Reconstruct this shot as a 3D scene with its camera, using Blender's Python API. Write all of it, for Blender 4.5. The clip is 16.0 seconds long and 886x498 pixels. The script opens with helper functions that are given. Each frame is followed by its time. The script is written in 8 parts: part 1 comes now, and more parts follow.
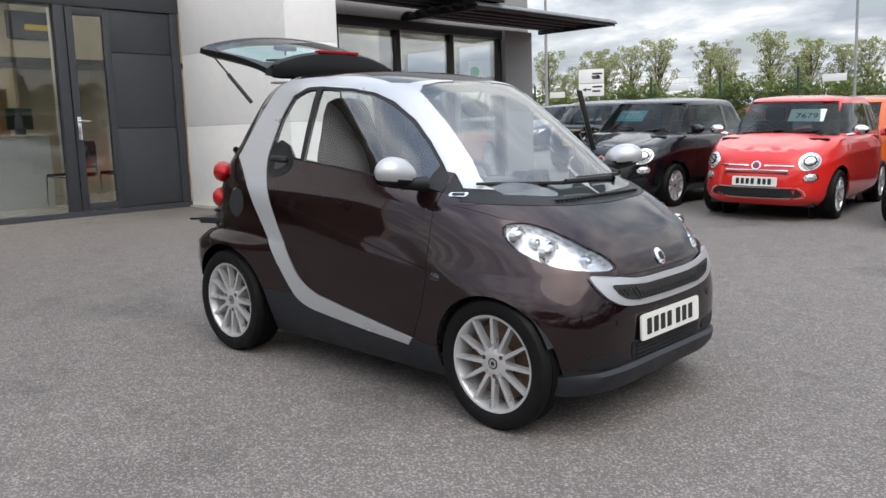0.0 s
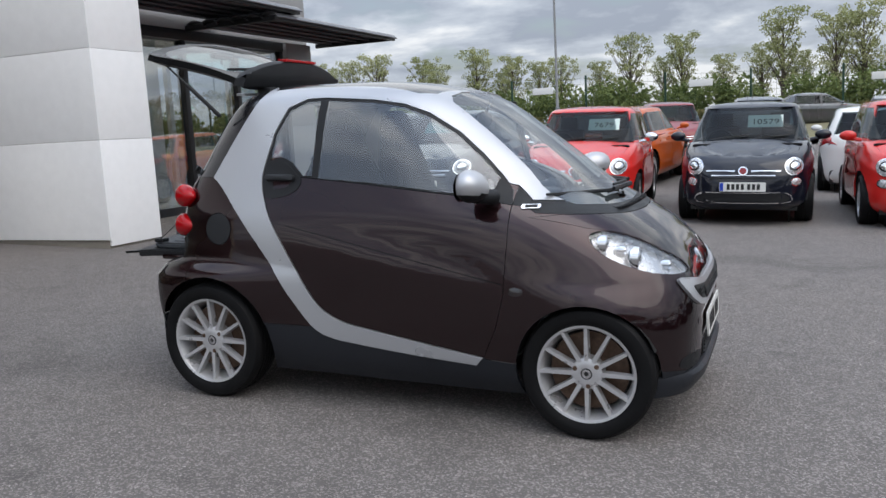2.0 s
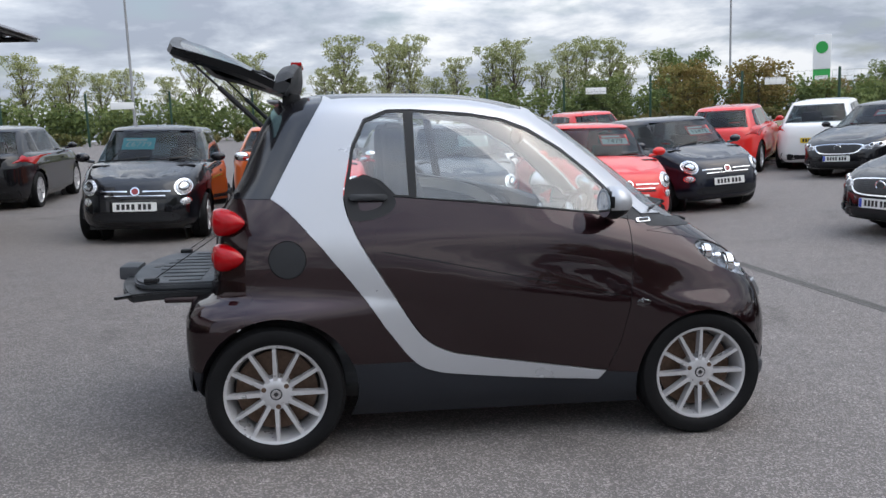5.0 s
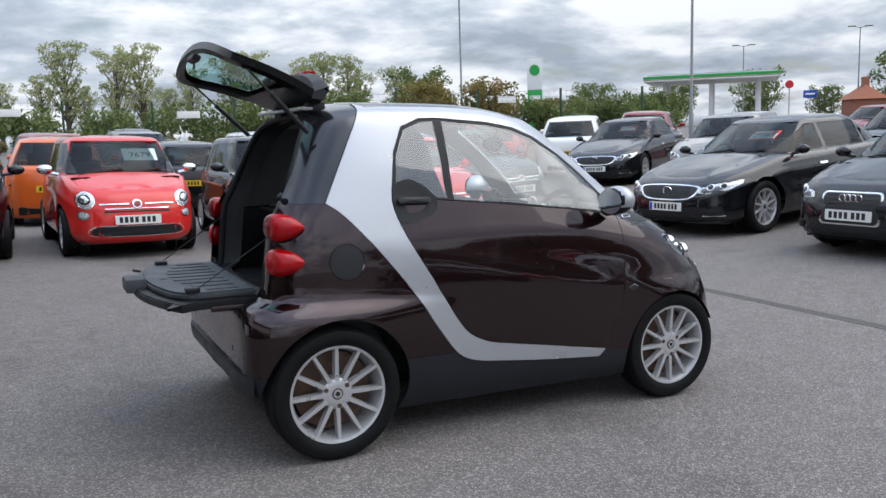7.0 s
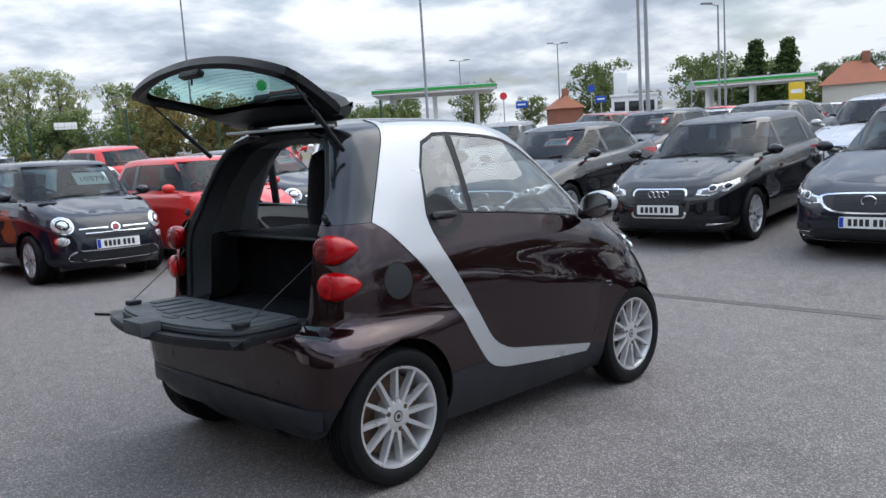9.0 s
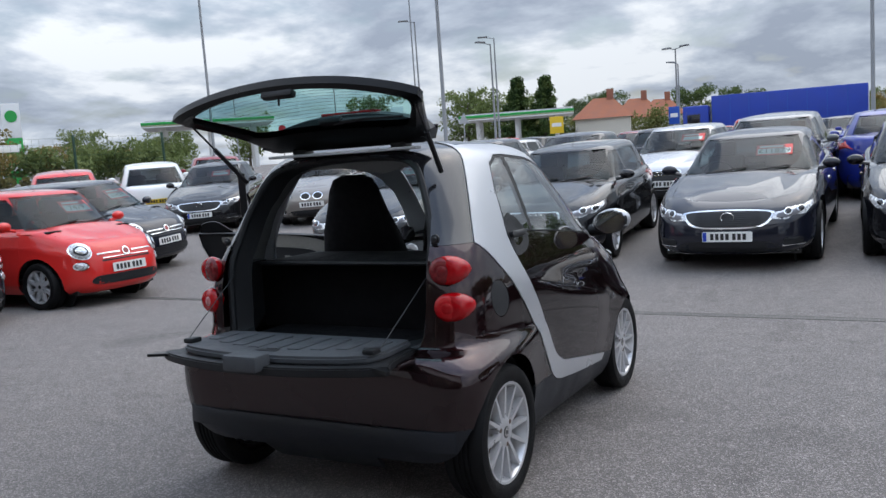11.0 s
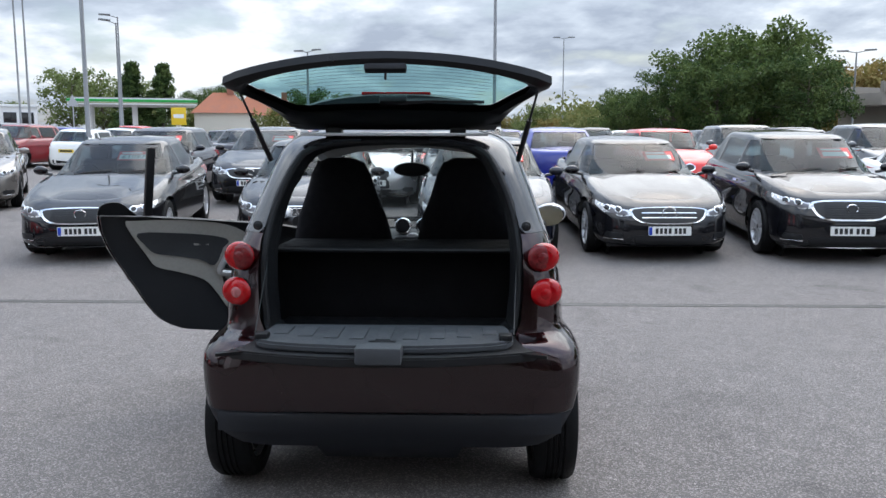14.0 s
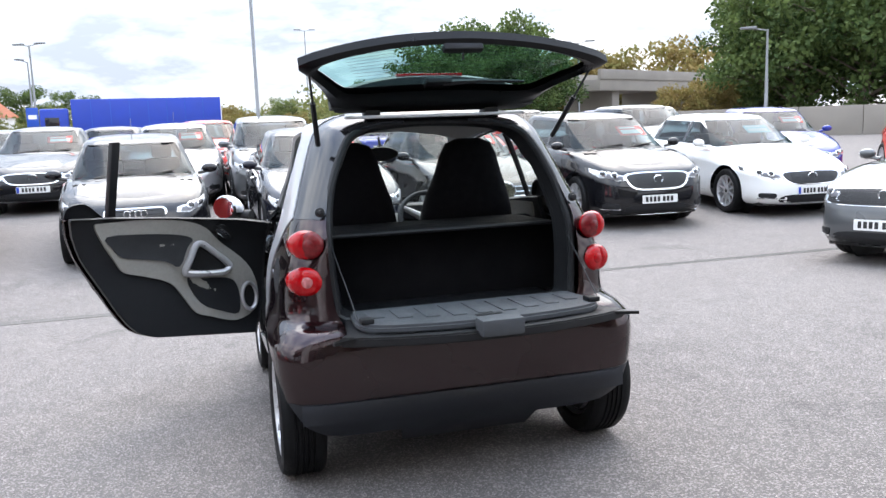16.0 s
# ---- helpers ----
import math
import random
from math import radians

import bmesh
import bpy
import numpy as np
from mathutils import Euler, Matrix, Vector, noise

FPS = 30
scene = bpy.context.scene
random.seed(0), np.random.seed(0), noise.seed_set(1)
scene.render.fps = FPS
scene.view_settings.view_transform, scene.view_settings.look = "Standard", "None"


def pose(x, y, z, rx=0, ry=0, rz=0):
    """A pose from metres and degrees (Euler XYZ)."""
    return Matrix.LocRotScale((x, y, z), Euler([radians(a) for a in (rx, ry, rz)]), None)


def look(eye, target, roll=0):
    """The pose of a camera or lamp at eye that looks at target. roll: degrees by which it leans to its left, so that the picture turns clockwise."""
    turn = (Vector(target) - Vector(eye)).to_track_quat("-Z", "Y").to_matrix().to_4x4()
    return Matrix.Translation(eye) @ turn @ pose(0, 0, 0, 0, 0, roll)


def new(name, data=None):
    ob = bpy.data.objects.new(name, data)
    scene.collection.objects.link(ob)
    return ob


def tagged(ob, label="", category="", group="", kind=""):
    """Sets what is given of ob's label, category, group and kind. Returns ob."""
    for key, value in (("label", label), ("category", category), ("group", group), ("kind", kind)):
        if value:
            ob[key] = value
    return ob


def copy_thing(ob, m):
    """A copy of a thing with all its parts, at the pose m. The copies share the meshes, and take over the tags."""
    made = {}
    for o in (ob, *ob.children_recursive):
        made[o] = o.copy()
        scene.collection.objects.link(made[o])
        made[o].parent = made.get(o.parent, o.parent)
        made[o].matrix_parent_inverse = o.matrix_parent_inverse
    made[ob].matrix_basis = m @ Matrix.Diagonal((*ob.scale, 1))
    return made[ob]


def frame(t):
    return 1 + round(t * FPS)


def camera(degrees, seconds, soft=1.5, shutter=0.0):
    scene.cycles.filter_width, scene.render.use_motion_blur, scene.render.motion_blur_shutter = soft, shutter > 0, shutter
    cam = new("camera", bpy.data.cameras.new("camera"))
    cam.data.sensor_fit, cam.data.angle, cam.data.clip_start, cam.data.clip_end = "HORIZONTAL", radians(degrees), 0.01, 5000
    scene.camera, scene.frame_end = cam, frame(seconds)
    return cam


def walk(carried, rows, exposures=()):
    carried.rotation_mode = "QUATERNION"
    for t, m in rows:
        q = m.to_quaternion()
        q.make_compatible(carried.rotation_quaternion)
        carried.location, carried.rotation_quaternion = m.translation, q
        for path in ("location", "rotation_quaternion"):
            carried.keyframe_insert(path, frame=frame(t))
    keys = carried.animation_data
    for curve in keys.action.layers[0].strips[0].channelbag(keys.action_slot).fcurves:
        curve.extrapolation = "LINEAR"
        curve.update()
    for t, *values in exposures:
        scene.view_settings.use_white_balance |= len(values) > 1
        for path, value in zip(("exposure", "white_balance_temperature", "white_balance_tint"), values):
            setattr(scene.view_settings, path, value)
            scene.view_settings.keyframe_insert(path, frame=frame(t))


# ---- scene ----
cam = camera(56.43, 16.0)
PATH = [
    (0, (4.013, -3.266, 1.196), (2.661, -1.820, 0.910), -1.94),
    (0.5, (3.747, -3.460, 1.187), (2.547, -1.885, 0.906), -2.27),
    (1, (3.404, -3.620, 1.235), (2.358, -1.941, 0.941), -2.51),
    (1.5, (3.032, -3.834, 1.227), (2.102, -2.087, 0.939), -2.63),
    (2, (2.662, -3.960, 1.250), (1.880, -2.141, 0.968), -3.12),
    (2.5, (2.264, -4.008, 1.293), (1.678, -2.118, 0.997), -3.53),
    (3, (1.871, -4.073, 1.274), (1.465, -2.139, 0.968), -3.58),
    (3.5, (1.475, -4.168, 1.307), (1.243, -2.205, 1.004), -3.12),
    (4, (1.062, -4.134, 1.320), (1.003, -2.158, 1.017), -2.43),
    (6.5, (-0.771, -4.070, 1.384), (-0.050, -2.222, 1.131), -2.45),
    (7, (-1.075, -3.978, 1.362), (-0.195, -2.203, 1.086), -1.82),
    (7.5, (-1.324, -3.821, 1.397), (-0.295, -2.128, 1.119), -1.55),
    (8, (-1.662, -3.680, 1.397), (-0.510, -2.068, 1.123), -2.71),
    (8.5, (-1.942, -3.492, 1.394), (-0.657, -1.983, 1.125), -3.82),
    (9, (-2.160, -3.217, 1.422), (-0.753, -1.822, 1.149), -3.66),
    (11.5, (-3.171, -1.870, 1.465), (-1.359, -1.053, 1.241), -4.15),
    (12, (-3.270, -1.557, 1.441), (-1.395, -0.897, 1.222), -3.99),
    (12.5, (-3.326, -1.264, 1.468), (-1.403, -0.754, 1.256), -4.00),
    (13, (-3.446, -0.909, 1.470), (-1.490, -0.550, 1.259), -3.28),
    (13.5, (-3.513, -0.610, 1.467), (-1.539, -0.397, 1.229), -1.07),
    (14, (-3.508, -0.297, 1.486), (-1.527, -0.247, 1.215), 0.07),
    (14.5, (-3.547, 0.041, 1.469), (-1.573, -0.105, 1.186), 0.15),
    (15, (-3.595, 0.380, 1.472), (-1.639, 0.082, 1.178), -0.89),
    (15.5, (-3.486, 0.717, 1.470), (-1.557, 0.288, 1.161), -1.52),
    (16, (-3.435, 1.006, 1.450), (-1.537, 0.453, 1.153), -2.01),
]
EXPOSURES = [(0.0, 0.30, 7050, 9), (0.5, 0.23, 6850, 9), (1.5, -0.02, 6700, 9), (2.5, -0.04, 6650, 9), (3.5, 0.10, 6650, 10), (6.5, 0.12, 6520, 9), (9.0, 0.20, 6400, 8), (11.5, 0.06, 6380, 9),
             (12.5, 0.18, 6400, 9), (14.0, 0.44, 6400, 8), (15.0, 0.72, 6400, 8), (15.5, 0.86, 6450, 9), (16.0, 1.24, 6650, 10)]
walk(cam, [(t, look(eye, target, roll)) for t, eye, target, roll in PATH], EXPOSURES)

# ---- light ----

world = bpy.data.worlds.new("sky")
scene.world = world
world.use_nodes = True
SUN_ELEV, SUN_AZ = 52.0, 115.0   # degrees; azimuth from +y towards +x


def build_sky():
    nt = world.node_tree
    nt.nodes.clear()
    n, l = nt.nodes.new, nt.links.new
    out, bg = n("ShaderNodeOutputWorld"), n("ShaderNodeBackground")
    sky = n("ShaderNodeTexSky")
    sky.sky_type, sky.sun_disc = "NISHITA", False
    sky.sun_elevation, sky.sun_rotation = radians(SUN_ELEV), radians(SUN_AZ)
    sky.air_density, sky.dust_density = 1.2, 1.5
    dim = n("ShaderNodeVectorMath"); dim.operation = "SCALE"; dim.inputs["Scale"].default_value = 0.10
    l(sky.outputs[0], dim.inputs[0])
    co = n("ShaderNodeTexCoord")
    sep = n("ShaderNodeSeparateXYZ"); l(co.outputs["Generated"], sep.inputs[0])
    up = n("ShaderNodeMath"); up.operation = "MAXIMUM"; up.inputs[1].default_value = 0.0
    l(sep.outputs["Z"], up.inputs[0])
    add = n("ShaderNodeMath"); add.operation = "ADD"; add.inputs[1].default_value = 0.22
    l(up.outputs[0], add.inputs[0])
    dx = n("ShaderNodeMath"); dx.operation = "DIVIDE"; l(sep.outputs["X"], dx.inputs[0]); l(add.outputs[0], dx.inputs[1])
    dy = n("ShaderNodeMath"); dy.operation = "DIVIDE"; l(sep.outputs["Y"], dy.inputs[0]); l(add.outputs[0], dy.inputs[1])
    com = n("ShaderNodeCombineXYZ"); l(dx.outputs[0], com.inputs[0]); l(dy.outputs[0], com.inputs[1])
    com.inputs[2].default_value = 3.7
    big = n("ShaderNodeTexNoise"); big.inputs["Scale"].default_value = 1.15; big.inputs["Detail"].default_value = 7.0
    big.inputs["Roughness"].default_value = 0.60; big.inputs["Distortion"].default_value = 0.2
    l(com.outputs[0], big.inputs["Vector"])
    fine = n("ShaderNodeTexNoise"); fine.inputs["Scale"].default_value = 3.4; fine.inputs["Detail"].default_value = 7.0
    l(com.outputs[0], fine.inputs["Vector"])
    ramp = n("ShaderNodeValToRGB")
    e = ramp.color_ramp.elements
    e[0].position, e[0].color = 0.38, (0.35, 0.40, 0.50, 1)
    e[1].position, e[1].color = 0.62, (0.87, 0.905, 0.96, 1)
    mid = e.new(0.50); mid.color = (0.535, 0.595, 0.695, 1)
    mixn = n("ShaderNodeMath"); mixn.operation = "MULTIPLY_ADD"; mixn.inputs[1].default_value = 0.5
    shift = n("ShaderNodeMath"); shift.operation = "SUBTRACT"; shift.inputs[1].default_value = 0.25
    l(fine.outputs[0], mixn.inputs[0]); l(big.outputs[0], mixn.inputs[2]); l(mixn.outputs[0], shift.inputs[0])
    l(shift.outputs[0], ramp.inputs[0])
    cover = n("ShaderNodeMapRange"); cover.inputs[1].default_value = 0.30; cover.inputs[2].default_value = 0.46
    cover.inputs[3].default_value = 0.50; cover.inputs[4].default_value = 0.98
    l(fine.outputs[0], cover.inputs[0])
    thin = n("ShaderNodeMapRange"); thin.inputs[1].default_value = 0.15; thin.inputs[2].default_value = 0.8
    thin.inputs[3].default_value = 1.0; thin.inputs[4].default_value = 0.62
    l(up.outputs[0], thin.inputs[0])
    veil = n("ShaderNodeMath"); veil.operation = "MULTIPLY"; l(cover.outputs[0], veil.inputs[0]); l(thin.outputs[0], veil.inputs[1])
    mix = n("ShaderNodeMix"); mix.data_type = "RGBA"
    l(veil.outputs[0], mix.inputs["Factor"]); l(dim.outputs[0], mix.inputs["A"]); l(ramp.outputs[0], mix.inputs["B"])
    # an overcast sky is brighter overhead than at the horizon
    dome = n("ShaderNodeMath"); dome.operation = "MULTIPLY_ADD"; dome.inputs[1].default_value = 3.0; dome.inputs[2].default_value = 0.94
    rise = n("ShaderNodeMath"); rise.operation = "POWER"; rise.inputs[1].default_value = 1.6
    l(up.outputs[0], rise.inputs[0]); l(rise.outputs[0], dome.inputs[0])
    gain = n("ShaderNodeVectorMath"); gain.operation = "SCALE"
    # thinner cloud towards -x and +y
    tilt = n("ShaderNodeVectorMath"); tilt.operation = "DOT_PRODUCT"; tilt.inputs[1].default_value = (-0.10, 0.02, 0.0)
    l(co.outputs["Generated"], tilt.inputs[0])
    lit = n("ShaderNodeMath"); lit.operation = "ADD"; lit.inputs[1].default_value = 1.0; l(tilt.outputs["Value"], lit.inputs[0])
    both = n("ShaderNodeMath"); both.operation = "MULTIPLY"; l(lit.outputs[0], both.inputs[0]); l(dome.outputs[0], both.inputs[1])
    l(mix.outputs["Result"], gain.inputs[0]); l(both.outputs[0], gain.inputs["Scale"])
    l(gain.outputs[0], bg.inputs["Color"])
    bg.inputs["Strength"].default_value = 1.02
    l(bg.outputs[0], out.inputs[0])


build_sky()
sun = new("sun", bpy.data.lights.new("sun", "SUN"))
sun.data.energy, sun.data.angle, sun.data.color = 1.2, radians(64), (1.0, 0.96, 0.90)
sun.matrix_world = look((0, 0, 30), Vector((0, 0, 30)) - Vector((
    math.sin(radians(SUN_AZ)) * math.cos(radians(SUN_ELEV)),
    math.cos(radians(SUN_AZ)) * math.cos(radians(SUN_ELEV)), math.sin(radians(SUN_ELEV)))))

# ---- materials ----


def material(name, color, rough=0.5, metal=0.0, vary=0.15, scale=6.0, fine=60.0, bump=0.0, bump_scale=200.0, coat=0.0,
             spec=0.5, rand=0.0, second=None):
    """A surface with two scales of variation in colour and gloss, and fine relief, in object space."""
    m = bpy.data.materials.new(name)
    m.use_nodes = True
    nt = m.node_tree
    n, l = nt.nodes.new, nt.links.new
    b = nt.nodes["Principled BSDF"]
    b.inputs["Metallic"].default_value = metal
    b.inputs["Specular IOR Level"].default_value = spec
    b.inputs["Coat Weight"].default_value = coat
    b.inputs["Coat Roughness"].default_value = 0.02
    co = n("ShaderNodeTexCoord")
    big = n("ShaderNodeTexNoise"); big.inputs["Scale"].default_value = scale; big.inputs["Detail"].default_value = 4
    sm = n("ShaderNodeTexNoise"); sm.inputs["Scale"].default_value = fine; sm.inputs["Detail"].default_value = 3
    l(co.outputs["Object"], big.inputs["Vector"]); l(co.outputs["Object"], sm.inputs["Vector"])
    av = n("ShaderNodeMath"); av.operation = "ADD"; l(big.outputs[0], av.inputs[0]); l(sm.outputs[0], av.inputs[1])
    mp = n("ShaderNodeMapRange"); mp.inputs[1].default_value = 0.6; mp.inputs[2].default_value = 1.4
    mp.inputs[3].default_value = 1 - vary; mp.inputs[4].default_value = 1 + vary
    l(av.outputs[0], mp.inputs[0])
    last = mp.outputs[0]
    if rand:
        ob = n("ShaderNodeObjectInfo")
        rr = n("ShaderNodeMapRange"); rr.inputs[3].default_value = 1 - rand; rr.inputs[4].default_value = 1 + rand
        l(ob.outputs["Random"], rr.inputs[0])
        mu = n("ShaderNodeMath"); mu.operation = "MULTIPLY"; l(last, mu.inputs[0]); l(rr.outputs[0], mu.inputs[1])
        last = mu.outputs[0]
    base = n("ShaderNodeVectorMath"); base.operation = "SCALE"
    if second:
        mc = n("ShaderNodeMix"); mc.data_type = "RGBA"
        mc.inputs["A"].default_value, mc.inputs["B"].default_value = (*color, 1), (*second, 1)
        l(big.outputs[0], mc.inputs["Factor"]); l(mc.outputs["Result"], base.inputs[0])
    else:
        base.inputs[0].default_value = color
    l(last, base.inputs["Scale"]); l(base.outputs[0], b.inputs["Base Color"])
    rg = n("ShaderNodeMapRange"); rg.inputs[1].default_value = 0.3; rg.inputs[2].default_value = 0.7
    rg.inputs[3].default_value = max(rough * 0.8, 0.0); rg.inputs[4].default_value = min(rough * 1.2 + 0.005, 1)
    l(big.outputs[0], rg.inputs[0]); l(rg.outputs[0], b.inputs["Roughness"])
    if bump:
        tex = n("ShaderNodeTexNoise"); tex.inputs["Scale"].default_value = bump_scale; tex.inputs["Detail"].default_value = 3
        l(co.outputs["Object"], tex.inputs["Vector"])
        bp = n("ShaderNodeBump"); bp.inputs["Strength"].default_value = bump; bp.inputs["Distance"].default_value = 0.01
        l(tex.outputs[0], bp.inputs["Height"]); l(bp.outputs[0], b.inputs["Normal"])
    return m


def glass(name, tint, gloss=0.02, clear=0.8, rough=0.0):
    """A thin pane: tinted see-through and mirror reflection by Fresnel."""
    m = bpy.data.materials.new(name)
    m.use_nodes = True
    nt = m.node_tree
    nt.nodes.clear()
    n, l = nt.nodes.new, nt.links.new
    out, mix = n("ShaderNodeOutputMaterial"), n("ShaderNodeMixShader")
    tr, gl, fr = n("ShaderNodeBsdfTransparent"), n("ShaderNodeBsdfGlossy"), n("ShaderNodeLayerWeight")
    tr.inputs[0].default_value = (*[c * clear for c in tint], 1)
    gl.inputs["Roughness"].default_value = rough
    fr.inputs["Blend"].default_value = 0.5
    five = n("ShaderNodeMath"); five.operation = "POWER"; five.inputs[1].default_value = 4.6
    l(fr.outputs["Facing"], five.inputs[0])
    two = n("ShaderNodeMath"); two.operation = "MULTIPLY_ADD"; two.inputs[1].default_value = 0.9; two.inputs[2].default_value = 0.05 + gloss
    two.use_clamp = True
    l(five.outputs[0], two.inputs[0]); l(two.outputs[0], mix.inputs[0]); l(tr.outputs[0], mix.inputs[1]); l(gl.outputs[0], mix.inputs[2])
    l(mix.outputs[0], out.inputs[0])
    return m


def paint(name, color, flake=0.0, edge=None):
    m = material(name, color, rough=0.28 if flake else 0.45, metal=flake, vary=0.05, scale=1.2, fine=420.0, coat=1.0, spec=0.12)
    if edge:
        m.node_tree.nodes["Principled BSDF"].inputs["Specular Tint"].default_value = (*edge, 1)
    return m


def asphalt():
    m = material("asphalt", (0.170, 0.154, 0.144), rough=0.85, vary=0.16, scale=0.35, fine=7.0, spec=0.35)
    nt = m.node_tree
    n, l = nt.nodes.new, nt.links.new
    b = nt.nodes["Principled BSDF"]
    co = n("ShaderNodeTexCoord")
    chips = n("ShaderNodeTexVoronoi"); chips.inputs["Scale"].default_value = 140.0
    l(co.outputs["Object"], chips.inputs["Vector"])
    hue = n("ShaderNodeSeparateColor"); l(chips.outputs["Color"], hue.inputs[0])
    lift = n("ShaderNodeMapRange"); lift.inputs[1].default_value = 0.55; lift.inputs[2].default_value = 1.0
    lift.inputs[3].default_value = 0.78; lift.inputs[4].default_value = 1.80
    l(hue.outputs[0], lift.inputs[0])
    rare = n("ShaderNodeMapRange"); rare.inputs[1].default_value = 0.995; rare.inputs[2].default_value = 1.0
    rare.inputs[3].default_value = 0.0; rare.inputs[4].default_value = 1.6
    l(hue.outputs[1], rare.inputs[0])
    su = n("ShaderNodeMath"); su.operation = "ADD"; l(lift.outputs[0], su.inputs[0]); l(rare.outputs[0], su.inputs[1])
    # stains and worn tracks
    st = n("ShaderNodeTexNoise"); st.inputs["Scale"].default_value = 0.9; st.inputs["Detail"].default_value = 5
    st.inputs["Distortion"].default_value = 0.8
    l(co.outputs["Object"], st.inputs["Vector"])
    sr = n("ShaderNodeMapRange"); sr.inputs[1].default_value = 0.30; sr.inputs[2].default_value = 0.42
    sr.inputs[3].default_value = 0.78; sr.inputs[4].default_value = 1.0
    l(st.outputs[0], sr.inputs[0])
    pr = n("ShaderNodeMath"); pr.operation = "MULTIPLY"; l(su.outputs[0], pr.inputs[0]); l(sr.outputs[0], pr.inputs[1])
    # slightly darker on the showroom side (-x), with an uneven edge
    sx = n("ShaderNodeSeparateXYZ"); l(co.outputs["Object"], sx.inputs[0])
    ed = n("ShaderNodeMath"); ed.operation = "MULTIPLY_ADD"; ed.inputs[1].default_value = 5.0
    l(st.outputs[0], ed.inputs[0]); l(sx.outputs["X"], ed.inputs[2])
    dk = n("ShaderNodeMapRange"); dk.interpolation_type = "SMOOTHSTEP"
    dk.inputs[1].default_value = 0.5; dk.inputs[2].default_value = 4.5; dk.inputs[3].default_value = 0.92; dk.inputs[4].default_value = 1.03
    l(ed.outputs[0], dk.inputs[0])
    pz = n("ShaderNodeMath"); pz.operation = "MULTIPLY"; l(pr.outputs[0], pz.inputs[0]); l(dk.outputs[0], pz.inputs[1])
    pr = pz
    old = b.inputs["Base Color"].links[0].from_socket
    sc = n("ShaderNodeVectorMath"); sc.operation = "SCALE"; l(old, sc.inputs[0]); l(pr.outputs[0], sc.inputs["Scale"])
    l(sc.outputs[0], b.inputs["Base Color"])
    bp = n("ShaderNodeBump"); bp.inputs["Strength"].default_value = 0.8; bp.inputs["Distance"].default_value = 0.006
    l(chips.outputs["Distance"], bp.inputs["Height"]); l(bp.outputs[0], b.inputs["Normal"])
    return m


def leaf(name, color, second):
    """Leaves: each clump keeps its own tone, light passes a little."""
    m = bpy.data.materials.new(name)
    m.use_nodes = True
    nt = m.node_tree
    n, l = nt.nodes.new, nt.links.new
    b = nt.nodes["Principled BSDF"]
    b.inputs["Roughness"].default_value = 0.7
    b.inputs["Specular IOR Level"].default_value = 0.25
    ge, ob = n("ShaderNodeNewGeometry"), n("ShaderNodeObjectInfo")
    ad = n("ShaderNodeMath"); ad.operation = "MULTIPLY_ADD"; ad.inputs[1].default_value = 0.5
    l(ob.outputs["Random"], ad.inputs[0]); hf = n("ShaderNodeMath"); hf.operation = "MULTIPLY"; hf.inputs[1].default_value = 0.5
    l(ge.outputs["Random Per Island"], hf.inputs[0]); l(hf.outputs[0], ad.inputs[2])
    mx = n("ShaderNodeMix"); mx.data_type = "RGBA"
    mx.inputs["A"].default_value, mx.inputs["B"].default_value = (*color, 1), (*second, 1)
    co = n("ShaderNodeTexCoord")
    shoot = n("ShaderNodeTexNoise"); shoot.inputs["Scale"].default_value = 0.9; shoot.inputs["Detail"].default_value = 3
    l(co.outputs["Object"], shoot.inputs["Vector"])
    sh = n("ShaderNodeMapRange"); sh.inputs[1].default_value = 0.35; sh.inputs[2].default_value = 0.65; sh.inputs[3].default_value = -0.45; sh.inputs[4].default_value = 0.45
    l(shoot.outputs[0], sh.inputs[0])
    tone = n("ShaderNodeMath"); tone.operation = "ADD"; tone.use_clamp = True
    l(ad.outputs[0], tone.inputs[0]); l(sh.outputs[0], tone.inputs[1])
    l(tone.outputs[0], mx.inputs["Factor"]); l(mx.outputs["Result"], b.inputs["Base Color"])
    tr = n("ShaderNodeBsdfTranslucent"); l(mx.outputs["Result"], tr.inputs[0])
    ms = n("ShaderNodeMixShader"); ms.inputs[0].default_value = 0.3
    l(b.outputs[0], ms.inputs[1]); l(tr.outputs[0], ms.inputs[2])
    l(ms.outputs[0], nt.nodes["Material Output"].inputs[0])
    return m


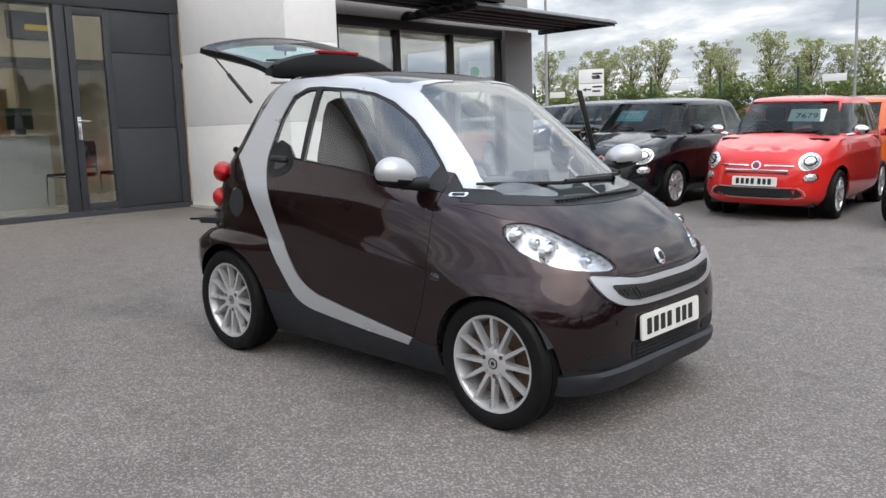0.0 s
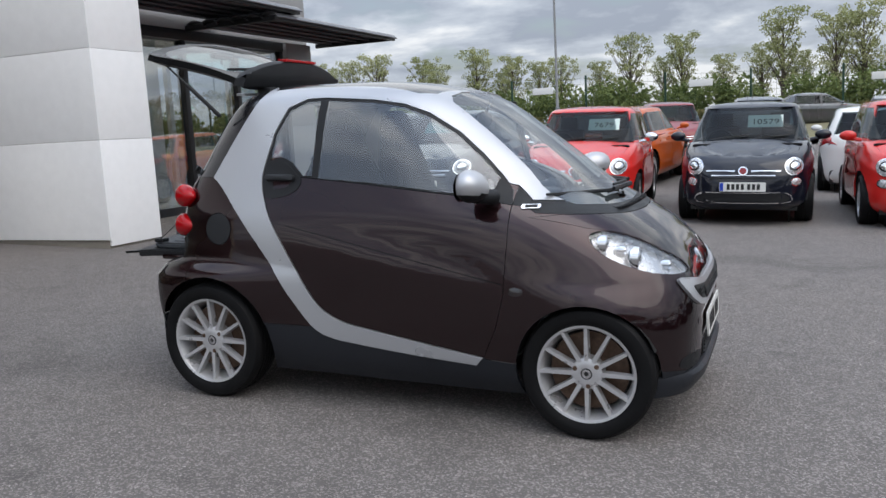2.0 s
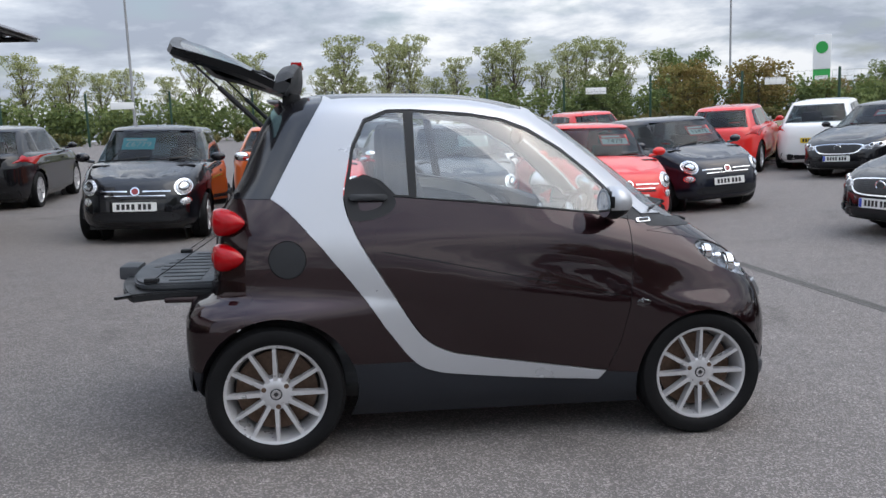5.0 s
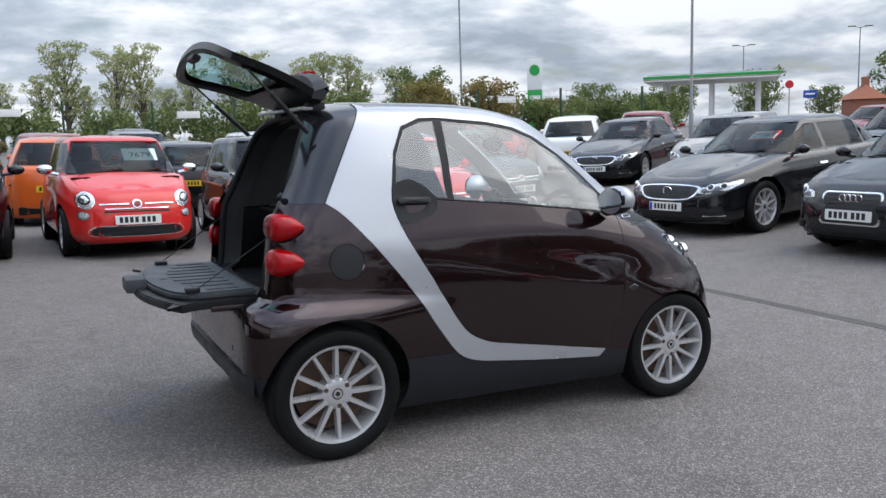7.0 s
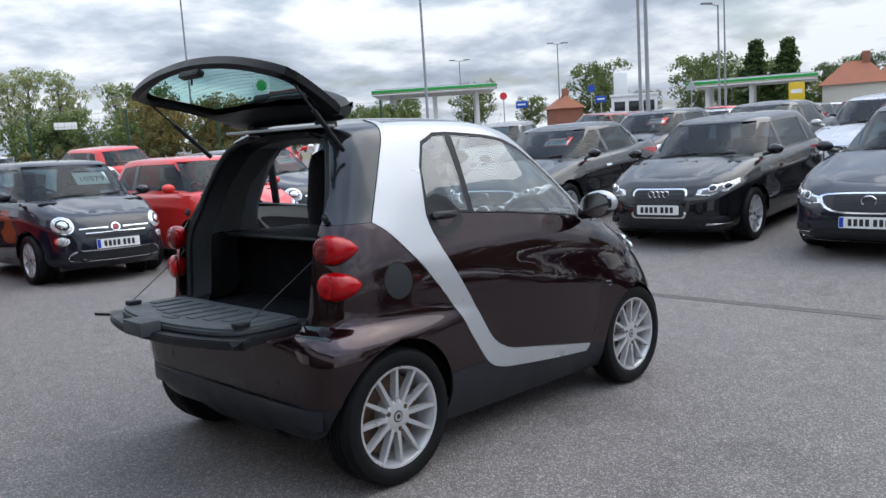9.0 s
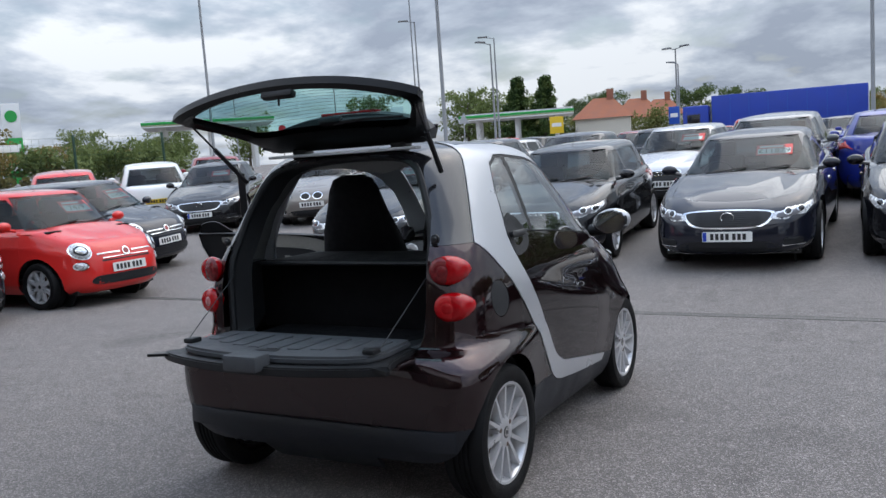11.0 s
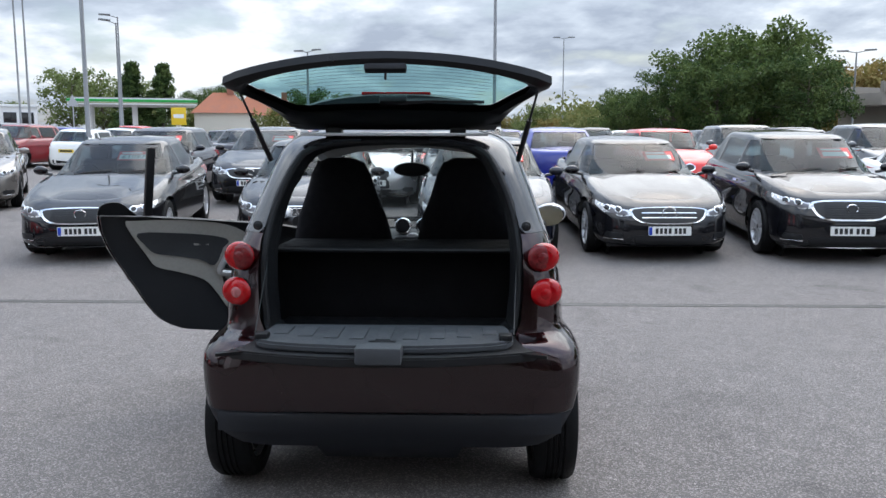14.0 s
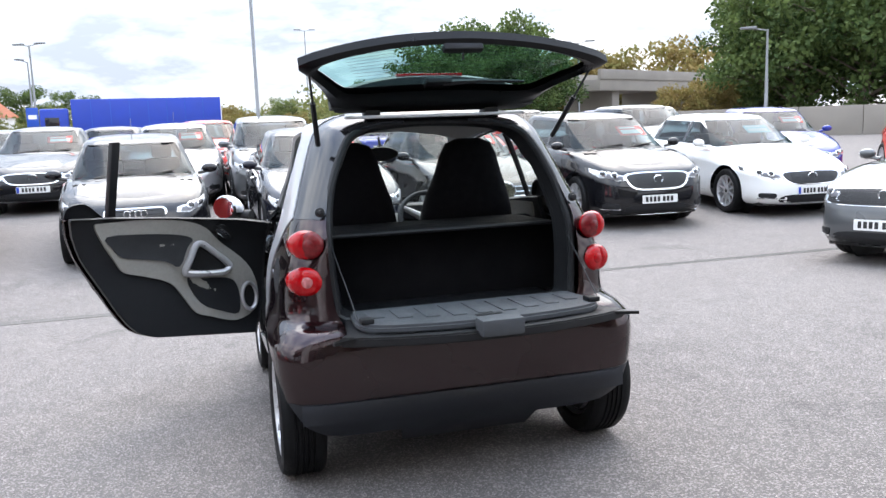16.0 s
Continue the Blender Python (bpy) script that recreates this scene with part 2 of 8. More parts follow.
M = dict(
    asphalt=asphalt(),
    black_paint=paint("black_paint", (0.0022, 0.0024, 0.0040)),
    navy_paint=paint("navy_paint", (0.004, 0.0055, 0.013)),
    red_paint=paint("red_paint", (0.62, 0.022, 0.018)),
    dark_red_paint=paint("dark_red_paint", (0.22, 0.010, 0.014)),
    white_paint=paint("white_paint", (0.78, 0.78, 0.76)),
    silver_paint=paint("silver_paint", (0.42, 0.42, 0.43), 0.7),
    grey_paint=paint("grey_paint", (0.10, 0.105, 0.11), 0.5),
    blue_paint=paint("blue_paint", (0.010, 0.022, 0.22)),
    orange_paint=paint("orange_paint", (0.60, 0.11, 0.015)),
    bronze_paint=paint("bronze_paint", (0.22, 0.20, 0.18), 0.6),
    brown_paint=paint("brown_metallic_paint", (0.0245, 0.0108, 0.0124), 0.85, (0.35, 0.22, 0.24)),
    cell_silver=material("silver_cell_paint", (0.46, 0.47, 0.49), rough=0.33, metal=0.45, vary=0.015, fine=500, coat=0.35),
    plastic=material("black_plastic", (0.008, 0.0085, 0.010), rough=0.5, spec=0.35, vary=0.12, bump=0.15, bump_scale=600),
    trim=material("dark_grey_plastic", (0.016, 0.017, 0.019), rough=0.5, spec=0.35, vary=0.12, bump=0.12, bump_scale=500),
    satin=material("satin_black_panel", (0.010, 0.010, 0.012), rough=0.14, vary=0.05, coat=0.4),
    gate=material("black_tailgate_moulding", (0.0045, 0.0048, 0.0055), rough=0.32, spec=0.25, vary=0.1, bump=0.06, bump_scale=400),
    tyre=material("tyre_rubber", (0.0055, 0.0055, 0.006), rough=0.6, spec=0.18, vary=0.2, scale=9, bump=0.2, bump_scale=300),
    alloy=material("silver_alloy", (0.56, 0.56, 0.57), rough=0.32, metal=0.55, vary=0.06, scale=14),
    brake=material("rusty_disc", (0.115, 0.072, 0.05), rough=0.5, metal=0.6, vary=0.4, scale=20),
    chrome=material("chrome", (0.75, 0.76, 0.78), rough=0.06, metal=1.0, vary=0.02),
    lamp_clear=glass("clear_lamp_lens", (0.95, 0.97, 1.0), 0.03, 0.95),
    reflector=material("lamp_reflector", (0.60, 0.61, 0.62), rough=0.26, metal=0.6, vary=0.1, scale=30),
    lamp_red=material("red_lamp_lens", (0.36, 0.002, 0.005), rough=0.14, vary=0.25, scale=40, fine=300, coat=0.35, spec=0.2),
    lamp_dark=material("dark_red_lamp_face", (0.105, 0.004, 0.006), rough=0.2, vary=0.35, scale=60, fine=220, coat=0.5, spec=0.2, second=(0.20, 0.012, 0.015)),
    lamp_face=material("bright_red_lamp_face", (0.42, 0.003, 0.006), rough=0.2, vary=0.2, scale=60, fine=260, coat=0.5, spec=0.2),
    lamp_pale=material("pale_red_lens", (0.40, 0.12, 0.12), rough=0.25, vary=0.25, scale=60, coat=0.4),
    bumper_grey=material("dark_grey_bumper_plastic", (0.015, 0.0170, 0.022), rough=0.45, spec=0.35, vary=0.1, bump=0.1, bump_scale=500),
    flap_grey=material("grey_flap_lining", (0.046, 0.050, 0.056), rough=0.6, vary=0.1, bump=0.2, bump_scale=300),
    pillar_grey=material("grey_pillar_trim", (0.12, 0.12, 0.12), rough=0.8, vary=0.08, bump=0.15, bump_scale=300),
    glass=glass("tinted_glass", (0.72, 0.80, 0.78), 0.05, 0.75),
    clear_glass=glass("clear_glass", (0.88, 0.94, 0.92), 0.13, 0.92),
    green_glass=glass("green_heated_glass", (0.50, 0.78, 0.76), 0.02, 0.92),
    car_glass=glass("parked_car_glass", (0.46, 0.58, 0.62), -0.02, 0.62),
    shop_glass=glass("shop_glass", (0.80, 0.84, 0.86), 0.01, 0.90),
    bay_glass=glass("bright_bay_glass", (0.84, 0.89, 0.92), 0.26, 0.92),
    mirror=material("mirror_silver", (0.85, 0.87, 0.88), rough=0.02, metal=1.0, vary=0.0),
    plate_white=material("white_plate", (0.75, 0.75, 0.72), rough=0.35, vary=0.04),
    plate_yellow=material("yellow_plate", (0.75, 0.52, 0.03), rough=0.35, vary=0.04),
    ink=material("black_ink", (0.012, 0.012, 0.012), rough=0.5),
    plate_blue=material("plate_blue_band", (0.01, 0.05, 0.42), rough=0.4),
    seat=material("black_seat_cloth", (0.006, 0.006, 0.008), rough=0.9, spec=0.2, vary=0.2, scale=30, bump=0.3, bump_scale=400),
    lining=material("dark_boot_lining", (0.005, 0.005, 0.006), rough=0.95, spec=0.15, vary=0.25, scale=12, bump=0.3, bump_scale=250),
    grey_trim=material("grey_boot_trim", (0.030, 0.032, 0.035), rough=0.7, vary=0.12, bump=0.2, bump_scale=300),
    beige=material("light_grey_door_cloth", (0.33, 0.32, 0.29), rough=0.9, vary=0.1, bump=0.25, bump_scale=500),
    headlining=material("grey_headlining", (0.30, 0.30, 0.29), rough=0.95, vary=0.08),
    cladding=material("white_wall_cladding", (0.88, 0.875, 0.87), rough=0.5, vary=0.035, scale=0.8, fine=9, rand=0.008),
    grey_clad=material("grey_wall_cladding", (0.33, 0.33, 0.33), rough=0.5, vary=0.05, scale=0.8, rand=0.03),
    frame=material("anthracite_frame", (0.034, 0.037, 0.044), rough=0.4, vary=0.08),
    frame_black=material("black_window_frame", (0.012, 0.012, 0.014), rough=0.4),
    louvre=material("grey_louvre", (0.13, 0.13, 0.14), rough=0.35, metal=0.5, vary=0.1),
    cream=material("cream_showroom_wall", (0.62, 0.54, 0.42), rough=0.8, vary=0.06, scale=1.5),
    tile_floor=material("polished_floor", (0.55, 0.52, 0.47), rough=0.15, vary=0.05),
    wood=material("oak_panel", (0.36, 0.20, 0.09), rough=0.5, vary=0.25, scale=4),
    galv=material("galvanised_steel", (0.42, 0.43, 0.44), rough=0.5, metal=0.6, vary=0.12),
    post_green=material("green_fence_paint", (0.010, 0.045, 0.025), rough=0.5, vary=0.15),
    station_green=material("green_fascia", (0.02, 0.33, 0.06), rough=0.4, vary=0.05),
    white=material("white_panel", (0.78, 0.78, 0.77), rough=0.5, vary=0.04),
    yellow=material("yellow_panel", (0.75, 0.50, 0.02), rough=0.5, vary=0.05),
    blue_sheet=material("blue_trailer_sheet", (0.012, 0.045, 0.36), rough=0.5, vary=0.15, scale=0.8),
    sign_blue=material("blue_sign", (0.01, 0.07, 0.40), rough=0.4),
    sign_red=material("red_sign", (0.60, 0.02, 0.03), rough=0.4),
    sticker_red=material("red_price_card", (0.62, 0.06, 0.05), rough=0.5, vary=0.05),
    sticker_cyan=material("turquoise_price_card", (0.10, 0.50, 0.55), rough=0.5, vary=0.05),
    sticker_white=material("white_price_card", (0.58, 0.68, 0.63), rough=0.5, vary=0.05),
    brick=material("red_brick", (0.28, 0.11, 0.07), rough=0.85, vary=0.2, scale=2),
    roof_tile=material("clay_roof_tile", (0.30, 0.11, 0.06), rough=0.85, vary=0.25, scale=1.5),
    render=material("cream_render", (0.62, 0.58, 0.50), rough=0.85, vary=0.06),
    concrete=material("weathered_concrete", (0.25, 0.225, 0.195), rough=0.9, vary=0.2, scale=0.6, bump=0.2, bump_scale=20),
    kerb=material("concrete_kerb", (0.36, 0.34, 0.31), rough=0.9, vary=0.15, scale=3, rand=0.08),
    soil=material("dry_verge", (0.20, 0.15, 0.09), rough=0.95, vary=0.25, scale=0.5, second=(0.10, 0.12, 0.04)),
    post_steel=material("weathered_post_steel", (0.21, 0.215, 0.22), rough=0.6, metal=0.2, vary=0.12),
    grate=material("iron_grate", (0.115, 0.108, 0.10), rough=0.75, metal=0.2, vary=0.2),
    bark=material("bark", (0.10, 0.08, 0.06), rough=0.95, vary=0.3, scale=6),
    leaf_pale=leaf("pale_poplar_leaf", (0.26, 0.29, 0.12), (0.40, 0.41, 0.21)),
    leaf_mid=leaf("hedge_leaf", (0.10, 0.135, 0.042), (0.19, 0.23, 0.08)),
    leaf_dark=leaf("dark_oak_leaf", (0.030, 0.060, 0.016), (0.125, 0.170, 0.050)),
    leaf_rust=leaf("autumn_leaf", (0.17, 0.16, 0.045), (0.27, 0.19, 0.07)),
    leaf_hedge=leaf("yellowing_hedge_leaf", (0.12, 0.14, 0.04), (0.26, 0.25, 0.10)),
    grass=leaf("dry_grass", (0.20, 0.17, 0.07), (0.12, 0.13, 0.04)),
)

# glow for the added panels that brighten the showroom inside
lp = material("fill_glow", (0.9, 0.9, 0.88), rough=0.6)
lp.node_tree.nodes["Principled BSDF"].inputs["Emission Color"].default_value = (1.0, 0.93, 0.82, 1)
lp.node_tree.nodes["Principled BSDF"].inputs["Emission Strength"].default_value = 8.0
M["fill_glow"] = lp

# ---- mesh helpers ----


def part(name, bm, mat, parent=None, label="", smooth=True, loc=None):
    """Link a bmesh as one mesh object, under a thing or a part."""
    bmesh.ops.recalc_face_normals(bm, faces=bm.faces) if smooth == "fix" else None
    me = bpy.data.meshes.new(name)
    bm.to_mesh(me)
    bm.free()
    me.materials.append(M[mat])
    if smooth:
        me.polygons.foreach_set("use_smooth", [True] * len(me.polygons))
        me.set_sharp_from_angle(angle=radians(38))
    ob = new(name, me)
    if parent is not None:
        ob.parent = parent
    if loc is not None:
        ob.matrix_basis = loc if isinstance(loc, Matrix) else Matrix.Translation(loc)
    if label:
        ob["label"] = label
    return ob


def again(ob, parent, m):
    """One more object on the same mesh."""
    o = ob.copy()
    scene.collection.objects.link(o)
    o.parent = parent
    o.matrix_basis = m
    return o


def thing(name, label, category, m=None, group="", kind=""):
    ob = new(name)
    ob.empty_display_size = 0.2
    if m is not None:
        ob.matrix_basis = m
    return tagged(ob, label, category, group, kind)


def box(bm, lo, hi, bevel=0.0, m=None):
    lo, hi = Vector(lo), Vector(hi)
    r = bmesh.ops.create_cube(bm, size=1.0, matrix=Matrix.Translation((lo + hi) / 2) @ Matrix.Diagonal((*(hi - lo), 1)))
    vs = r["verts"]
    if bevel:
        es = list({e for v in vs for e in v.link_edges})
        rb = bmesh.ops.bevel(bm, geom=es, offset=bevel, segments=2, affect="EDGES", profile=0.6)
        vs = list({v for f in rb["faces"] for v in f.verts} | {v for v in vs if v.is_valid})
    if m is not None:
        bmesh.ops.transform(bm, matrix=m, verts=vs)
    return vs


def boxbm(lo, hi, bevel=0.0, m=None):
    bm = bmesh.new()
    box(bm, lo, hi, bevel, m)
    return bm


def tube(bm, pts, r, sides=8, taper=None, cap=True):
    """A round bar along points; r may be a list."""
    pts = [Vector(p) for p in pts]
    rs = r if isinstance(r, (list, tuple)) else [r] * len(pts)
    rings = []
    side = None
    for i, p in enumerate(pts):
        d = (pts[min(i + 1, len(pts) - 1)] - pts[max(i - 1, 0)]).normalized()
        side = d.orthogonal().normalized() if side is None else (side - d * side.dot(d)).normalized()
        o = d.cross(side)
        rings.append([bm.verts.new(p + rs[i] * (math.cos(a) * side + math.sin(a) * o))
                      for a in (2 * math.pi * k / sides for k in range(sides))])
    for a, b in zip(rings, rings[1:]):
        for k in range(sides):
            bm.faces.new((a[k], a[(k + 1) % sides], b[(k + 1) % sides], b[k]))
    if cap:
        bm.faces.new(rings[0][::-1]); bm.faces.new(rings[-1])
    return rings


def lathe(bm, prof, seg=32, m=None, close=False):
    """Turn a profile of (radius, height along y) round the y axis."""
    rings = []
    for r, h in prof:
        rings.append([bm.verts.new((r * math.cos(a), h, r * math.sin(a))) for a in (2 * math.pi * k / seg for k in range(seg))])
    loop = list(zip(rings, rings[1:] + rings[:1])) if close else list(zip(rings, rings[1:]))
    for a, b in loop:
        for k in range(seg):
            bm.faces.new((a[k], b[k], b[(k + 1) % seg], a[(k + 1) % seg]))
    if m is not None:
        bmesh.ops.transform(bm, matrix=m, verts=[v for r in rings for v in r])
    return rings


def prism(bm, poly, ax, a, b):
    """A polygon pushed along an axis from a to b."""
    def at(p, h):
        q = list(p)
        q.insert("xyz".index(ax), h)
        return q
    lo = [bm.verts.new(at(p, a)) for p in poly]
    hi = [bm.verts.new(at(p, b)) for p in poly]
    n = len(poly)
    for k in range(n):
        bm.faces.new((lo[k], lo[(k + 1) % n], hi[(k + 1) % n], hi[k]))
    bm.faces.new(lo[::-1]); bm.faces.new(hi)
    bmesh.ops.recalc_face_normals(bm, faces=bm.faces)


def spline(knots, x):
    """A smooth value between knots (x, v), with no overshoot."""
    if x <= knots[0][0]:
        return knots[0][1]
    for i in range(len(knots) - 1):
        (x0, v0), (x1, v1) = knots[i], knots[i + 1]
        if x <= x1:
            s = (v1 - v0) / (x1 - x0)
            def slope(j):
                if j <= 0 or j >= len(knots) - 1:
                    return s
                a = (knots[j][1] - knots[j - 1][1]) / (knots[j][0] - knots[j - 1][0])
                b = (knots[j + 1][1] - knots[j][1]) / (knots[j + 1][0] - knots[j][0])
                return 0.0 if a * b <= 0 else 2 * a * b / (a + b)
            h, u = x1 - x0, (x - x0) / (x1 - x0)
            return ((2*u**3 - 3*u*u + 1) * v0 + (u**3 - 2*u*u + u) * h * slope(i)
                    + (3*u*u - 2*u**3) * v1 + (u**3 - u*u) * h * slope(i + 1))
    return knots[-1][1]


def curve2(pts, per=5, closed=False):
    """A smooth line through 2D points (Catmull-Rom)."""
    P = [Vector(p) for p in pts]
    n, out = len(P), []
    for i in range(n if closed else n - 1):
        def g(k):
            return P[k % n] if closed else P[min(max(k, 0), n - 1)]
        a, b, c, d = g(i - 1), g(i), g(i + 1), g(i + 2)
        for k in range(per):
            t = k / per
            out.append(0.5 * ((2*b) + (c - a)*t + (2*a - 5*b + 4*c - d)*t*t + (3*b - a - 3*c + d)*t**3))
    if not closed:
        out.append(P[-1])
    return [tuple(p) for p in out]


def outline(xf, xr, b, nf, nr, count=96):
    """A rounded plan line between xf (front) and xr (rear), half-width b, with corner exponents nf and nr."""
    xc = (xf + xr) / 2
    a = (xf - xr) / 2
    raw = []
    for k in range(720):
        t = 2 * math.pi * k / 720
        n = nf if math.cos(t) >= 0 else nr
        c, s = math.cos(t), math.sin(t)
        raw.append((xc + a * math.copysign(abs(c) ** (2 / n), c), b * math.copysign(abs(s) ** (2 / n), s)))
    ln = [0.0]
    for p, q in zip(raw, raw[1:] + raw[:1]):
        ln.append(ln[-1] + math.hypot(q[0] - p[0], q[1] - p[1]))
    out, j = [], 0
    for k in range(count):
        d = ln[-1] * k / count
        while ln[j + 1] < d:
            j += 1
        u = (d - ln[j]) / max(ln[j + 1] - ln[j], 1e-9)
        p, q = raw[j], raw[(j + 1) % 720]
        out.append((p[0] + (q[0] - p[0]) * u, p[1] + (q[1] - p[1]) * u))
    return out


def skin(bm, rings, top=True, bottom=False):
    """A surface over closed rings of 3D points."""
    R = [[bm.verts.new(p) for p in r] for r in rings]
    n = len(R[0])
    for a, b in zip(R, R[1:]):
        for k in range(n):
            bm.faces.new((a[k], a[(k + 1) % n], b[(k + 1) % n], b[k]))
    if top:
        bm.faces.new(R[-1])
    if bottom:
        bm.faces.new(R[0][::-1])


def inside(p, poly):
    x, y = p
    odd, n = False, len(poly)
    for i in range(n):
        (x0, y0), (x1, y1) = poly[i], poly[i - 1]
        if (y0 > y) != (y1 > y) and x < (x1 - x0) * (y - y0) / (y1 - y0) + x0:
            odd = not odd
    return odd


def cut(bm, poly, ax, pred):
    """Cut a surface along a polygon seen along an axis; returns the faces inside it. pred picks faces by centre and normal."""
    i, j = {"x": (1, 2), "y": (0, 2), "z": (0, 1)}[ax]
    lo = (min(p[0] for p in poly) - 0.01, min(p[1] for p in poly) - 0.01)
    hi = (max(p[0] for p in poly) + 0.01, max(p[1] for p in poly) + 0.01)

    def touches(f, a, b):
        xs, ys = [v.co[i] for v in f.verts], [v.co[j] for v in f.verts]
        return max(xs) >= a[0] and min(xs) <= b[0] and max(ys) >= a[1] and min(ys) <= b[1]

    cand = {f for f in bm.faces if touches(f, lo, hi) and pred(f.calc_center_median(), f.normal)}
    for p, q in zip(poly, list(poly[1:]) + [poly[0]]):
        if math.hypot(q[0] - p[0], q[1] - p[1]) < 1e-6:
            continue
        a = (min(p[0], q[0]) - 0.002, min(p[1], q[1]) - 0.002)
        b = (max(p[0], q[0]) + 0.002, max(p[1], q[1]) + 0.002)
        near = [f for f in cand if f.is_valid and touches(f, a, b)]
        if not near:
            continue
        no, co = [0, 0, 0], [0, 0, 0]
        no[i], no[j] = -(q[1] - p[1]), q[0] - p[0]
        co[i], co[j] = p
        geom = near + list({e for f in near for e in f.edges}) + list({v for f in near for v in f.verts})
        r = bmesh.ops.bisect_plane(bm, geom=geom, plane_co=co, plane_no=no, dist=1e-5)
        cand = {f for f in cand if f.is_valid} | {g for g in r["geom"] if isinstance(g, bmesh.types.BMFace)}
    out = []
    for f in cand:
        if f.is_valid:
            c = f.calc_center_median()
            if inside((c[i], c[j]), poly):
                out.append(f)
    return out


def lift(bm, faces, gap=0.0015, depth=0.012, out=0.0, keep=False):
    """Take faces off a surface as a panel of its own, with a narrow joint round it and a turned-in edge."""
    nb = bmesh.new()
    vm = {}
    for f in faces:
        for v in f.verts:
            if v not in vm:
                vm[v] = nb.verts.new(v.co)
        nb.faces.new([vm[v] for v in f.verts])
    if not keep:
        bmesh.ops.delete(bm, geom=faces, context="FACES")
    nb.normal_update()
    if out:
        for v, c in [(v, v.co + v.normal * out) for v in nb.verts]:
            v.co = c
    edges = [e for e in nb.edges if e.is_boundary]
    push = {}
    for e in edges:
        f = e.link_faces[0]
        d = (e.verts[1].co - e.verts[0].co).cross(f.normal)
        if d.length < 1e-9:
            continue
        d.normalize()
        if d.dot(f.calc_center_median() - e.verts[0].co) < 0:
            d = -d
        for v in e.verts:
            push[v] = push.get(v, Vector()) + d
    if gap:
        for v, d in push.items():
            if d.length > 1e-6:
                v.co += d.normalized() * gap
    if depth:
        nrm = {v: v.normal.copy() for v in push}
        low = {v: nb.verts.new(v.co - nrm[v] * depth) for v in push}
        for e in edges:
            a, b = e.verts
            if a in low and b in low:
                lp = e.link_loops[0]
                a, b = lp.vert, lp.link_loop_next.vert
                nb.faces.new((b, a, low[a], low[b]))
    return nb


from mathutils.bvhtree import BVHTree


def patch(tree, poly, ax, sign, lift_by=0.004, edge=0.01, dome=0.0, rings=4, flat=False):
    """A piece of a given outline laid on a surface, seen along an axis from the sign side."""
    i = "xyz".index(ax)
    jk = [k for k in range(3) if k != i]
    c = (sum(p[0] for p in poly) / len(poly), sum(p[1] for p in poly) / len(poly))
    d = Vector((0, 0, 0)); d[i] = -sign
    bm = bmesh.new()

    def put(p, by):
        o = Vector((0, 0, 0)); o[jk[0]], o[jk[1]], o[i] = p[0], p[1], 6.0 * sign
        hit, nrm, _, _ = tree.ray_cast(o, d)
        if hit is None:
            hit, nrm, _, _ = tree.find_nearest(Vector((o[0] if i != 0 else 1.0, o[1] if i != 1 else 0.0, o[2] if i != 2 else 0.6)))
        if nrm.dot(d) > 0:
            nrm = -nrm
        return hit + nrm * by
    loops = []
    for r in range(rings, 0, -1):
        s = r / rings
        loops.append([bm.verts.new(put((c[0] + (p[0] - c[0]) * s, c[1] + (p[1] - c[1]) * s), lift_by + dome * (1 - s * s))) for p in poly])
    mid = bm.verts.new(put(c, lift_by + dome))
    n = len(poly)
    base = [bm.verts.new(put(p, -edge)) for p in poly]
    for a, b in zip([base] + loops, loops):
        for k in range(n):
            bm.faces.new((a[k], a[(k + 1) % n], b[(k + 1) % n], b[k]))
    for k in range(n):
        bm.faces.new((loops[-1][k], loops[-1][(k + 1) % n], mid))
    bmesh.ops.recalc_face_normals(bm, faces=bm.faces)
    return bm


def dense(poly, step=.05):
    """The same outline with more points along its edges."""
    out = []
    for p, q in zip(poly, list(poly[1:]) + [poly[0]]):
        k = max(1, int(math.hypot(q[0] - p[0], q[1] - p[1]) / step))
        out += [(p[0] + (q[0] - p[0]) * i / k, p[1] + (q[1] - p[1]) * i / k) for i in range(k)]
    return out


def pane(tree, poly, ax, sign, step=.16, rings=3):
    """A smooth pane of glass in an opening of a surface."""
    return patch(tree, dense(poly, step), ax, sign, 0.0, 0.001, 0.0, rings)


def ell(cx, cy, rx, ry, n=24, turn=0.0):
    c, s = math.cos(radians(turn)), math.sin(radians(turn))
    return [(cx + rx * math.cos(a) * c - ry * math.sin(a) * s, cy + rx * math.cos(a) * s + ry * math.sin(a) * c)
            for a in (2 * math.pi * k / n for k in range(n))]


def rrect(x0, y0, x1, y1, r, per=4):
    out = []
    for cx, cy, a0 in ((x1 - r, y1 - r, 0), (x0 + r, y1 - r, 90), (x0 + r, y0 + r, 180), (x1 - r, y0 + r, 270)):
        for k in range(per + 1):
            a = radians(a0 + 90 * k / per)
            out.append((cx + r * math.cos(a), cy + r * math.sin(a)))
    return out


def lettering(text, size, mat, parent, m, name="lettering", label=""):
    cu = bpy.data.curves.new(name, "FONT")
    cu.body, cu.size, cu.align_x, cu.align_y, cu.extrude = text, size, "CENTER", "CENTER", 0.0008
    tmp = new(name, cu)
    bpy.context.view_layer.update()
    me = bpy.data.meshes.new_from_object(tmp.evaluated_get(bpy.context.evaluated_depsgraph_get()))
    bpy.data.objects.remove(tmp)
    me.materials.clear(); me.materials.append(M[mat])
    ob = new(name, me)
    ob.parent, ob.matrix_basis = parent, m
    if label:
        ob["label"] = label
    return ob


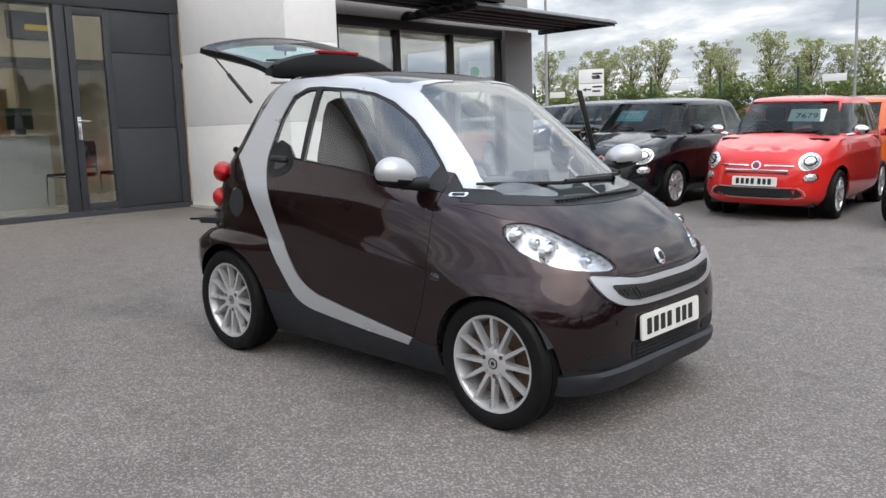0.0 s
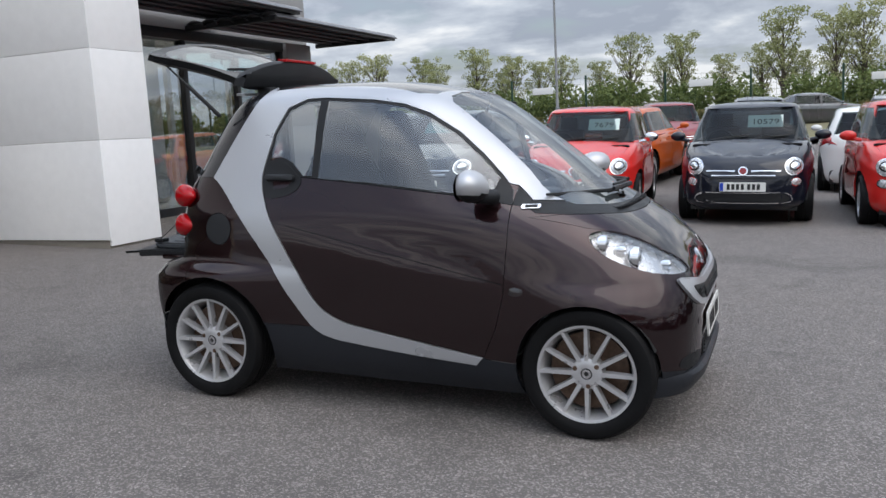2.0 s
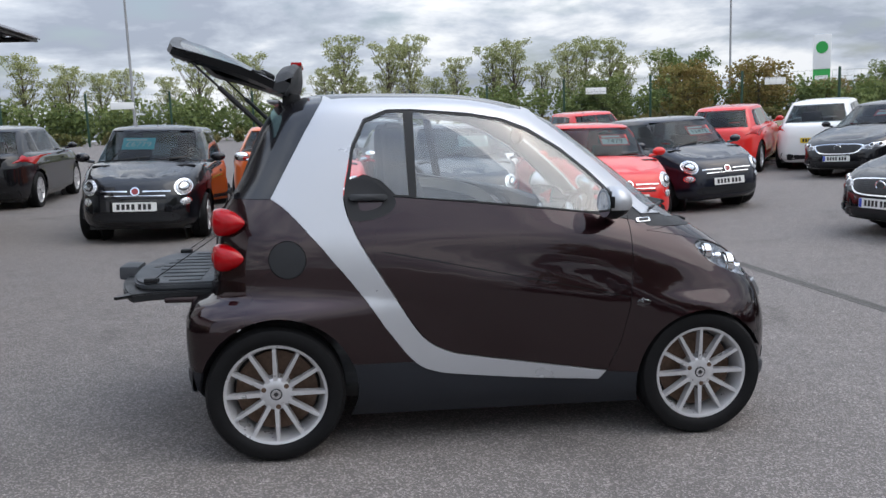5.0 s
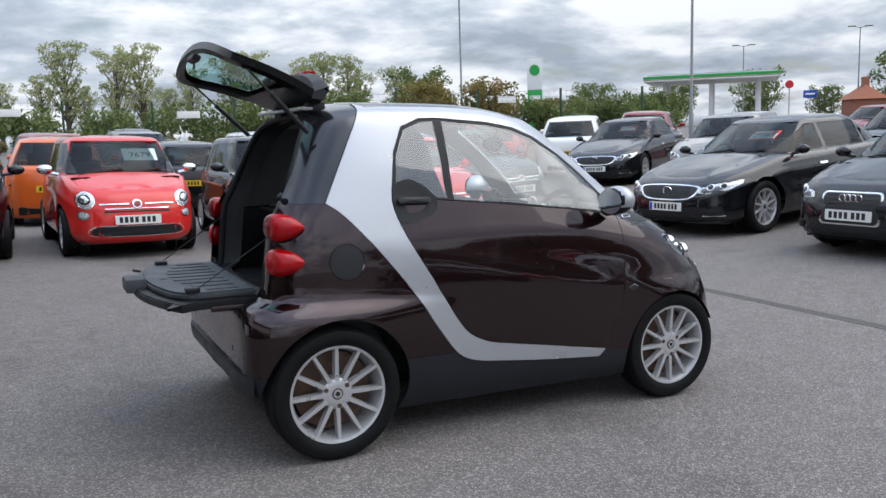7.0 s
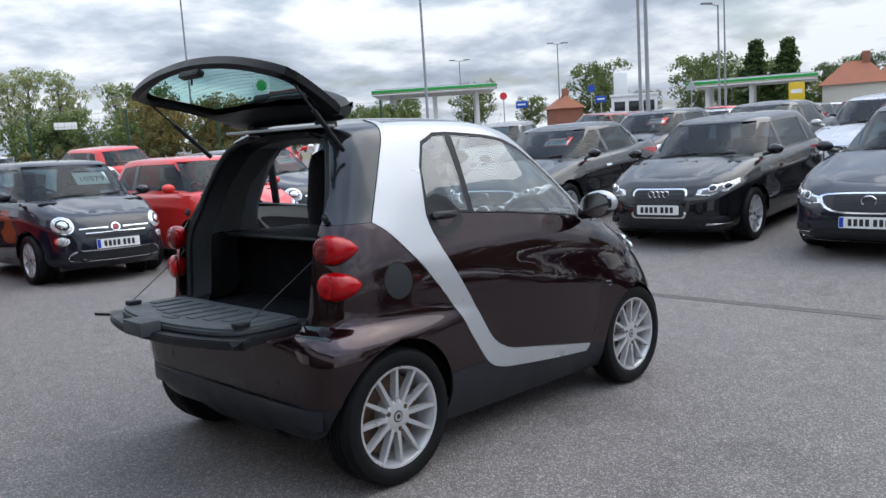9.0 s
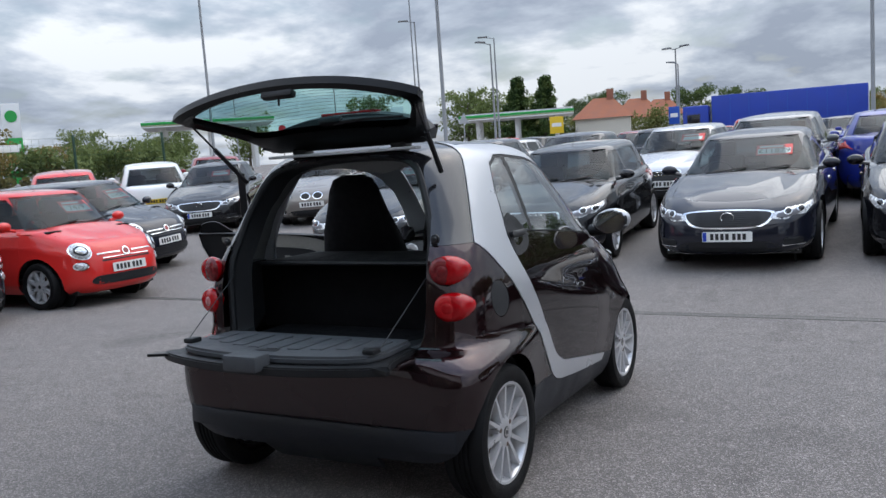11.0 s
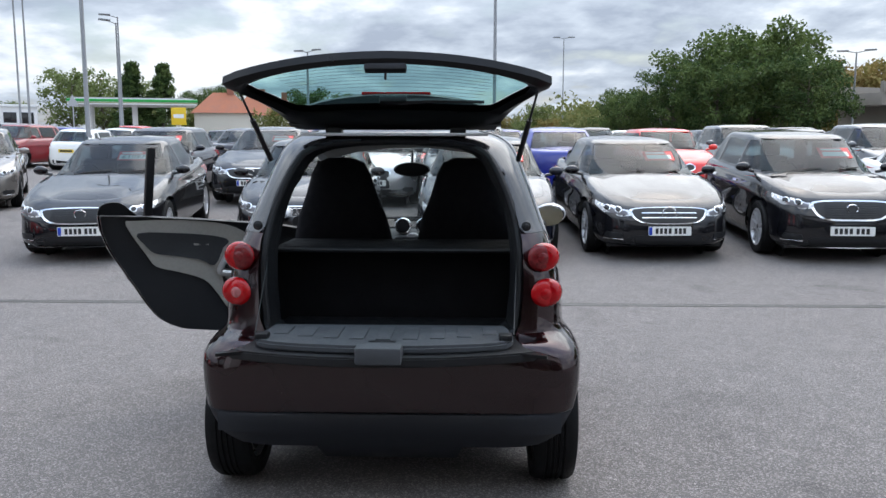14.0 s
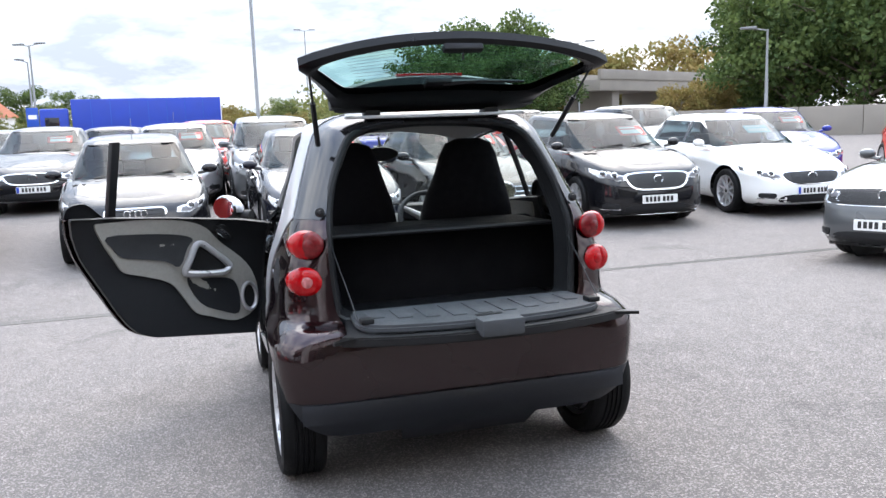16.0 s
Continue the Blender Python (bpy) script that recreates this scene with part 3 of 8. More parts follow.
# ---- lie of the land ----
TILT = math.tan(radians(1.8))
GX = [(-60, TILT * 7.5), (-7.5, TILT * 7.5), (4.4, -TILT * 4.4), (14, 0.24), (60, 0.45), (120, 0.45)]
GY = [(13, 0.0), (40, 0.85), (90, 1.0)]


def lin(knots, x):
    if x <= knots[0][0]:
        return knots[0][1]
    for (a, u), (b, v) in zip(knots, knots[1:]):
        if x <= b:
            return u + (v - u) * (x - a) / (b - a)
    return knots[-1][1]


def gz(x, y):
    return lin(GX, x) + lin(GY, y)


def on_ground(x, y, heading=0.0, dz=0.0):
    """A pose on the ground, leaning with it; heading in degrees from +x."""
    e = 0.6
    n = Vector((-(gz(x + e, y) - gz(x - e, y)) / (2 * e), -(gz(x, y + e) - gz(x, y - e)) / (2 * e), 1)).normalized()
    f = Vector((math.cos(radians(heading)), math.sin(radians(heading)), 0))
    f = (f - n * f.dot(n)).normalized()
    l = n.cross(f)
    m = Matrix((f, l, n)).transposed().to_4x4()
    return Matrix.Translation((x, y, gz(x, y) + dz)) @ m

# ---- ground ----


def build_ground():
    xs = [-300, -120, -60, -30, -20, -7.5, -5, -2.5, 0, 2.2, 4.33, 4.47, 7, 9.5, 12, 14, 20, 30, 45, 60, 90, 150, 300, 900]
    ys = [-300, -100, -40, -20, -10, -5, 0, 5, 9, 13, 17, 21, 26, 31, 36, 40, 50, 70, 90, 150, 300, 900]
    bm = bmesh.new()
    g = [[bm.verts.new((x, y, gz(x, y))) for y in ys] for x in xs]
    for i in range(len(xs) - 1):
        for j in range(len(ys) - 1):
            bm.faces.new((g[i][j], g[i + 1][j], g[i + 1][j + 1], g[i][j + 1]))
    tagged(part("ground", bm, "asphalt"), "worn grey tarmac of a dealership forecourt", "ground", kind="structure")


build_ground()


def build_channel():
    """A slotted iron drain channel across the forecourt."""
    ch = thing("drain_channel", "narrow iron drain channel with slotted grates", "drain", kind="structure")
    z = gz(4.4, 0) + 0.004
    part("channel_bed", boxbm((4.345, -14, z - 0.03), (4.455, 9, z - 0.012)), "grate", ch)
    bm = bmesh.new()
    box(bm, (4.340, -0.248, z - 0.004), (4.356, 0.248, z + 0.002))
    box(bm, (4.444, -0.248, z - 0.004), (4.460, 0.248, z + 0.002))
    for k in range(20):
        y = -0.237 + k * 0.025
        box(bm, (4.354, y - 0.0075, z - 0.004), (4.446, y + 0.0075, z + 0.0015))
    first = part("grate", bm, "grate", ch, loc=(0, -13.75, 0))
    for k in range(1, 46):
        again(first, ch, Matrix.Translation((0, -13.75 + 0.5 * k, 0)))


build_channel()

# ---- showroom ----


def frame_bm(y0, y1, z0, z1, x, w, d, axis="x"):
    """A rectangular frame in a wall that faces +x (or -y for axis y)."""
    bm = bmesh.new()
    def b(u0, u1, a, c):
        if axis == "x":
            box(bm, (x - d / 2, u0, a), (x + d / 2, u1, c), 0.004)
        else:
            box(bm, (u0, x - d / 2, a), (u1, x + d / 2, c), 0.004)
    b(y0, y0 + w, z0, z1); b(y1 - w, y1, z0, z1)
    b(y0 + w, y1 - w, z0, z0 + w); b(y0 + w, y1 - w, z1 - w, z1)
    return bm


def clad(parent, name, mat, lo, hi, size, axis):
    """Cladding sheets with open joints on a wall face; axis is the way it faces."""
    i = "xy".index(axis[1])
    u = 1 - i
    nu = max(1, round((hi[u] - lo[u]) / size[0]))
    zs = [lo[2]] + [z for z in size[1] if lo[2] < z < hi[2]] + [hi[2]]
    for k in range(nu):
        for a, b in zip(zs, zs[1:]):
            p, q = [0, 0, a + 0.002], [0, 0, b - 0.002]
            p[u] = lo[u] + (hi[u] - lo[u]) * k / nu + 0.002
            q[u] = lo[u] + (hi[u] - lo[u]) * (k + 1) / nu - 0.002
            p[i], q[i] = min(lo[i], hi[i]), max(lo[i], hi[i])
            part(name, boxbm(p, q, 0.002), mat, parent)


def build_showroom():
    w = thing("showroom", "modern car showroom with white and grey cladding and dark glazing", "building", kind="structure")
    F = gz(-6.9, 0)
    # white projecting block
    part("wall_block", boxbm((-6.83, 3.07, F - 0.3), (-4.44, 3.86, 6.4)), "concrete", w)
    zs = [1.36, 2.36, 3.36, 4.4, 5.4]
    clad(w, "cladding_panel", "cladding", (-6.84, 3.045, F + 0.02), (-4.40, 3.07, 6.4), (2.5, zs), "-y")
    clad(w, "cladding_panel", "cladding", (-4.44, 3.07, F - 0.05), (-4.415, 3.88, 6.4), (0.9, zs), "+x")
    clad(w, "cladding_panel", "cladding", (-6.10, 3.86, F), (-4.42, 3.885, 6.4), (2.5, zs), "-y")
    # glazed door wall
    x = -6.90
    part("head_beam", boxbm((x - 0.25, -9, 2.93), (x + 0.06, 3.04, 3.25), 0.01), "frame", w)
    part("upper_wall", boxbm((x - 0.25, -9, 3.25), (x, 3.06, 6.4)), "cladding", w)
    part("sill_beam", boxbm((x - 0.06, -9, F - 0.2), (x + 0.06, 3.04, F + 0.07), 0.006), "frame", w)
    for y in (-8.9, -6.4, -3.9, -1.4, 1.30, 2.90):
        part("mullion", boxbm((x - 0.07, y, F + 0.07), (x + 0.05, y + 0.13, 2.93), 0.008), "frame", w)
    for a, b in ((-8.77, -6.4), (-6.27, -3.9), (-3.77, -1.4), (-1.27, 1.30)):
        ob = part("shop_pane", boxbm((x - 0.012, a, F + 0.07), (x + 0.0, b, 2.93)), "shop_glass", w)
        ob.visible_shadow = False
    d = part("door_leaf", frame_bm(1.45, 2.02, F + 0.08, 2.91, x + 0.02, 0.09, 0.06), "frame", w, "dark grey glazed door leaf")
    ob = part("door_pane", boxbm((x + 0.012, 1.53, F + 0.16), (x + 0.022, 1.94, 2.83)), "shop_glass", d)
    bm = bmesh.new()
    box(bm, (x + 0.06, 1.47, 1.22), (x + 0.075, 1.52, 1.52), 0.005)
    tube(bm, [(x + 0.07, 1.495, 1.46), (x + 0.12, 1.495, 1.46), (x + 0.12, 1.62, 1.46)], 0.012)
    part("door_handle", bm, "chrome", d, "chrome lever handle")
    for a, b in ((F + 0.08, 1.36), (1.365, 2.36), (2.365, 2.92)):
        part("dark_panel", boxbm((x + 0.0, 2.02, a), (x + 0.03, 2.90, b - 0.004), 0.004), "frame", w)
    part("panel_backing", boxbm((x - 0.035, 2.0, F + 0.07), (x - 0.004, 2.90, 2.93)), "frame_black", w)
    # recessed glazed wall
    x = -6.10
    part("head_beam", boxbm((x - 0.2, 3.885, 2.86), (x + 0.06, 9.35, 3.02), 0.01), "frame_black", w)
    part("sill_beam", boxbm((x - 0.1, 3.885, F - 0.2), (x + 0.05, 9.35, F + 0.10), 0.008), "frame_black", w)
    cols = [3.885, 5.2, 6.53, 7.86, 9.21]
    for y in cols:
        part("mullion", boxbm((x - 0.09, y, F + 0.10), (x + 0.05, y + 0.10, 2.86), 0.008), "frame_black", w)
    for a, b in zip(cols, cols[1:]):
        ob = part("shop_pane", boxbm((x - 0.012, a + 0.10, F + 0.10), (x, b, 2.86)), "bay_glass", w)
        ob.visible_shadow = False
    part("fascia", boxbm((x - 0.2, 3.885, 3.02), (x + 0.03, 10.15, 6.4)), "grey_clad", w)
    clad(w, "cladding_panel", "grey_clad", (x + 0.03, 3.885, 3.02), (x + 0.055, 10.15, 6.4), (1.4, [3.5, 4.4, 5.4]), "+x")
    part("corner_pier", boxbm((x - 0.25, 9.35, F - 0.2), (x + 0.10, 10.15, 3.02)), "concrete", w)
    clad(w, "cladding_panel", "grey_clad", (x + 0.10, 9.33, F), (x + 0.125, 10.17, 3.02), (0.9, [1.5]), "+x")
    clad(w, "cladding_panel", "grey_clad", (x - 0.25, 9.325, F), (x + 0.10, 9.35, 3.02), (0.9, [1.5]), "-y")
    # louvred canopies: curved blades on brackets
    for y0, y1, zc in ((3.9, 7.3, 3.20), (6.6, 10.6, 3.06)):
        bm = bmesh.new()
        for k in range(6):
            cx = -5.95 + 0.27 * k
            prof = curve2([(cx - 0.02, zc + 0.03), (cx + 0.10, zc + 0.075), (cx + 0.22, zc + 0.05), (cx + 0.29, zc - 0.01)], 3)
            pr = prof + [(p[0] - 0.004, p[1] - 0.016) for p in reversed(prof)]
            prism(bm, pr, "y", y0, y1)
        part("louvre_blade", bm, "louvre", w, "curved grey sunshade blades")
        for y in (y0 + 0.05, y1 - 0.12):
            part("bracket", boxbm((-6.05, y, zc - 0.06), (-4.36, y + 0.07, zc + 0.02), 0.008), "frame_black", w)
        part("edge_rail", boxbm((-4.40, y0, zc - 0.06), (-4.35, y1, zc + 0.0), 0.012), "frame_black", w)
    # the room behind
    part("floor_slab", boxbm((-17, -9, F - 0.25), (-6.96, 3.0, F + 0.02)), "tile_floor", w)
    part("floor_slab", boxbm((-17, 3.0, F - 0.25), (-6.2, 10.1, F + 0.021)), "tile_floor", w)
    part("back_wall", boxbm((-17.2, -9, F), (-17, 10.1, 6.4)), "cream", w)
    part("side_wall", boxbm((-17, -9.2, F), (-6.9, -9.0, 6.4)), "cream", w)
    part("roof_slab", boxbm((-17.2, -9.2, 6.4), (-5.9, 10.3, 6.6)), "concrete", w)
    part("ceiling", boxbm((-17, -9, 4.60), (-7.2, 3.0, 4.66)), "white", w)
    part("ceiling", boxbm((-17, 3.0, 4.60), (-6.35, 10.1, 4.661)), "white", w)
    part("partition", boxbm((-11.6, -9, F), (-11.45, 1.9, 4.6)), "cream", w)
    part("partition", boxbm((-11.6, 2.5, F), (-11.45, 5.2, 4.6)), "cream", w)
    part("bulkhead", boxbm((-11.44, -9, 2.50), (-10.2, 5.2, 2.58)), "trim", w)
    part("column", boxbm((-9.6, 2.35, F), (-9.42, 2.53, 4.6), 0.006), "white", w)
    part("north_wall", boxbm((-17, 10.0, F), (-12.6, 10.2, 6.4)), "cladding", w)
    part("north_wall", boxbm((-12.6, 10.0, 2.9), (-6.35, 10.2, 6.4)), "cladding", w)
    for k in range(5):
        part("mullion", boxbm((-12.6 + 1.55 * k, 10.02, F), (-12.5 + 1.55 * k, 10.14, 2.9)), "white", w)
    for k in range(3):
        part("inner_column", boxbm((-8.9 - 0.2 * k, 5.0 + 1.9 * k, F), (-8.5 - 0.2 * k, 5.4 + 1.9 * k, 4.6), 0.01), "white", w)
    # added glowing panels under the ceiling, unseen, that brighten the room
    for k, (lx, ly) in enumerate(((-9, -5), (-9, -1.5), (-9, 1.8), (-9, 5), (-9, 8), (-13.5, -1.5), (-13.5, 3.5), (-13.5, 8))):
        cl = thing("ceiling_light", "square white glowing panel, added unseen to brighten the showroom", "ceiling light", Matrix.Translation((lx, ly, 4.6)), group="showroom ceiling lights")
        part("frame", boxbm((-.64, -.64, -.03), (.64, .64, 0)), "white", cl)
        part("diffuser", boxbm((-.6, -.6, -.045), (.6, .6, -.031)), "fill_glow", cl)
    # loose things inside
    desk = thing("reception_desk", "white reception desk with a dark worktop inside the showroom", "desk", Matrix.Translation((-9.2, 0.75, F + 0.02)))
    part("body", boxbm((-0.4, -1.3, 0), (0.25, 1.2, 1.05), 0.01), "white", desk)
    part("worktop", boxbm((-0.45, -1.35, 1.05), (0.32, 1.25, 1.09), 0.008), "cream", desk)
    mon = thing("monitor", "small black framed screen standing on a reception desk", "monitor", Matrix.Translation((-9.1, 1.6, F + 1.11)) @ pose(0, 0, 0, 0, 0, 20))
    part("screen", boxbm((-0.02, -0.22, 0.08), (0.02, 0.22, 0.40), 0.008), "ink", mon)
    part("stand", boxbm((-0.06, -0.05, 0.0), (0.06, 0.05, 0.10), 0.008), "plastic", mon)
    for yy in (1.95, 2.75):
        ch = thing("office_chair", "black padded cantilever visitor chair with chrome frame", "chair", on_ground(-8.3, yy, 200, 0.022), group="showroom chairs")
        part("seat", boxbm((-0.24, -0.24, 0.43), (0.24, 0.24, 0.49), 0.02), "seat", ch)
        part("backrest", boxbm((-0.28, -0.23, 0.55), (-0.22, 0.23, 0.95), 0.02), "seat", ch)
        for s in (-1, 1):
            bm = bmesh.new()
            tube(bm, [(-0.26, 0.25 * s, 0.9), (-0.24, 0.25 * s, 0.46), (0.22, 0.25 * s, 0.44), (0.24, 0.25 * s, 0.02), (-0.26, 0.25 * s, 0.02)], 0.012, 6)
            part("side_frame", bm, "chrome", ch)
    pic = thing("framed_picture", "dark framed landscape poster with yellow shape hung on a cream wall", "picture", Matrix.Translation((-11.44, 2.95, 3.25)))
    part("picture_frame", boxbm((0, -0.55, -0.24), (0.03, 0.55, 0.24), 0.006), "ink", pic)
    part("picture_sheet", boxbm((0.03, -0.45, -0.17), (0.034, 0.45, 0.17)), "trim", pic)
    part("yellow_shape", boxbm((0.034, -0.25, -0.08), (0.037, 0.25, 0.02)), "yellow", pic)
    cab = thing("display_board", "brown wooden display panel standing in the showroom", "panel", Matrix.Translation((-11.2, 1.7, F + 0.02)))
    part("board", boxbm((-0.05, -0.5, 0.0), (0.05, 0.5, 1.9), 0.01), "wood", cab)


build_showroom()

# ---- trees ----


def leaf_mesh(name, clumps, size, mat, per, seed, squash=0.75):
    """Many small leaf faces round clump centres (x, y, z, radius)."""
    rng = np.random.default_rng(seed)
    vs, fs = [], []
    total = 0
    for (x, y, z, r), cnt in zip(clumps, per):
        p = rng.normal(size=(cnt, 3)); p /= np.linalg.norm(p, axis=1)[:, None]
        p *= (r * rng.random(cnt) ** 0.45)[:, None]
        p[:, 2] *= squash
        p += (x, y, z)
        a = rng.normal(size=(cnt, 3)); a /= np.linalg.norm(a, axis=1)[:, None]
        b = np.cross(a, rng.normal(size=(cnt, 3))); b /= np.linalg.norm(b, axis=1)[:, None]
        s = size * (0.55 + 0.9 * rng.random(cnt))[:, None]
        q = np.stack([p - a * s, p + b * s * 0.6, p + a * s, p - b * s * 0.6], axis=1).reshape(-1, 3)
        vs.append(q)
        fs.append(np.arange(total, total + 4 * cnt).reshape(-1, 4))
        total += 4 * cnt
    me = bpy.data.meshes.new(name)
    me.from_pydata(np.concatenate(vs).tolist(), [], np.concatenate(fs).tolist())
    me.materials.append(M[mat])
    return me


def tree(h, r, mat, seed, style="round", cards=5200, size=0.17, label="", trunk_h=0.28):
    """A tree: tapered trunk with forked limbs and a crown of many small leaves with gaps."""
    rng = random.Random(seed)
    t = thing("tree", label, "tree", group="trees round the forecourt")
    bm = bmesh.new()
    lean = (rng.uniform(-.04, .04) * h, rng.uniform(-.04, .04) * h)
    top = (lean[0], lean[1], h * 0.82)
    tr = 0.022 * h
    tube(bm, [(0, 0, -0.3), (lean[0] * .3, lean[1] * .3, h * 0.3), (lean[0] * .7, lean[1] * .7, h * 0.6), top], [tr * 1.3, tr, tr * .6, tr * .15], 7)
    clumps = []
    n = 44
    for k in range(n):
        u = (k + rng.random()) / n
        z0 = h * (trunk_h * 0.8 + (0.85 - trunk_h * 0.8) * u)
        a = 2.4 * k + rng.uniform(-.4, .4)
        if style == "poplar":
            reach = r * (0.30 + 0.70 * math.sin(math.pi * min(0.93, 0.15 + 0.75 * u))) * rng.uniform(.35, 1)
            rise = reach * rng.uniform(.9, 2.2)
        elif style == "fir":
            reach = r * (1.05 - u) * rng.uniform(.8, 1.05)
            rise = -0.1 * reach
        else:
            reach = r * (0.45 + 0.55 * math.sin(math.pi * (0.15 + 0.7 * u))) * rng.uniform(.55, 1.0)
            rise = reach * rng.uniform(.15, .7)
        b = (lean[0] * u + reach * math.cos(a), lean[1] * u + reach * math.sin(a), min(z0 + rise, h * 0.97))
        c = (lean[0] * u, lean[1] * u, z0)
        mid = [(c[i] + b[i]) / 2 + rng.uniform(-.06, .06) * reach for i in range(3)]
        tube(bm, [c, mid, b], [tr * .45 * (1.1 - u), tr * .28 * (1.1 - u), tr * .08], 5, cap=False)
        cr = r * rng.uniform(.22, .36) * (0.75 if style == "poplar" else 0.85)
        clumps.append((*b, cr))
        clumps.append((*mid, cr * .8))
    part("trunk", bm, "bark", t)
    wts = [c[3] ** 2 for c in clumps]
    per = [max(8, int(cards * w / sum(wts))) for w in wts]
    ob = new("crown", leaf_mesh("crown", clumps, size, mat, per, seed))
    ob.parent = t
    return t


def plant(first, x, y, s=1.0, turn=0.0, z=None):
    zz = gz(x, y) if z is None else z
    return copy_thing(first, Matrix.Translation((x, y, zz)) @ pose(0, 0, 0, 0, 0, turn) @ Matrix.Diagonal((s, s, s, 1)))


def build_trees():
    rng = random.Random(5)
    pop = [tree(7.4, 1.9, "leaf_pale", 11 + k, "poplar", 4600, 0.075, "tall pale green poplar with sparse airy crown behind a hedge", 0.2) for k in range(3)]
    oak = [tree(8.2, 4.2, "leaf_dark", 31 + k, "round", 11500, 0.130, "large dense dark green oak tree", 0.12) for k in range(2)]
    mid = [tree(5.6, 2.8, "leaf_mid", 41 + k, "round", 4500, 0.125, "bushy mid green tree at the edge of the site", 0.12) for k in range(2)]
    rust = [tree(4.6, 2.6, "leaf_rust", 51 + k, "round", 4500, 0.125, "bushy tree with yellowing autumn leaves", 0.1) for k in range(2)]
    fir = [tree(8.5, 2.2, "leaf_dark", 61, "fir", 7000, 0.16, "dark green conifer beyond the petrol station", 0.05)]
    used = set()

    def set_out(kind, x, y, s, turn=None):
        t = rng.choice(kind)
        turn = rng.uniform(0, 360) if turn is None else turn
        if t.name not in used:
            used.add(t.name)
            t.matrix_basis = Matrix.Translation((x, y, gz(x, y))) @ pose(0, 0, 0, 0, 0, turn) @ Matrix.Diagonal((s, s, s, 1))
        else:
            o = plant(t, x, y, s, turn)
    # poplar row behind the fence
    x = -46.0
    while x < 30:
        set_out(pop, x, 66 + rng.uniform(-3, 3), rng.uniform(.78, 1.08))
        x += rng.uniform(1.3, 3.2)
    for x, y, s in ((18, 47, .55), (24, 50, .7), (30, 50, .8), (36, 52, .7), (27, 56, .9), (13, 52, .55)):
        set_out(mid, x, y, s)
    for x, y, s in ((22, 44, .75), (27, 45, .8), (33, 47, .7), (38, 50, .7), (44, 54, .6), (48, 56, .7)):
        set_out(rust, x, y, s)
    set_out(mid, 51.4, 56.1, 1.05)
    # behind the petrol station
    for x, y, s in ((76, 58, 1.0), (82, 53, 1.15), (88, 50, 1.0), (92, 45, 1.2), (98, 44, 1.1), (104, 42, 1.1), (70, 62, .9), (64, 68, .8), (58, 74, .8)):
        set_out(mid, x, y, s * 1.25)
    set_out(fir, 86, 35.5, 1.1)
    set_out(fir, 87, 32.5, 1.0)
    for x, y, s in ((136, 40, 1.0), (138, 26, 1.0), (132, 18, .9), (122, 40, .9)):
        set_out(oak, x, y, s)
    # hedgerow beyond the lorry
    for k in range(16):
        set_out(rng.choice([mid, rust, mid]), 100 + rng.uniform(-6, 6), 8 - 3.4 * k * 0.75, rng.uniform(.75, 1.15))
    for k in range(8):
        set_out(rng.choice([mid, rust]), 78 + rng.uniform(-3, 3), 4 - 3.2 * k, rng.uniform(.5, .8))
    # the oak clump by the bridge
    for x, y, s in ((54, -14.5, .72), (57, -17.5, .88), (55, -20.0, 1.02), (58, -22.5, 1.0), (52, -17.0, .70), (50, -22.0, .72), (60, -13, .6), (56, -11.5, .55)):
        set_out(oak, x, y, s)
    for x, y, s in ((82, -44, 1.0), (80, -38, .95), (78, -33, .9), (84, -30, .9), (76, -50, 1.1)):
        set_out(rust, x, y, s * 2.3)
    for x, y, s in ((43.5, -36.5, 1.15), (40, -34.5, 1.2), (35, -35, 1.3), (30, -37, 1.35), (24, -38, 1.3), (38, -40, 1.3), (46, -37, 1.1), (18, -40, 1.2)):
        set_out(oak, x, y, s)
    for x, y, s in ((43.5, -28.6, .85), (44.5, -32.0, .95), (47, -33.5, .9)):
        set_out(rust, x, y, s)


build_trees()


def hedge(name, pts, depth, h, mat, n, size, label):
    """A long uneven hedge as one mass of leaves along a line."""
    rng = random.Random(n)
    cl = []
    for (x0, y0), (x1, y1) in zip(pts, pts[1:]):
        ln = math.hypot(x1 - x0, y1 - y0)
        for k in range(int(ln / 0.9)):
            u = (k + rng.random()) / int(ln / 0.9)
            for lay in range(2):
                x, y = x0 + (x1 - x0) * u + rng.uniform(-depth, depth) / 2, y0 + (y1 - y0) * u + rng.uniform(-depth, depth) / 2
                hh = h * rng.uniform(.75, 1.12)
                cl.append((x, y, gz(x, y) + hh * (0.35 + 0.35 * lay), hh * .42))
    me = leaf_mesh(name, cl, size, mat, [max(6, n // len(cl))] * len(cl), n, 0.9)
    tagged(new(name, me), label, "hedge", kind="stuff")


hedge("hedge", [(-60, 50), (-20, 52), (20, 49), (34, 47), (48, 50)], 3.0, 2.6, "leaf_mid", 60000, 0.14, "long uneven green hedge behind the fence")
hedge("hedge", [(100, 44), (108, 5), (104, -12), (74, -14), (66, -10)], 4.0, 4.3, "leaf_hedge", 34000, 0.19, "distant yellowing hedgerow beyond the car park")
hedge("dry_grass", [(-50, 45), (-10, 45.5), (20, 43.5), (30, 42)], 2.0, 0.8, "grass", 24000, 0.10, "dry straw-coloured grass strip along the fence")

# ---- fence, lamp posts, petrol station, houses, bridge, lorry ----


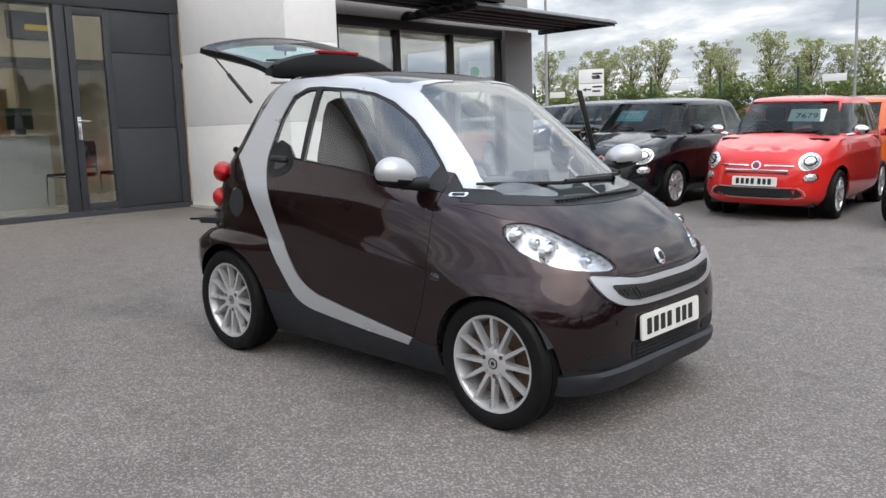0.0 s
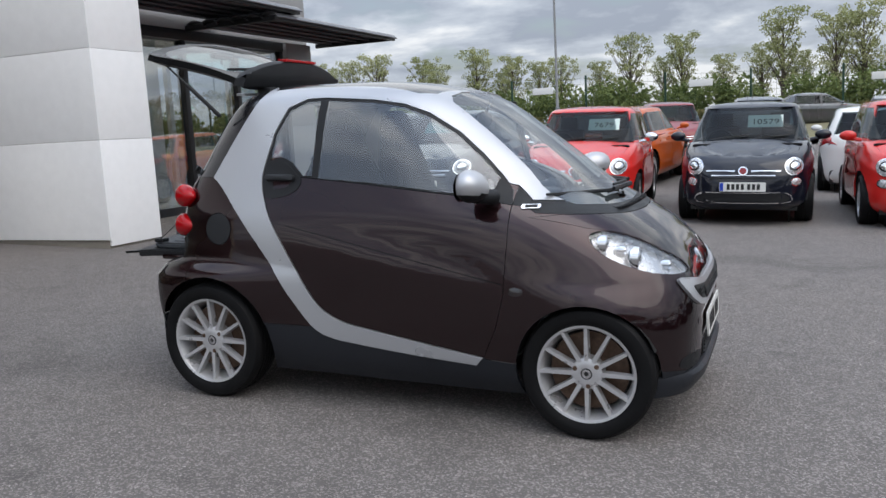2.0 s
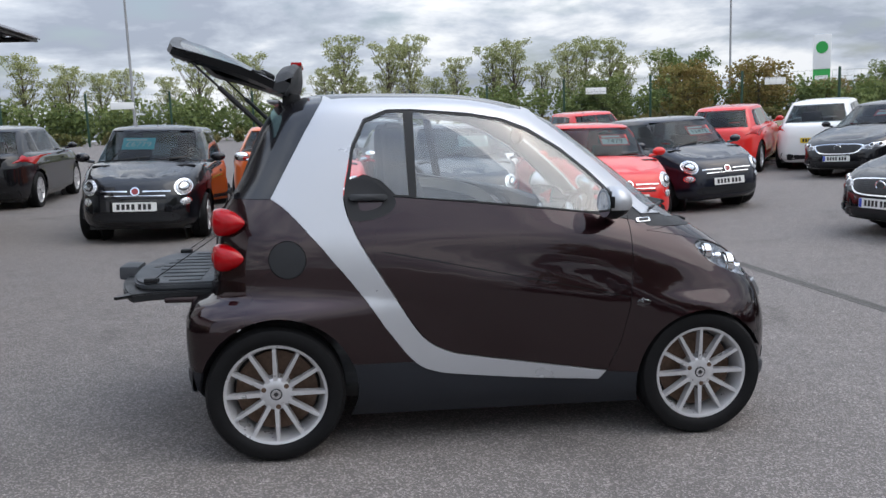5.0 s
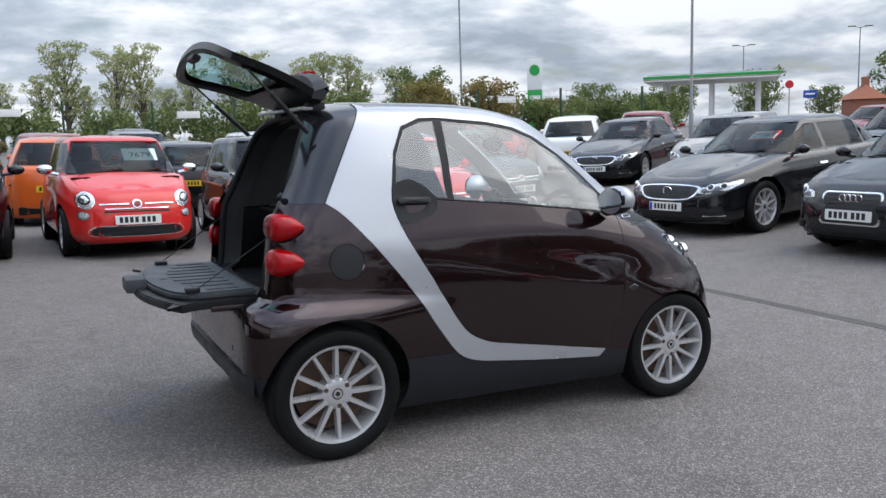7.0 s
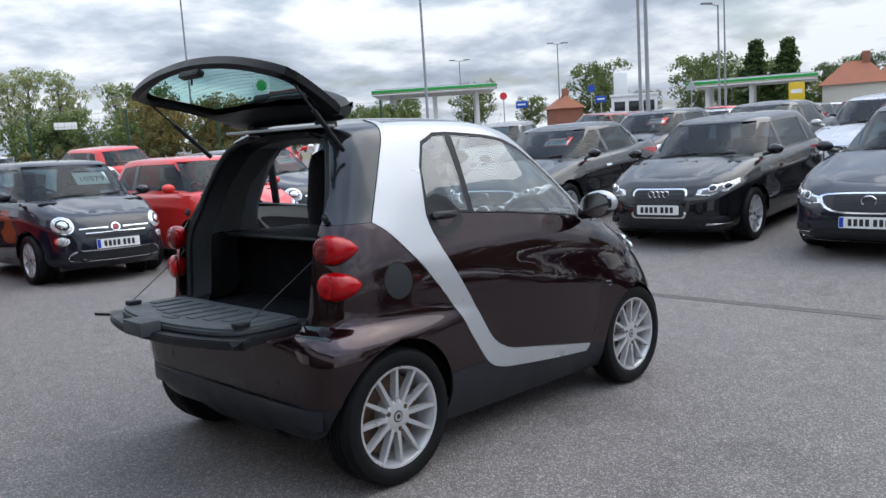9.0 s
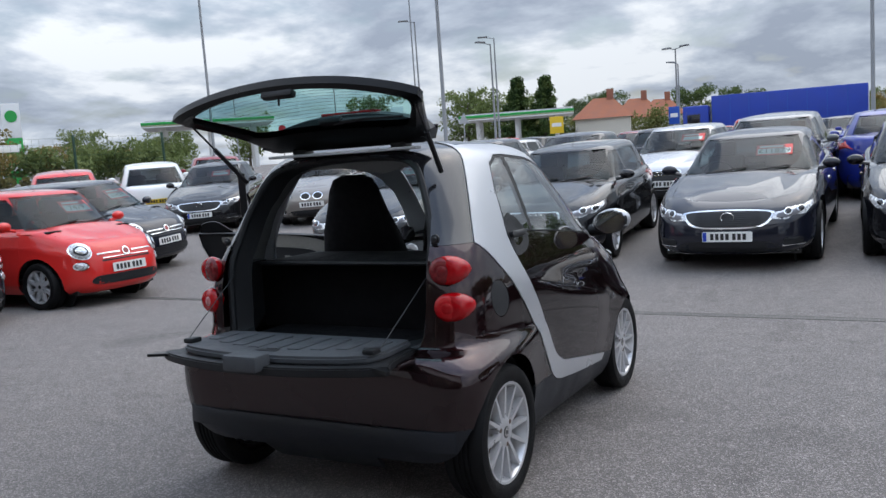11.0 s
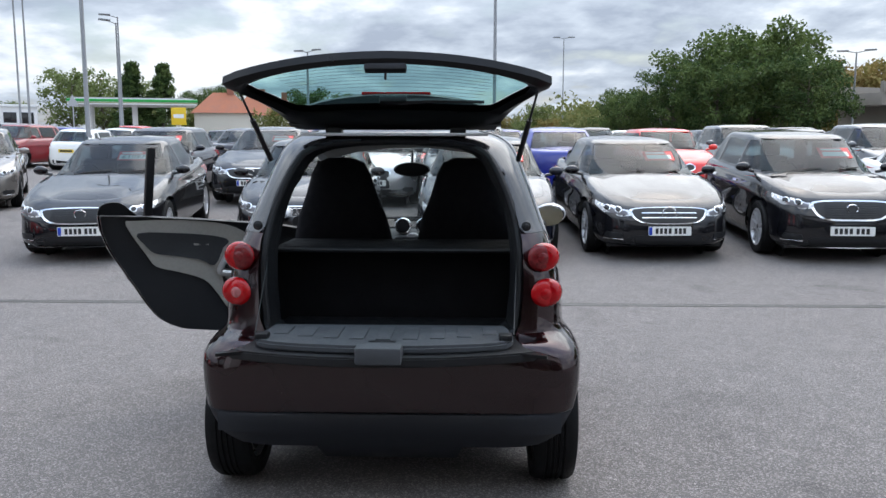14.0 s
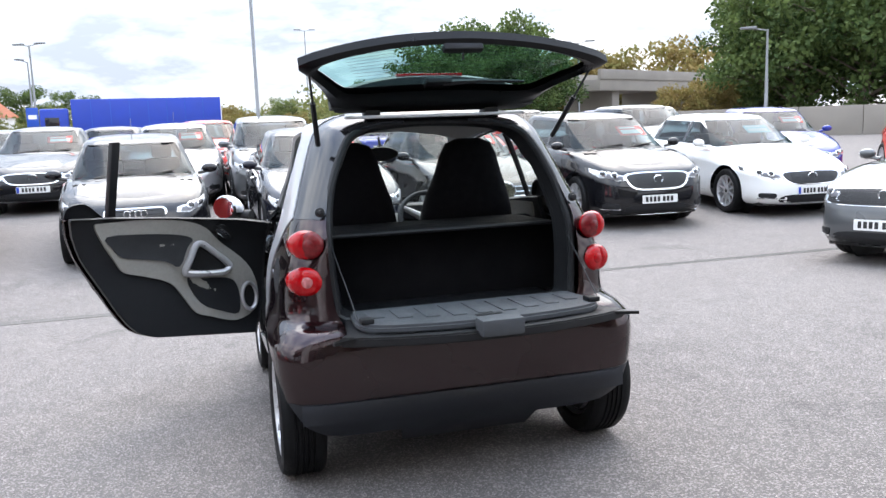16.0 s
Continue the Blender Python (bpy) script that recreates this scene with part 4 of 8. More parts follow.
def build_fence():
    f = thing("mesh_fence", "green wire mesh fence with steel posts and small white bay signs", "fence")
    n0 = None
    xs = [-45 + 4.15 * k for k in range(19)]
    def yy(x):
        return 40.6 if x < 12 else 40.6 - 0.45 * (x - 12)
    for x in xs:
        m = Matrix.Translation((x, yy(x), gz(x, yy(x)) - 0.05))
        if n0 is None:
            n0 = part("post", boxbm((-0.05, -0.05, 0), (0.05, 0.05, 2.75), 0.008), "post_green", f, loc=m)
        else:
            again(n0, f, m)
    for a, b in zip(xs, xs[1:]):
        bm = bmesh.new()
        za, zb = gz(a, yy(a)), gz(b, yy(b))
        for k in range(9):
            tube(bm, [(a, yy(a), za + 0.15 + 0.3 * k), (b, yy(b), zb + 0.15 + 0.3 * k)], 0.006, 4, cap=False)
        for k in range(1, 14):
            u = k / 14
            tube(bm, [(a + (b - a) * u, yy(a) + (yy(b) - yy(a)) * u, za + (zb - za) * u + 0.1),
                      (a + (b - a) * u, yy(a) + (yy(b) - yy(a)) * u, za + (zb - za) * u + 2.6)], 0.004, 3, cap=False)
        part("mesh_panel", bm, "post_green", f)
    for k, x in enumerate(xs[2:17:1]):
        if k % 2 == 0:
            part("bay_sign", boxbm((x + 1.2, yy(x) - 0.08, gz(x, 40) + 1.85), (x + 2.35, yy(x) - 0.05, gz(x, 40) + 2.2), 0.01), "white", f, "small white bay sign")


build_fence()


def lamp_post(x, y, h, head="double", turn=0.0, r=0.082):
    p = thing("lamp_post", "tall galvanised steel lamp post", "lamp post", Matrix.Translation((x, y, gz(x, y))) @ pose(0, 0, 0, 0, 0, turn), group="lamp posts")
    bm = bmesh.new()
    tube(bm, [(0, 0, -0.1), (0, 0, 1.2), (0, 0, 1.25), (0, 0, h)], [r * 1.5, r * 1.5, r, r * 0.55], 10)
    part("pole", bm, "post_steel", p)
    sides = (-1, 1) if head == "double" else (1,)
    for s in sides:
        bm = bmesh.new()
        tube(bm, [(0, 0, h - 0.05), (0.5 * s, 0, h + 0.05), (1.0 * s, 0, h + 0.08)], 0.03, 6)
        part("arm", bm, "post_steel", p)
        bm = bmesh.new()
        box(bm, (0.8 * s - 0.35, -0.13, h + 0.05), (0.8 * s + 0.35, 0.13, h + 0.15), 0.03)
        part("lamp_head", bm, "post_steel", p)
    return p


for x, y, h, hd, tn in ((-10.5, 45.3, 13, "double", 0), (28.6, 51.9, 17, "double", 20), (31.0, 30.2, 14, "double", 60), (24.8, 12.6, 12, "double", 60),
                        (57.3, 32.4, 15, "double", 60), (32.8, -1.6, 13, "double", 90), (49.3, 27.5, 9.9, "single", 120), (51.7, 22.5, 8.5, "single", 120),
                        (88, -11, 11.5, "double", 90), (55.4, 10.7, 6.9, "double", 60), (47.3, 20.8, 7.6, "single", 150), (50.8, -25.2, 6.4, "double", 60),
                        (28.2, -23.4, 4.8, "single", 60), (70.4, 49.9, 8.8, "double", 150), (-19.3, 29.2, 9, "double", 0), (66, 60, 8, "double", 140),
                        (62, 12, 6.4, "single", 150), (66, -20, 7, "double", 60)):
    lamp_post(x, y, h, hd, tn)


def build_station():
    def canopy(x0, y0, x1, y1, z, depth, label):
        st = thing("forecourt_canopy", label, "canopy", Matrix.Translation((x0, y0, 0)) @ pose(0, 0, 0, 0, 0, math.degrees(math.atan2(y1 - y0, x1 - x0))), group="petrol station canopies")
        ln = math.hypot(x1 - x0, y1 - y0)
        part("fascia", boxbm((0, 0, z - 0.52), (ln, depth, z), 0.04), "white", st)
        part("green_band", boxbm((-0.03, -0.03, z - 0.27), (ln + 0.03, depth + 0.03, z - 0.02), 0.02), "station_green", st)
        part("pale_band", boxbm((-0.02, -0.02, z - 0.38), (ln + 0.02, depth + 0.02, z - 0.30), 0.01), "leaf_pale", st)
        part("soffit_roof", boxbm((0.3, 0.3, z), (ln - 0.3, depth - 0.3, z + 0.12)), "galv", st)
        for u in (0.15, 0.5, 0.85):
            for v in (0.25, 0.75):
                part("column", boxbm((ln * u - 0.2, depth * v - 0.2, 0.4), (ln * u + 0.2, depth * v + 0.2, z - 0.51), 0.02), "white", st)
        return st
    canopy(50.5, 57.2, 58.7, 48.7, 6.0, 9, "petrol station canopy with white and green fascia on white columns")
    canopy(69.0, 34.5, 72.8, 24.2, 4.75, 7, "low petrol station canopy with white and green fascia")
    shop = thing("station_shop", "low white petrol station shop with dark windows", "shop", Matrix.Translation((60.9, 37.4, gz(61, 37) + 0.75)) @ pose(0, 0, 0, 0, 0, -60) @ Matrix.Diagonal((.62, .62, .62, 1)))
    part("wall", boxbm((0, 0, 0), (6.3, 4, 2.9)), "white", shop)
    part("roof", boxbm((-0.2, -0.2, 2.9), (6.5, 4.2, 3.2), 0.03), "white", shop)
    for k in range(3):
        part("window", boxbm((0.4 + 2.0 * k, -0.05, 0.6), (1.9 + 2.0 * k, 0.02, 2.2), 0.01), "satin", shop)
    tot = thing("price_totem", "tall petrol station totem sign, green and white", "sign", Matrix.Translation((48.5, 72.5, gz(48, 72))) @ pose(0, 0, 0, 0, 0, -35) @ Matrix.Diagonal((1.3, 1.3, 1.38, 1)))
    part("lower_panel", boxbm((-0.6, -0.12, 0), (0.6, 0.12, 3.2), 0.02), "station_green", tot)
    part("upper_panel", boxbm((-0.62, -0.14, 3.2), (0.62, 0.14, 5.6), 0.02), "white", tot)
    bm = bmesh.new()
    lathe(bm, [(0.0, -0.02), (0.42, -0.02), (0.42, 0.02), (0.0, 0.02)], 20)
    part("roundel", bm, "station_green", tot, loc=(0, -0.16, 4.7))
    for k in range(3):
        part("price_bar", boxbm((-0.45, -0.16, 0.9 + 0.75 * k), (0.45, -0.12, 1.25 + 0.75 * k)), "white", tot)
    tt = thing("price_totem", "short petrol station sign with white and green panels", "sign", Matrix.Translation((65.5, 39.3, gz(65, 39))) @ pose(0, 0, 0, 0, 0, -60))
    part("lower_panel", boxbm((-0.6, -0.12, 0), (0.6, 0.12, 2.6), 0.02), "station_green", tt)
    part("upper_panel", boxbm((-0.62, -0.14, 2.6), (0.62, 0.14, 4.8), 0.02), "white", tt)
    # road signs
    for x, y, z, w, h, mat, lab in ((60.6, 47.2, 2.5, 1.1, 0.65, "sign_blue", "blue rectangular road sign on a grey post"),
                                    (59.4, 48.4, 3.4, 0.7, 0.7, "sign_red", "round red road sign on a grey post"),
                                    (64, 40.5, 2.5, 0.95, 0.6, "sign_blue", "blue rectangular road sign on a grey post"),
                                    (63.5, 41.2, 3.5, 0.65, 0.65, "sign_blue", "round blue road sign on a grey post"),
                                    (72.3, 25.8, 2.4, 1.3, 1.6, "yellow", "yellow hazard board on a grey post"),
                                    (55.2, 10.9, 2.4, 0.7, 1.2, "sign_blue", "blue rectangular road sign on a grey post"),
                                    (68, 33.5, 3.4, 1.0, 1.0, "galv", "triangular grey road sign seen from behind")):
        s = thing("road_sign", lab, "sign", Matrix.Translation((x, y, gz(x, y))) @ pose(0, 0, 0, 0, 0, -90 + math.degrees(math.atan2(y, x + 3))), group="road signs")
        bm = bmesh.new()
        tube(bm, [(0, 0.05, 0), (0, 0.05, z + h / 2)], 0.05, 8)
        part("post", bm, "galv", s)
        if "round" in lab:
            bm = bmesh.new(); lathe(bm, [(0, -0.02), (w / 2, -0.02), (w / 2, 0.02), (0, 0.02)], 20)
            part("plate", bm, mat, s, loc=(0, 0, z))
        elif "triang" in lab:
            bm = bmesh.new(); prism(bm, [(-w / 2, z - h / 2), (w / 2, z - h / 2), (0, z + h / 2)], "y", -0.02, 0.02)
            part("plate", bm, mat, s)
        else:
            part("plate", boxbm((-w / 2, -0.02, z - h / 2), (w / 2, 0.02, z + h / 2), 0.005), mat, s)
            part("legend_bar", boxbm((-w * .35, -0.03, z - h * .1), (w * .35, -0.02, z + h * .12)), "white", s)
    # direction sign near the showroom
    s = thing("direction_sign", "white road direction sign with black arrows on two posts", "sign", Matrix.Translation((-17.6, 30.4, gz(-17, 30))) @ pose(0, 0, 0, 0, 0, 32))
    part("plate", boxbm((-0.58, -0.03, 2.35), (0.58, 0.0, 2.98), 0.005), "white", s)
    part("plate", boxbm((-0.58, -0.03, 1.75), (0.58, 0.0, 2.32), 0.005), "white", s)
    for z, d in ((2.65, -1), (2.05, 1)):
        bm = bmesh.new()
        prism(bm, [(-0.42 * d, z), (-0.25 * d, z + 0.09), (-0.25 * d, z + 0.03), (0.0, z + 0.03), (0.0, z - 0.03), (-0.25 * d, z - 0.03), (-0.25 * d, z - 0.09)], "y", -0.036, -0.03)
        part("arrow", bm, "ink", s)
        part("legend_bar", boxbm((0.05, -0.036, z + 0.08), (0.5, -0.03, z + 0.16)), "ink", s)
        part("legend_bar", boxbm((0.05, -0.036, z - 0.12), (0.42, -0.03, z - 0.04)), "ink", s)
    for u in (-0.35, 0.35):
        bm = bmesh.new(); tube(bm, [(u, 0.04, 0), (u, 0.04, 3.0)], 0.035, 8)
        part("post", bm, "galv", s)


build_station()


def house(x, y, turn, w, d, h, roof_h, wall, label, s=1.0, up=0.0):
    o = thing("house", label, "house", Matrix.Translation((x, y, gz(x, y) + up)) @ pose(0, 0, 0, 0, 0, turn) @ Matrix.Diagonal((s, s, s, 1)), group="houses beyond the road")
    part("wall", boxbm((-w / 2, -d / 2, 0), (w / 2, d / 2, h)), wall, o)
    bm = bmesh.new()
    e = 0.4
    b = [bm.verts.new(v) for v in ((-w/2-e, -d/2-e, h), (w/2+e, -d/2-e, h), (w/2+e, d/2+e, h), (-w/2-e, d/2+e, h))]
    t = [bm.verts.new(v) for v in ((-w/2+d*.35, 0, h+roof_h), (w/2-d*.35, 0, h+roof_h))]
    for f in ((b[0], b[1], t[1], t[0]), (b[1], b[2], t[1]), (b[2], b[3], t[0], t[1]), (b[3], b[0], t[0]), (b[3], b[2], b[1], b[0])):
        bm.faces.new(f)
    r = part("roof", bm, "roof_tile", o)
    part("chimney", boxbm((-w * .2, -0.4, h + roof_h * .5), (-w * .2 + 0.8, 0.4, h + roof_h + 1.0), 0.02), "brick", r)
    for k in (-1, 1):
        for z in ((1.0, 2.1), (3.3, 4.3)) if h > 4 else ((1.0, 2.1),):
            wd = part("window", boxbm((k * w * .25 - 0.6, -d / 2 - 0.04, z[0]), (k * w * .25 + 0.6, -d / 2 + 0.02, z[1]), 0.01), "white", o)
            part("pane", boxbm((k * w * .25 - 0.52, -d / 2 - 0.05, z[0] + 0.08), (k * w * .25 + 0.52, -d / 2 - 0.03, z[1] - 0.08)), "satin", wd)


house(97.2, 28.9, 105, 6.5, 6, 3.2, 2.5, "render", "cream rendered bungalow with a red clay tile roof")
house(112.8, 28.8, 105, 6.5, 6, 3.3, 2.7, "render", "cream house with a steep red clay tile roof")
house(123.3, 28.0, 105, 6.5, 6, 3.5, 2.6, "white", "white house with a red clay tile roof")
house(70.8, 49.6, 55, 4.6, 4, 2.3, 1.9, "brick", "low red brick house with a brown tile roof", .72, .4)


def build_bridge():
    b = thing("road_bridge", "weathered concrete road bridge with railing and dark underpass", "bridge", Matrix.Translation((64, -36, gz(60, -30) + 0.7)) @ pose(0, 0, 0, 0, 0, -62))
    part("deck", boxbm((-8, -3, 2.6), (26, 3, 3.5), 0.03), "concrete", b)
    part("parapet", boxbm((-8, -3.1, 3.5), (26, -2.8, 4.3), 0.02), "concrete", b)
    part("parapet", boxbm((-8, 2.8, 3.5), (26, 3.1, 4.3), 0.02), "concrete", b)
    for u in (-5, 4, 13, 22):
        part("pier", boxbm((u - 0.5, -2.5, -0.9), (u + 0.5, 2.5, 2.6), 0.03), "concrete", b)
    w = thing("boundary_wall", "low weathered concrete boundary wall", "wall", kind="structure")
    for k in range(8):
        x, y = 35.5 - 1.9 * k, -22.0 - 2.1 * k
        part("wall_bay", boxbm((-1.4, -0.12, 0), (1.4, 0.12, 1.45), 0.02), "concrete", w, loc=Matrix.Translation((x, y, gz(x, y) - 0.05)) @ pose(0, 0, 0, 0, 0, 48))


build_bridge()


def build_lorry():
    t = thing("lorry", "blue curtain-sided lorry standing on the road beyond the car park", "lorry", Matrix.Translation((60.2, 6.7, gz(60.2, 6.7))) @ pose(0, 0, 0, 0, 0, 97))
    part("trailer", boxbm((-7.5, -1.25, 0.95), (2.5, 1.25, 3.6), 0.05), "blue_sheet", t)
    part("trailer_bed", boxbm((-7.5, -1.15, 0.75), (2.5, 1.15, 0.95)), "trim", t)
    bm = boxbm((2.7, -1.18, 0.6), (4.5, 1.18, 3.0), 0.15)
    cab = part("cab", bm, "blue_sheet", t)
    part("windscreen", boxbm((4.45, -1.0, 1.7), (4.53, 1.0, 2.6), 0.03), "satin", cab)
    part("side_window", boxbm((3.3, 1.16, 1.7), (4.2, 1.195, 2.4), 0.02), "satin", cab)
    for k in range(1, 8):
        part("curtain_strap", boxbm((-7.5 + 1.25 * k - .03, 1.25, 0.95), (-7.5 + 1.25 * k + .03, 1.262, 3.5)), "sign_blue", t)
    part("rear_door", boxbm((-7.56, -1.2, 1.0), (-7.5, 1.2, 3.5), 0.01), "white", t)
    for x in (-6.2, -5.1, 3.5):
        for s in (-1, 1):
            bm = bmesh.new(); lathe(bm, [(0.15, -0.14), (0.5, -0.14), (0.5, 0.14), (0.15, 0.14)], 20)
            part("wheel", bm, "tyre", t, loc=(x, 1.08 * s, 0.5))


build_lorry()


def build_kerbs():
    k = thing("kerb_line", "low concrete kerb stones round a raised verge", "kerb", kind="structure")
    m0 = None
    x = 9.2
    while x < 24:
        m = Matrix.Translation((x, 15.0, gz(x, 15.0)))
        if m0 is None:
            m0 = part("kerb_stone", boxbm((0, -0.07, -0.1), (0.905, 0.07, 0.12), 0.02), "kerb", k, loc=m)
        else:
            again(m0, k, m)
        x += 0.915
    bm = bmesh.new()
    g = [[bm.verts.new((xx, yy, gz(xx, yy) + 0.10)) for yy in (15.07, 18, 21.5)] for xx in (9.2, 12, 16, 20, 24.1)]
    for i in range(4):
        for j in range(2):
            bm.faces.new((g[i][j], g[i + 1][j], g[i + 1][j + 1], g[i][j + 1]))
    tagged(part("verge", bm, "soil"), "dry brown verge of gravel and grass", "verge", kind="structure")
    bm = bmesh.new()
    g = [[bm.verts.new((xx, yy, gz(xx, yy) + 0.02)) for yy in (24, 28, 33, 39.5)] for xx in (-50, -25, 0, 12, 24)]
    for i in range(4):
        for j in range(3):
            bm.faces.new((g[i][j], g[i + 1][j], g[i + 1][j + 1], g[i][j + 1]))
    tagged(part("verge", bm, "soil"), "wide dry verge of grass and bare soil", "verge", kind="structure")


build_kerbs()

# ---- parked cars ----


def wheel_part(parent, r, w, spokes, m, name="wheel", style="plain", cap_dark=True, lite=False):
    """A road wheel with its axis along y, outer face at -y: tyre, rim with spokes, hub cap, brake disc."""
    bm = bmesh.new()
    hero = style == "hero"
    rim = r * (0.735 if hero else 0.70)
    prof = [(rim * .97, -w * .40), (rim * 1.03, -w * .47), (r * .86, -w * .52), (r * .95, -w * .48), (r * .992, -w * .38), (r, -w * .30)]
    for u in (-.18, -.06, .06, .18) if hero else (0,) if not lite else ():
        prof += [(r, w * (u - .035)), (r - .007, w * (u - .022)), (r - .007, w * (u + .022)), (r, w * (u + .035))]
    prof += [(r, w * .30), (r * .992, w * .38), (r * .95, w * .48), (rim * 1.03, w * .47), (rim * .97, w * .40)]
    lathe(bm, prof, 64 if hero else 24 if lite else 36)
    wh = part(name, bm, "tyre", parent, loc=m)
    bm = bmesh.new()
    lathe(bm, [(rim * .84, w * .40), (rim * .87, -w * .10), (rim * .925, -w * .38), (rim * .95, -w * .435), (rim * 1.0, -w * .450), (rim * 1.01, -w * .42), (rim * .97, w * .40)], 56 if hero else 24 if lite else 36)
    for k in range(spokes):
        a = 2 * math.pi * (k + .5) / spokes
        ca, sa = math.cos(a), math.sin(a)
        def pt(rad, side, dep):
            return (rad * ca - side * sa, dep, rad * sa + side * ca)
        wi, wo = (rim * .046, rim * .032) if spokes >= 10 else (rim * .13, rim * .09)
        y0, y1 = -w * .36, -w * .425
        vs = [bm.verts.new(pt(*q)) for q in ((rim * .20, -wi, y0), (rim * .20, wi, y0), (rim * .95, wo, y1), (rim * .95, -wo, y1),
                                              (rim * .20, -wi * 1.35, y0 + .032), (rim * .20, wi * 1.35, y0 + .032), (rim * .95, wo * 1.35, y1 + .030), (rim * .95, -wo * 1.35, y1 + .030))]
        for f in ((0, 1, 2, 3), (7, 6, 5, 4), (0, 4, 5, 1), (1, 5, 6, 2), (2, 6, 7, 3), (3, 7, 4, 0)):
            bm.faces.new([vs[i] for i in f])
    lathe(bm, [(0.0, -w * .36), (rim * .14, -w * .372), (rim * .28, -w * .365), (rim * .315, -w * .34), (rim * .33, -w * .26), (rim * .33, w * .1)], 36 if hero else 16 if lite else 24)
    bmesh.ops.recalc_face_normals(bm, faces=bm.faces)
    ri = part("rim", bm, "alloy", wh)
    if lite:
        return wh
    bm = bmesh.new()
    lathe(bm, [(0, -w * .375), (rim * .085, -w * .38), (rim * .12, -w * .37), (rim * .12, -w * .33)], 20)
    part("hub_cap", bm, "ink" if cap_dark else "alloy", ri)
    if style == "hero":
        bm = bmesh.new()
        lathe(bm, [(rim * .045, -w * .384), (rim * .075, -w * .388), (rim * .095, -w * .384)], 20)
        part("cap_ring", bm, "chrome", ri)
        for k in range(3):
            a = radians(52 + 120 * k)
            bm = bmesh.new()
            lathe(bm, [(0, -w * .37), (rim * .05, -w * .37), (rim * .055, -w * .30)], 12, Matrix.Translation((rim * .255 * math.cos(a), 0, rim * .255 * math.sin(a))))
            part("wheel_bolt", bm, "brake", ri)
    bm = bmesh.new()
    lathe(bm, [(0.02, w * .02), (rim * .80, w * .02), (rim * .80, w * .10), (0.02, w * .10)], 28)
    part("brake_disc", bm, "brake", wh)
    bm = bmesh.new()
    lathe(bm, [(0.0, w * .30), (rim * .9, w * .30)], 24)
    part("wheel_back", bm, "ink", wh)
    return wh


def plate(parent, m, yellow=False, band=False, chars=7, lite=False):
    """A number plate facing +x at m; its characters are plain bars."""
    bm = bmesh.new()
    prism(bm, rrect(-0.26, -0.055, 0.26, 0.055, 0.012, 2), "x", -0.004, 0.004)
    p = part("number_plate", bm, "plate_yellow" if yellow else "plate_white", parent, "yellow number plate with dark bars" if yellow else "white number plate with dark bars", loc=m)
    if lite:
        part("bar", boxbm((0.0045, -0.21, -0.03), (0.006, 0.21, 0.03)), "ink", p, smooth=False)
        return p
    x = -0.175 if band else -0.215
    if band:
        part("blue_band", boxbm((0.0045, -0.255, -0.048), (0.006, -0.215, 0.048)), "plate_blue", p)
    st = (0.43 if not band else 0.39) / chars
    for k in range(chars):
        xx = x + st * (k + (0.35 if k >= 4 else 0.0)) * 0.95
        part("bar", boxbm((0.0045, xx, -0.034), (0.006, xx + st * .62, 0.034), 0.0), "ink", p, smooth=False)
    return p


SPECS = dict(
    roundface=dict(L=3.57, W=1.62, H=1.49, wb=2.30, fo=0.72, r=0.295, belt=0.98, top=[(-1.78, .93), (-1.5, 1.00), (-.6, .99), (.55, .98), (.95, .97), (1.30, .88), (1.60, .79), (1.785, .70)],
              wf=(1.02, 0.42), wr=(-1.66, -1.20), b0=.752, b1=.590, nf=4.0, nr=3.8, plate_z=.47, face="roundface", doors=[(-0.52, 0.80)], wins=[(-1.22, -.62), (-.54, .82)]),
    hatch=dict(L=4.0, W=1.74, H=1.43, wb=2.47, fo=0.80, r=0.31, belt=0.95, top=[(-2.0, .95), (-1.6, .99), (-.6, .97), (.5, .945), (.95, .94), (1.4, .86), (1.75, .77), (2.0, .67)],
              wf=(1.08, 0.32), wr=(-1.86, -1.35), b0=.79, b1=.585, nf=4.8, nr=4.2, plate_z=.46, face="tallgrille", doors=[(-.98, .06), (.08, .92)], wins=[(-1.38, -1.0), (-.92, .02), (.08, .90)]),
    sedan=dict(L=4.75, W=1.82, H=1.44, wb=2.85, fo=0.88, r=0.335, belt=0.95, top=[(-2.37, .98), (-1.75, 1.02), (-.8, .98), (.4, .96), (.95, .95), (1.5, .87), (2.05, .75), (2.37, .62)],
              wf=(1.12, 0.22), wr=(-1.75, -0.98), b0=.82, b1=.595, nf=5.0, nr=4.4, plate_z=.40, face="widegrille", doors=[(-1.05, .00), (.02, .98)], wins=[(-1.25, -1.02), (-.96, -.03), (.04, .92)]),
    suv=dict(L=4.3, W=1.80, H=1.53, wb=2.62, fo=0.85, r=0.345, belt=1.02, top=[(-2.15, 1.00), (-1.7, 1.06), (-.6, 1.03), (.5, 1.01), (1.0, 1.00), (1.5, .93), (1.95, .81), (2.15, .68)],
              wf=(1.15, 0.32), wr=(-1.98, -1.40), b0=.815, b1=.61, nf=5.0, nr=4.6, plate_z=.42, face="widegrille", doors=[(-1.0, .04), (.06, .95)], wins=[(-1.45, -1.05), (-.95, .0), (.06, .92)]),
)


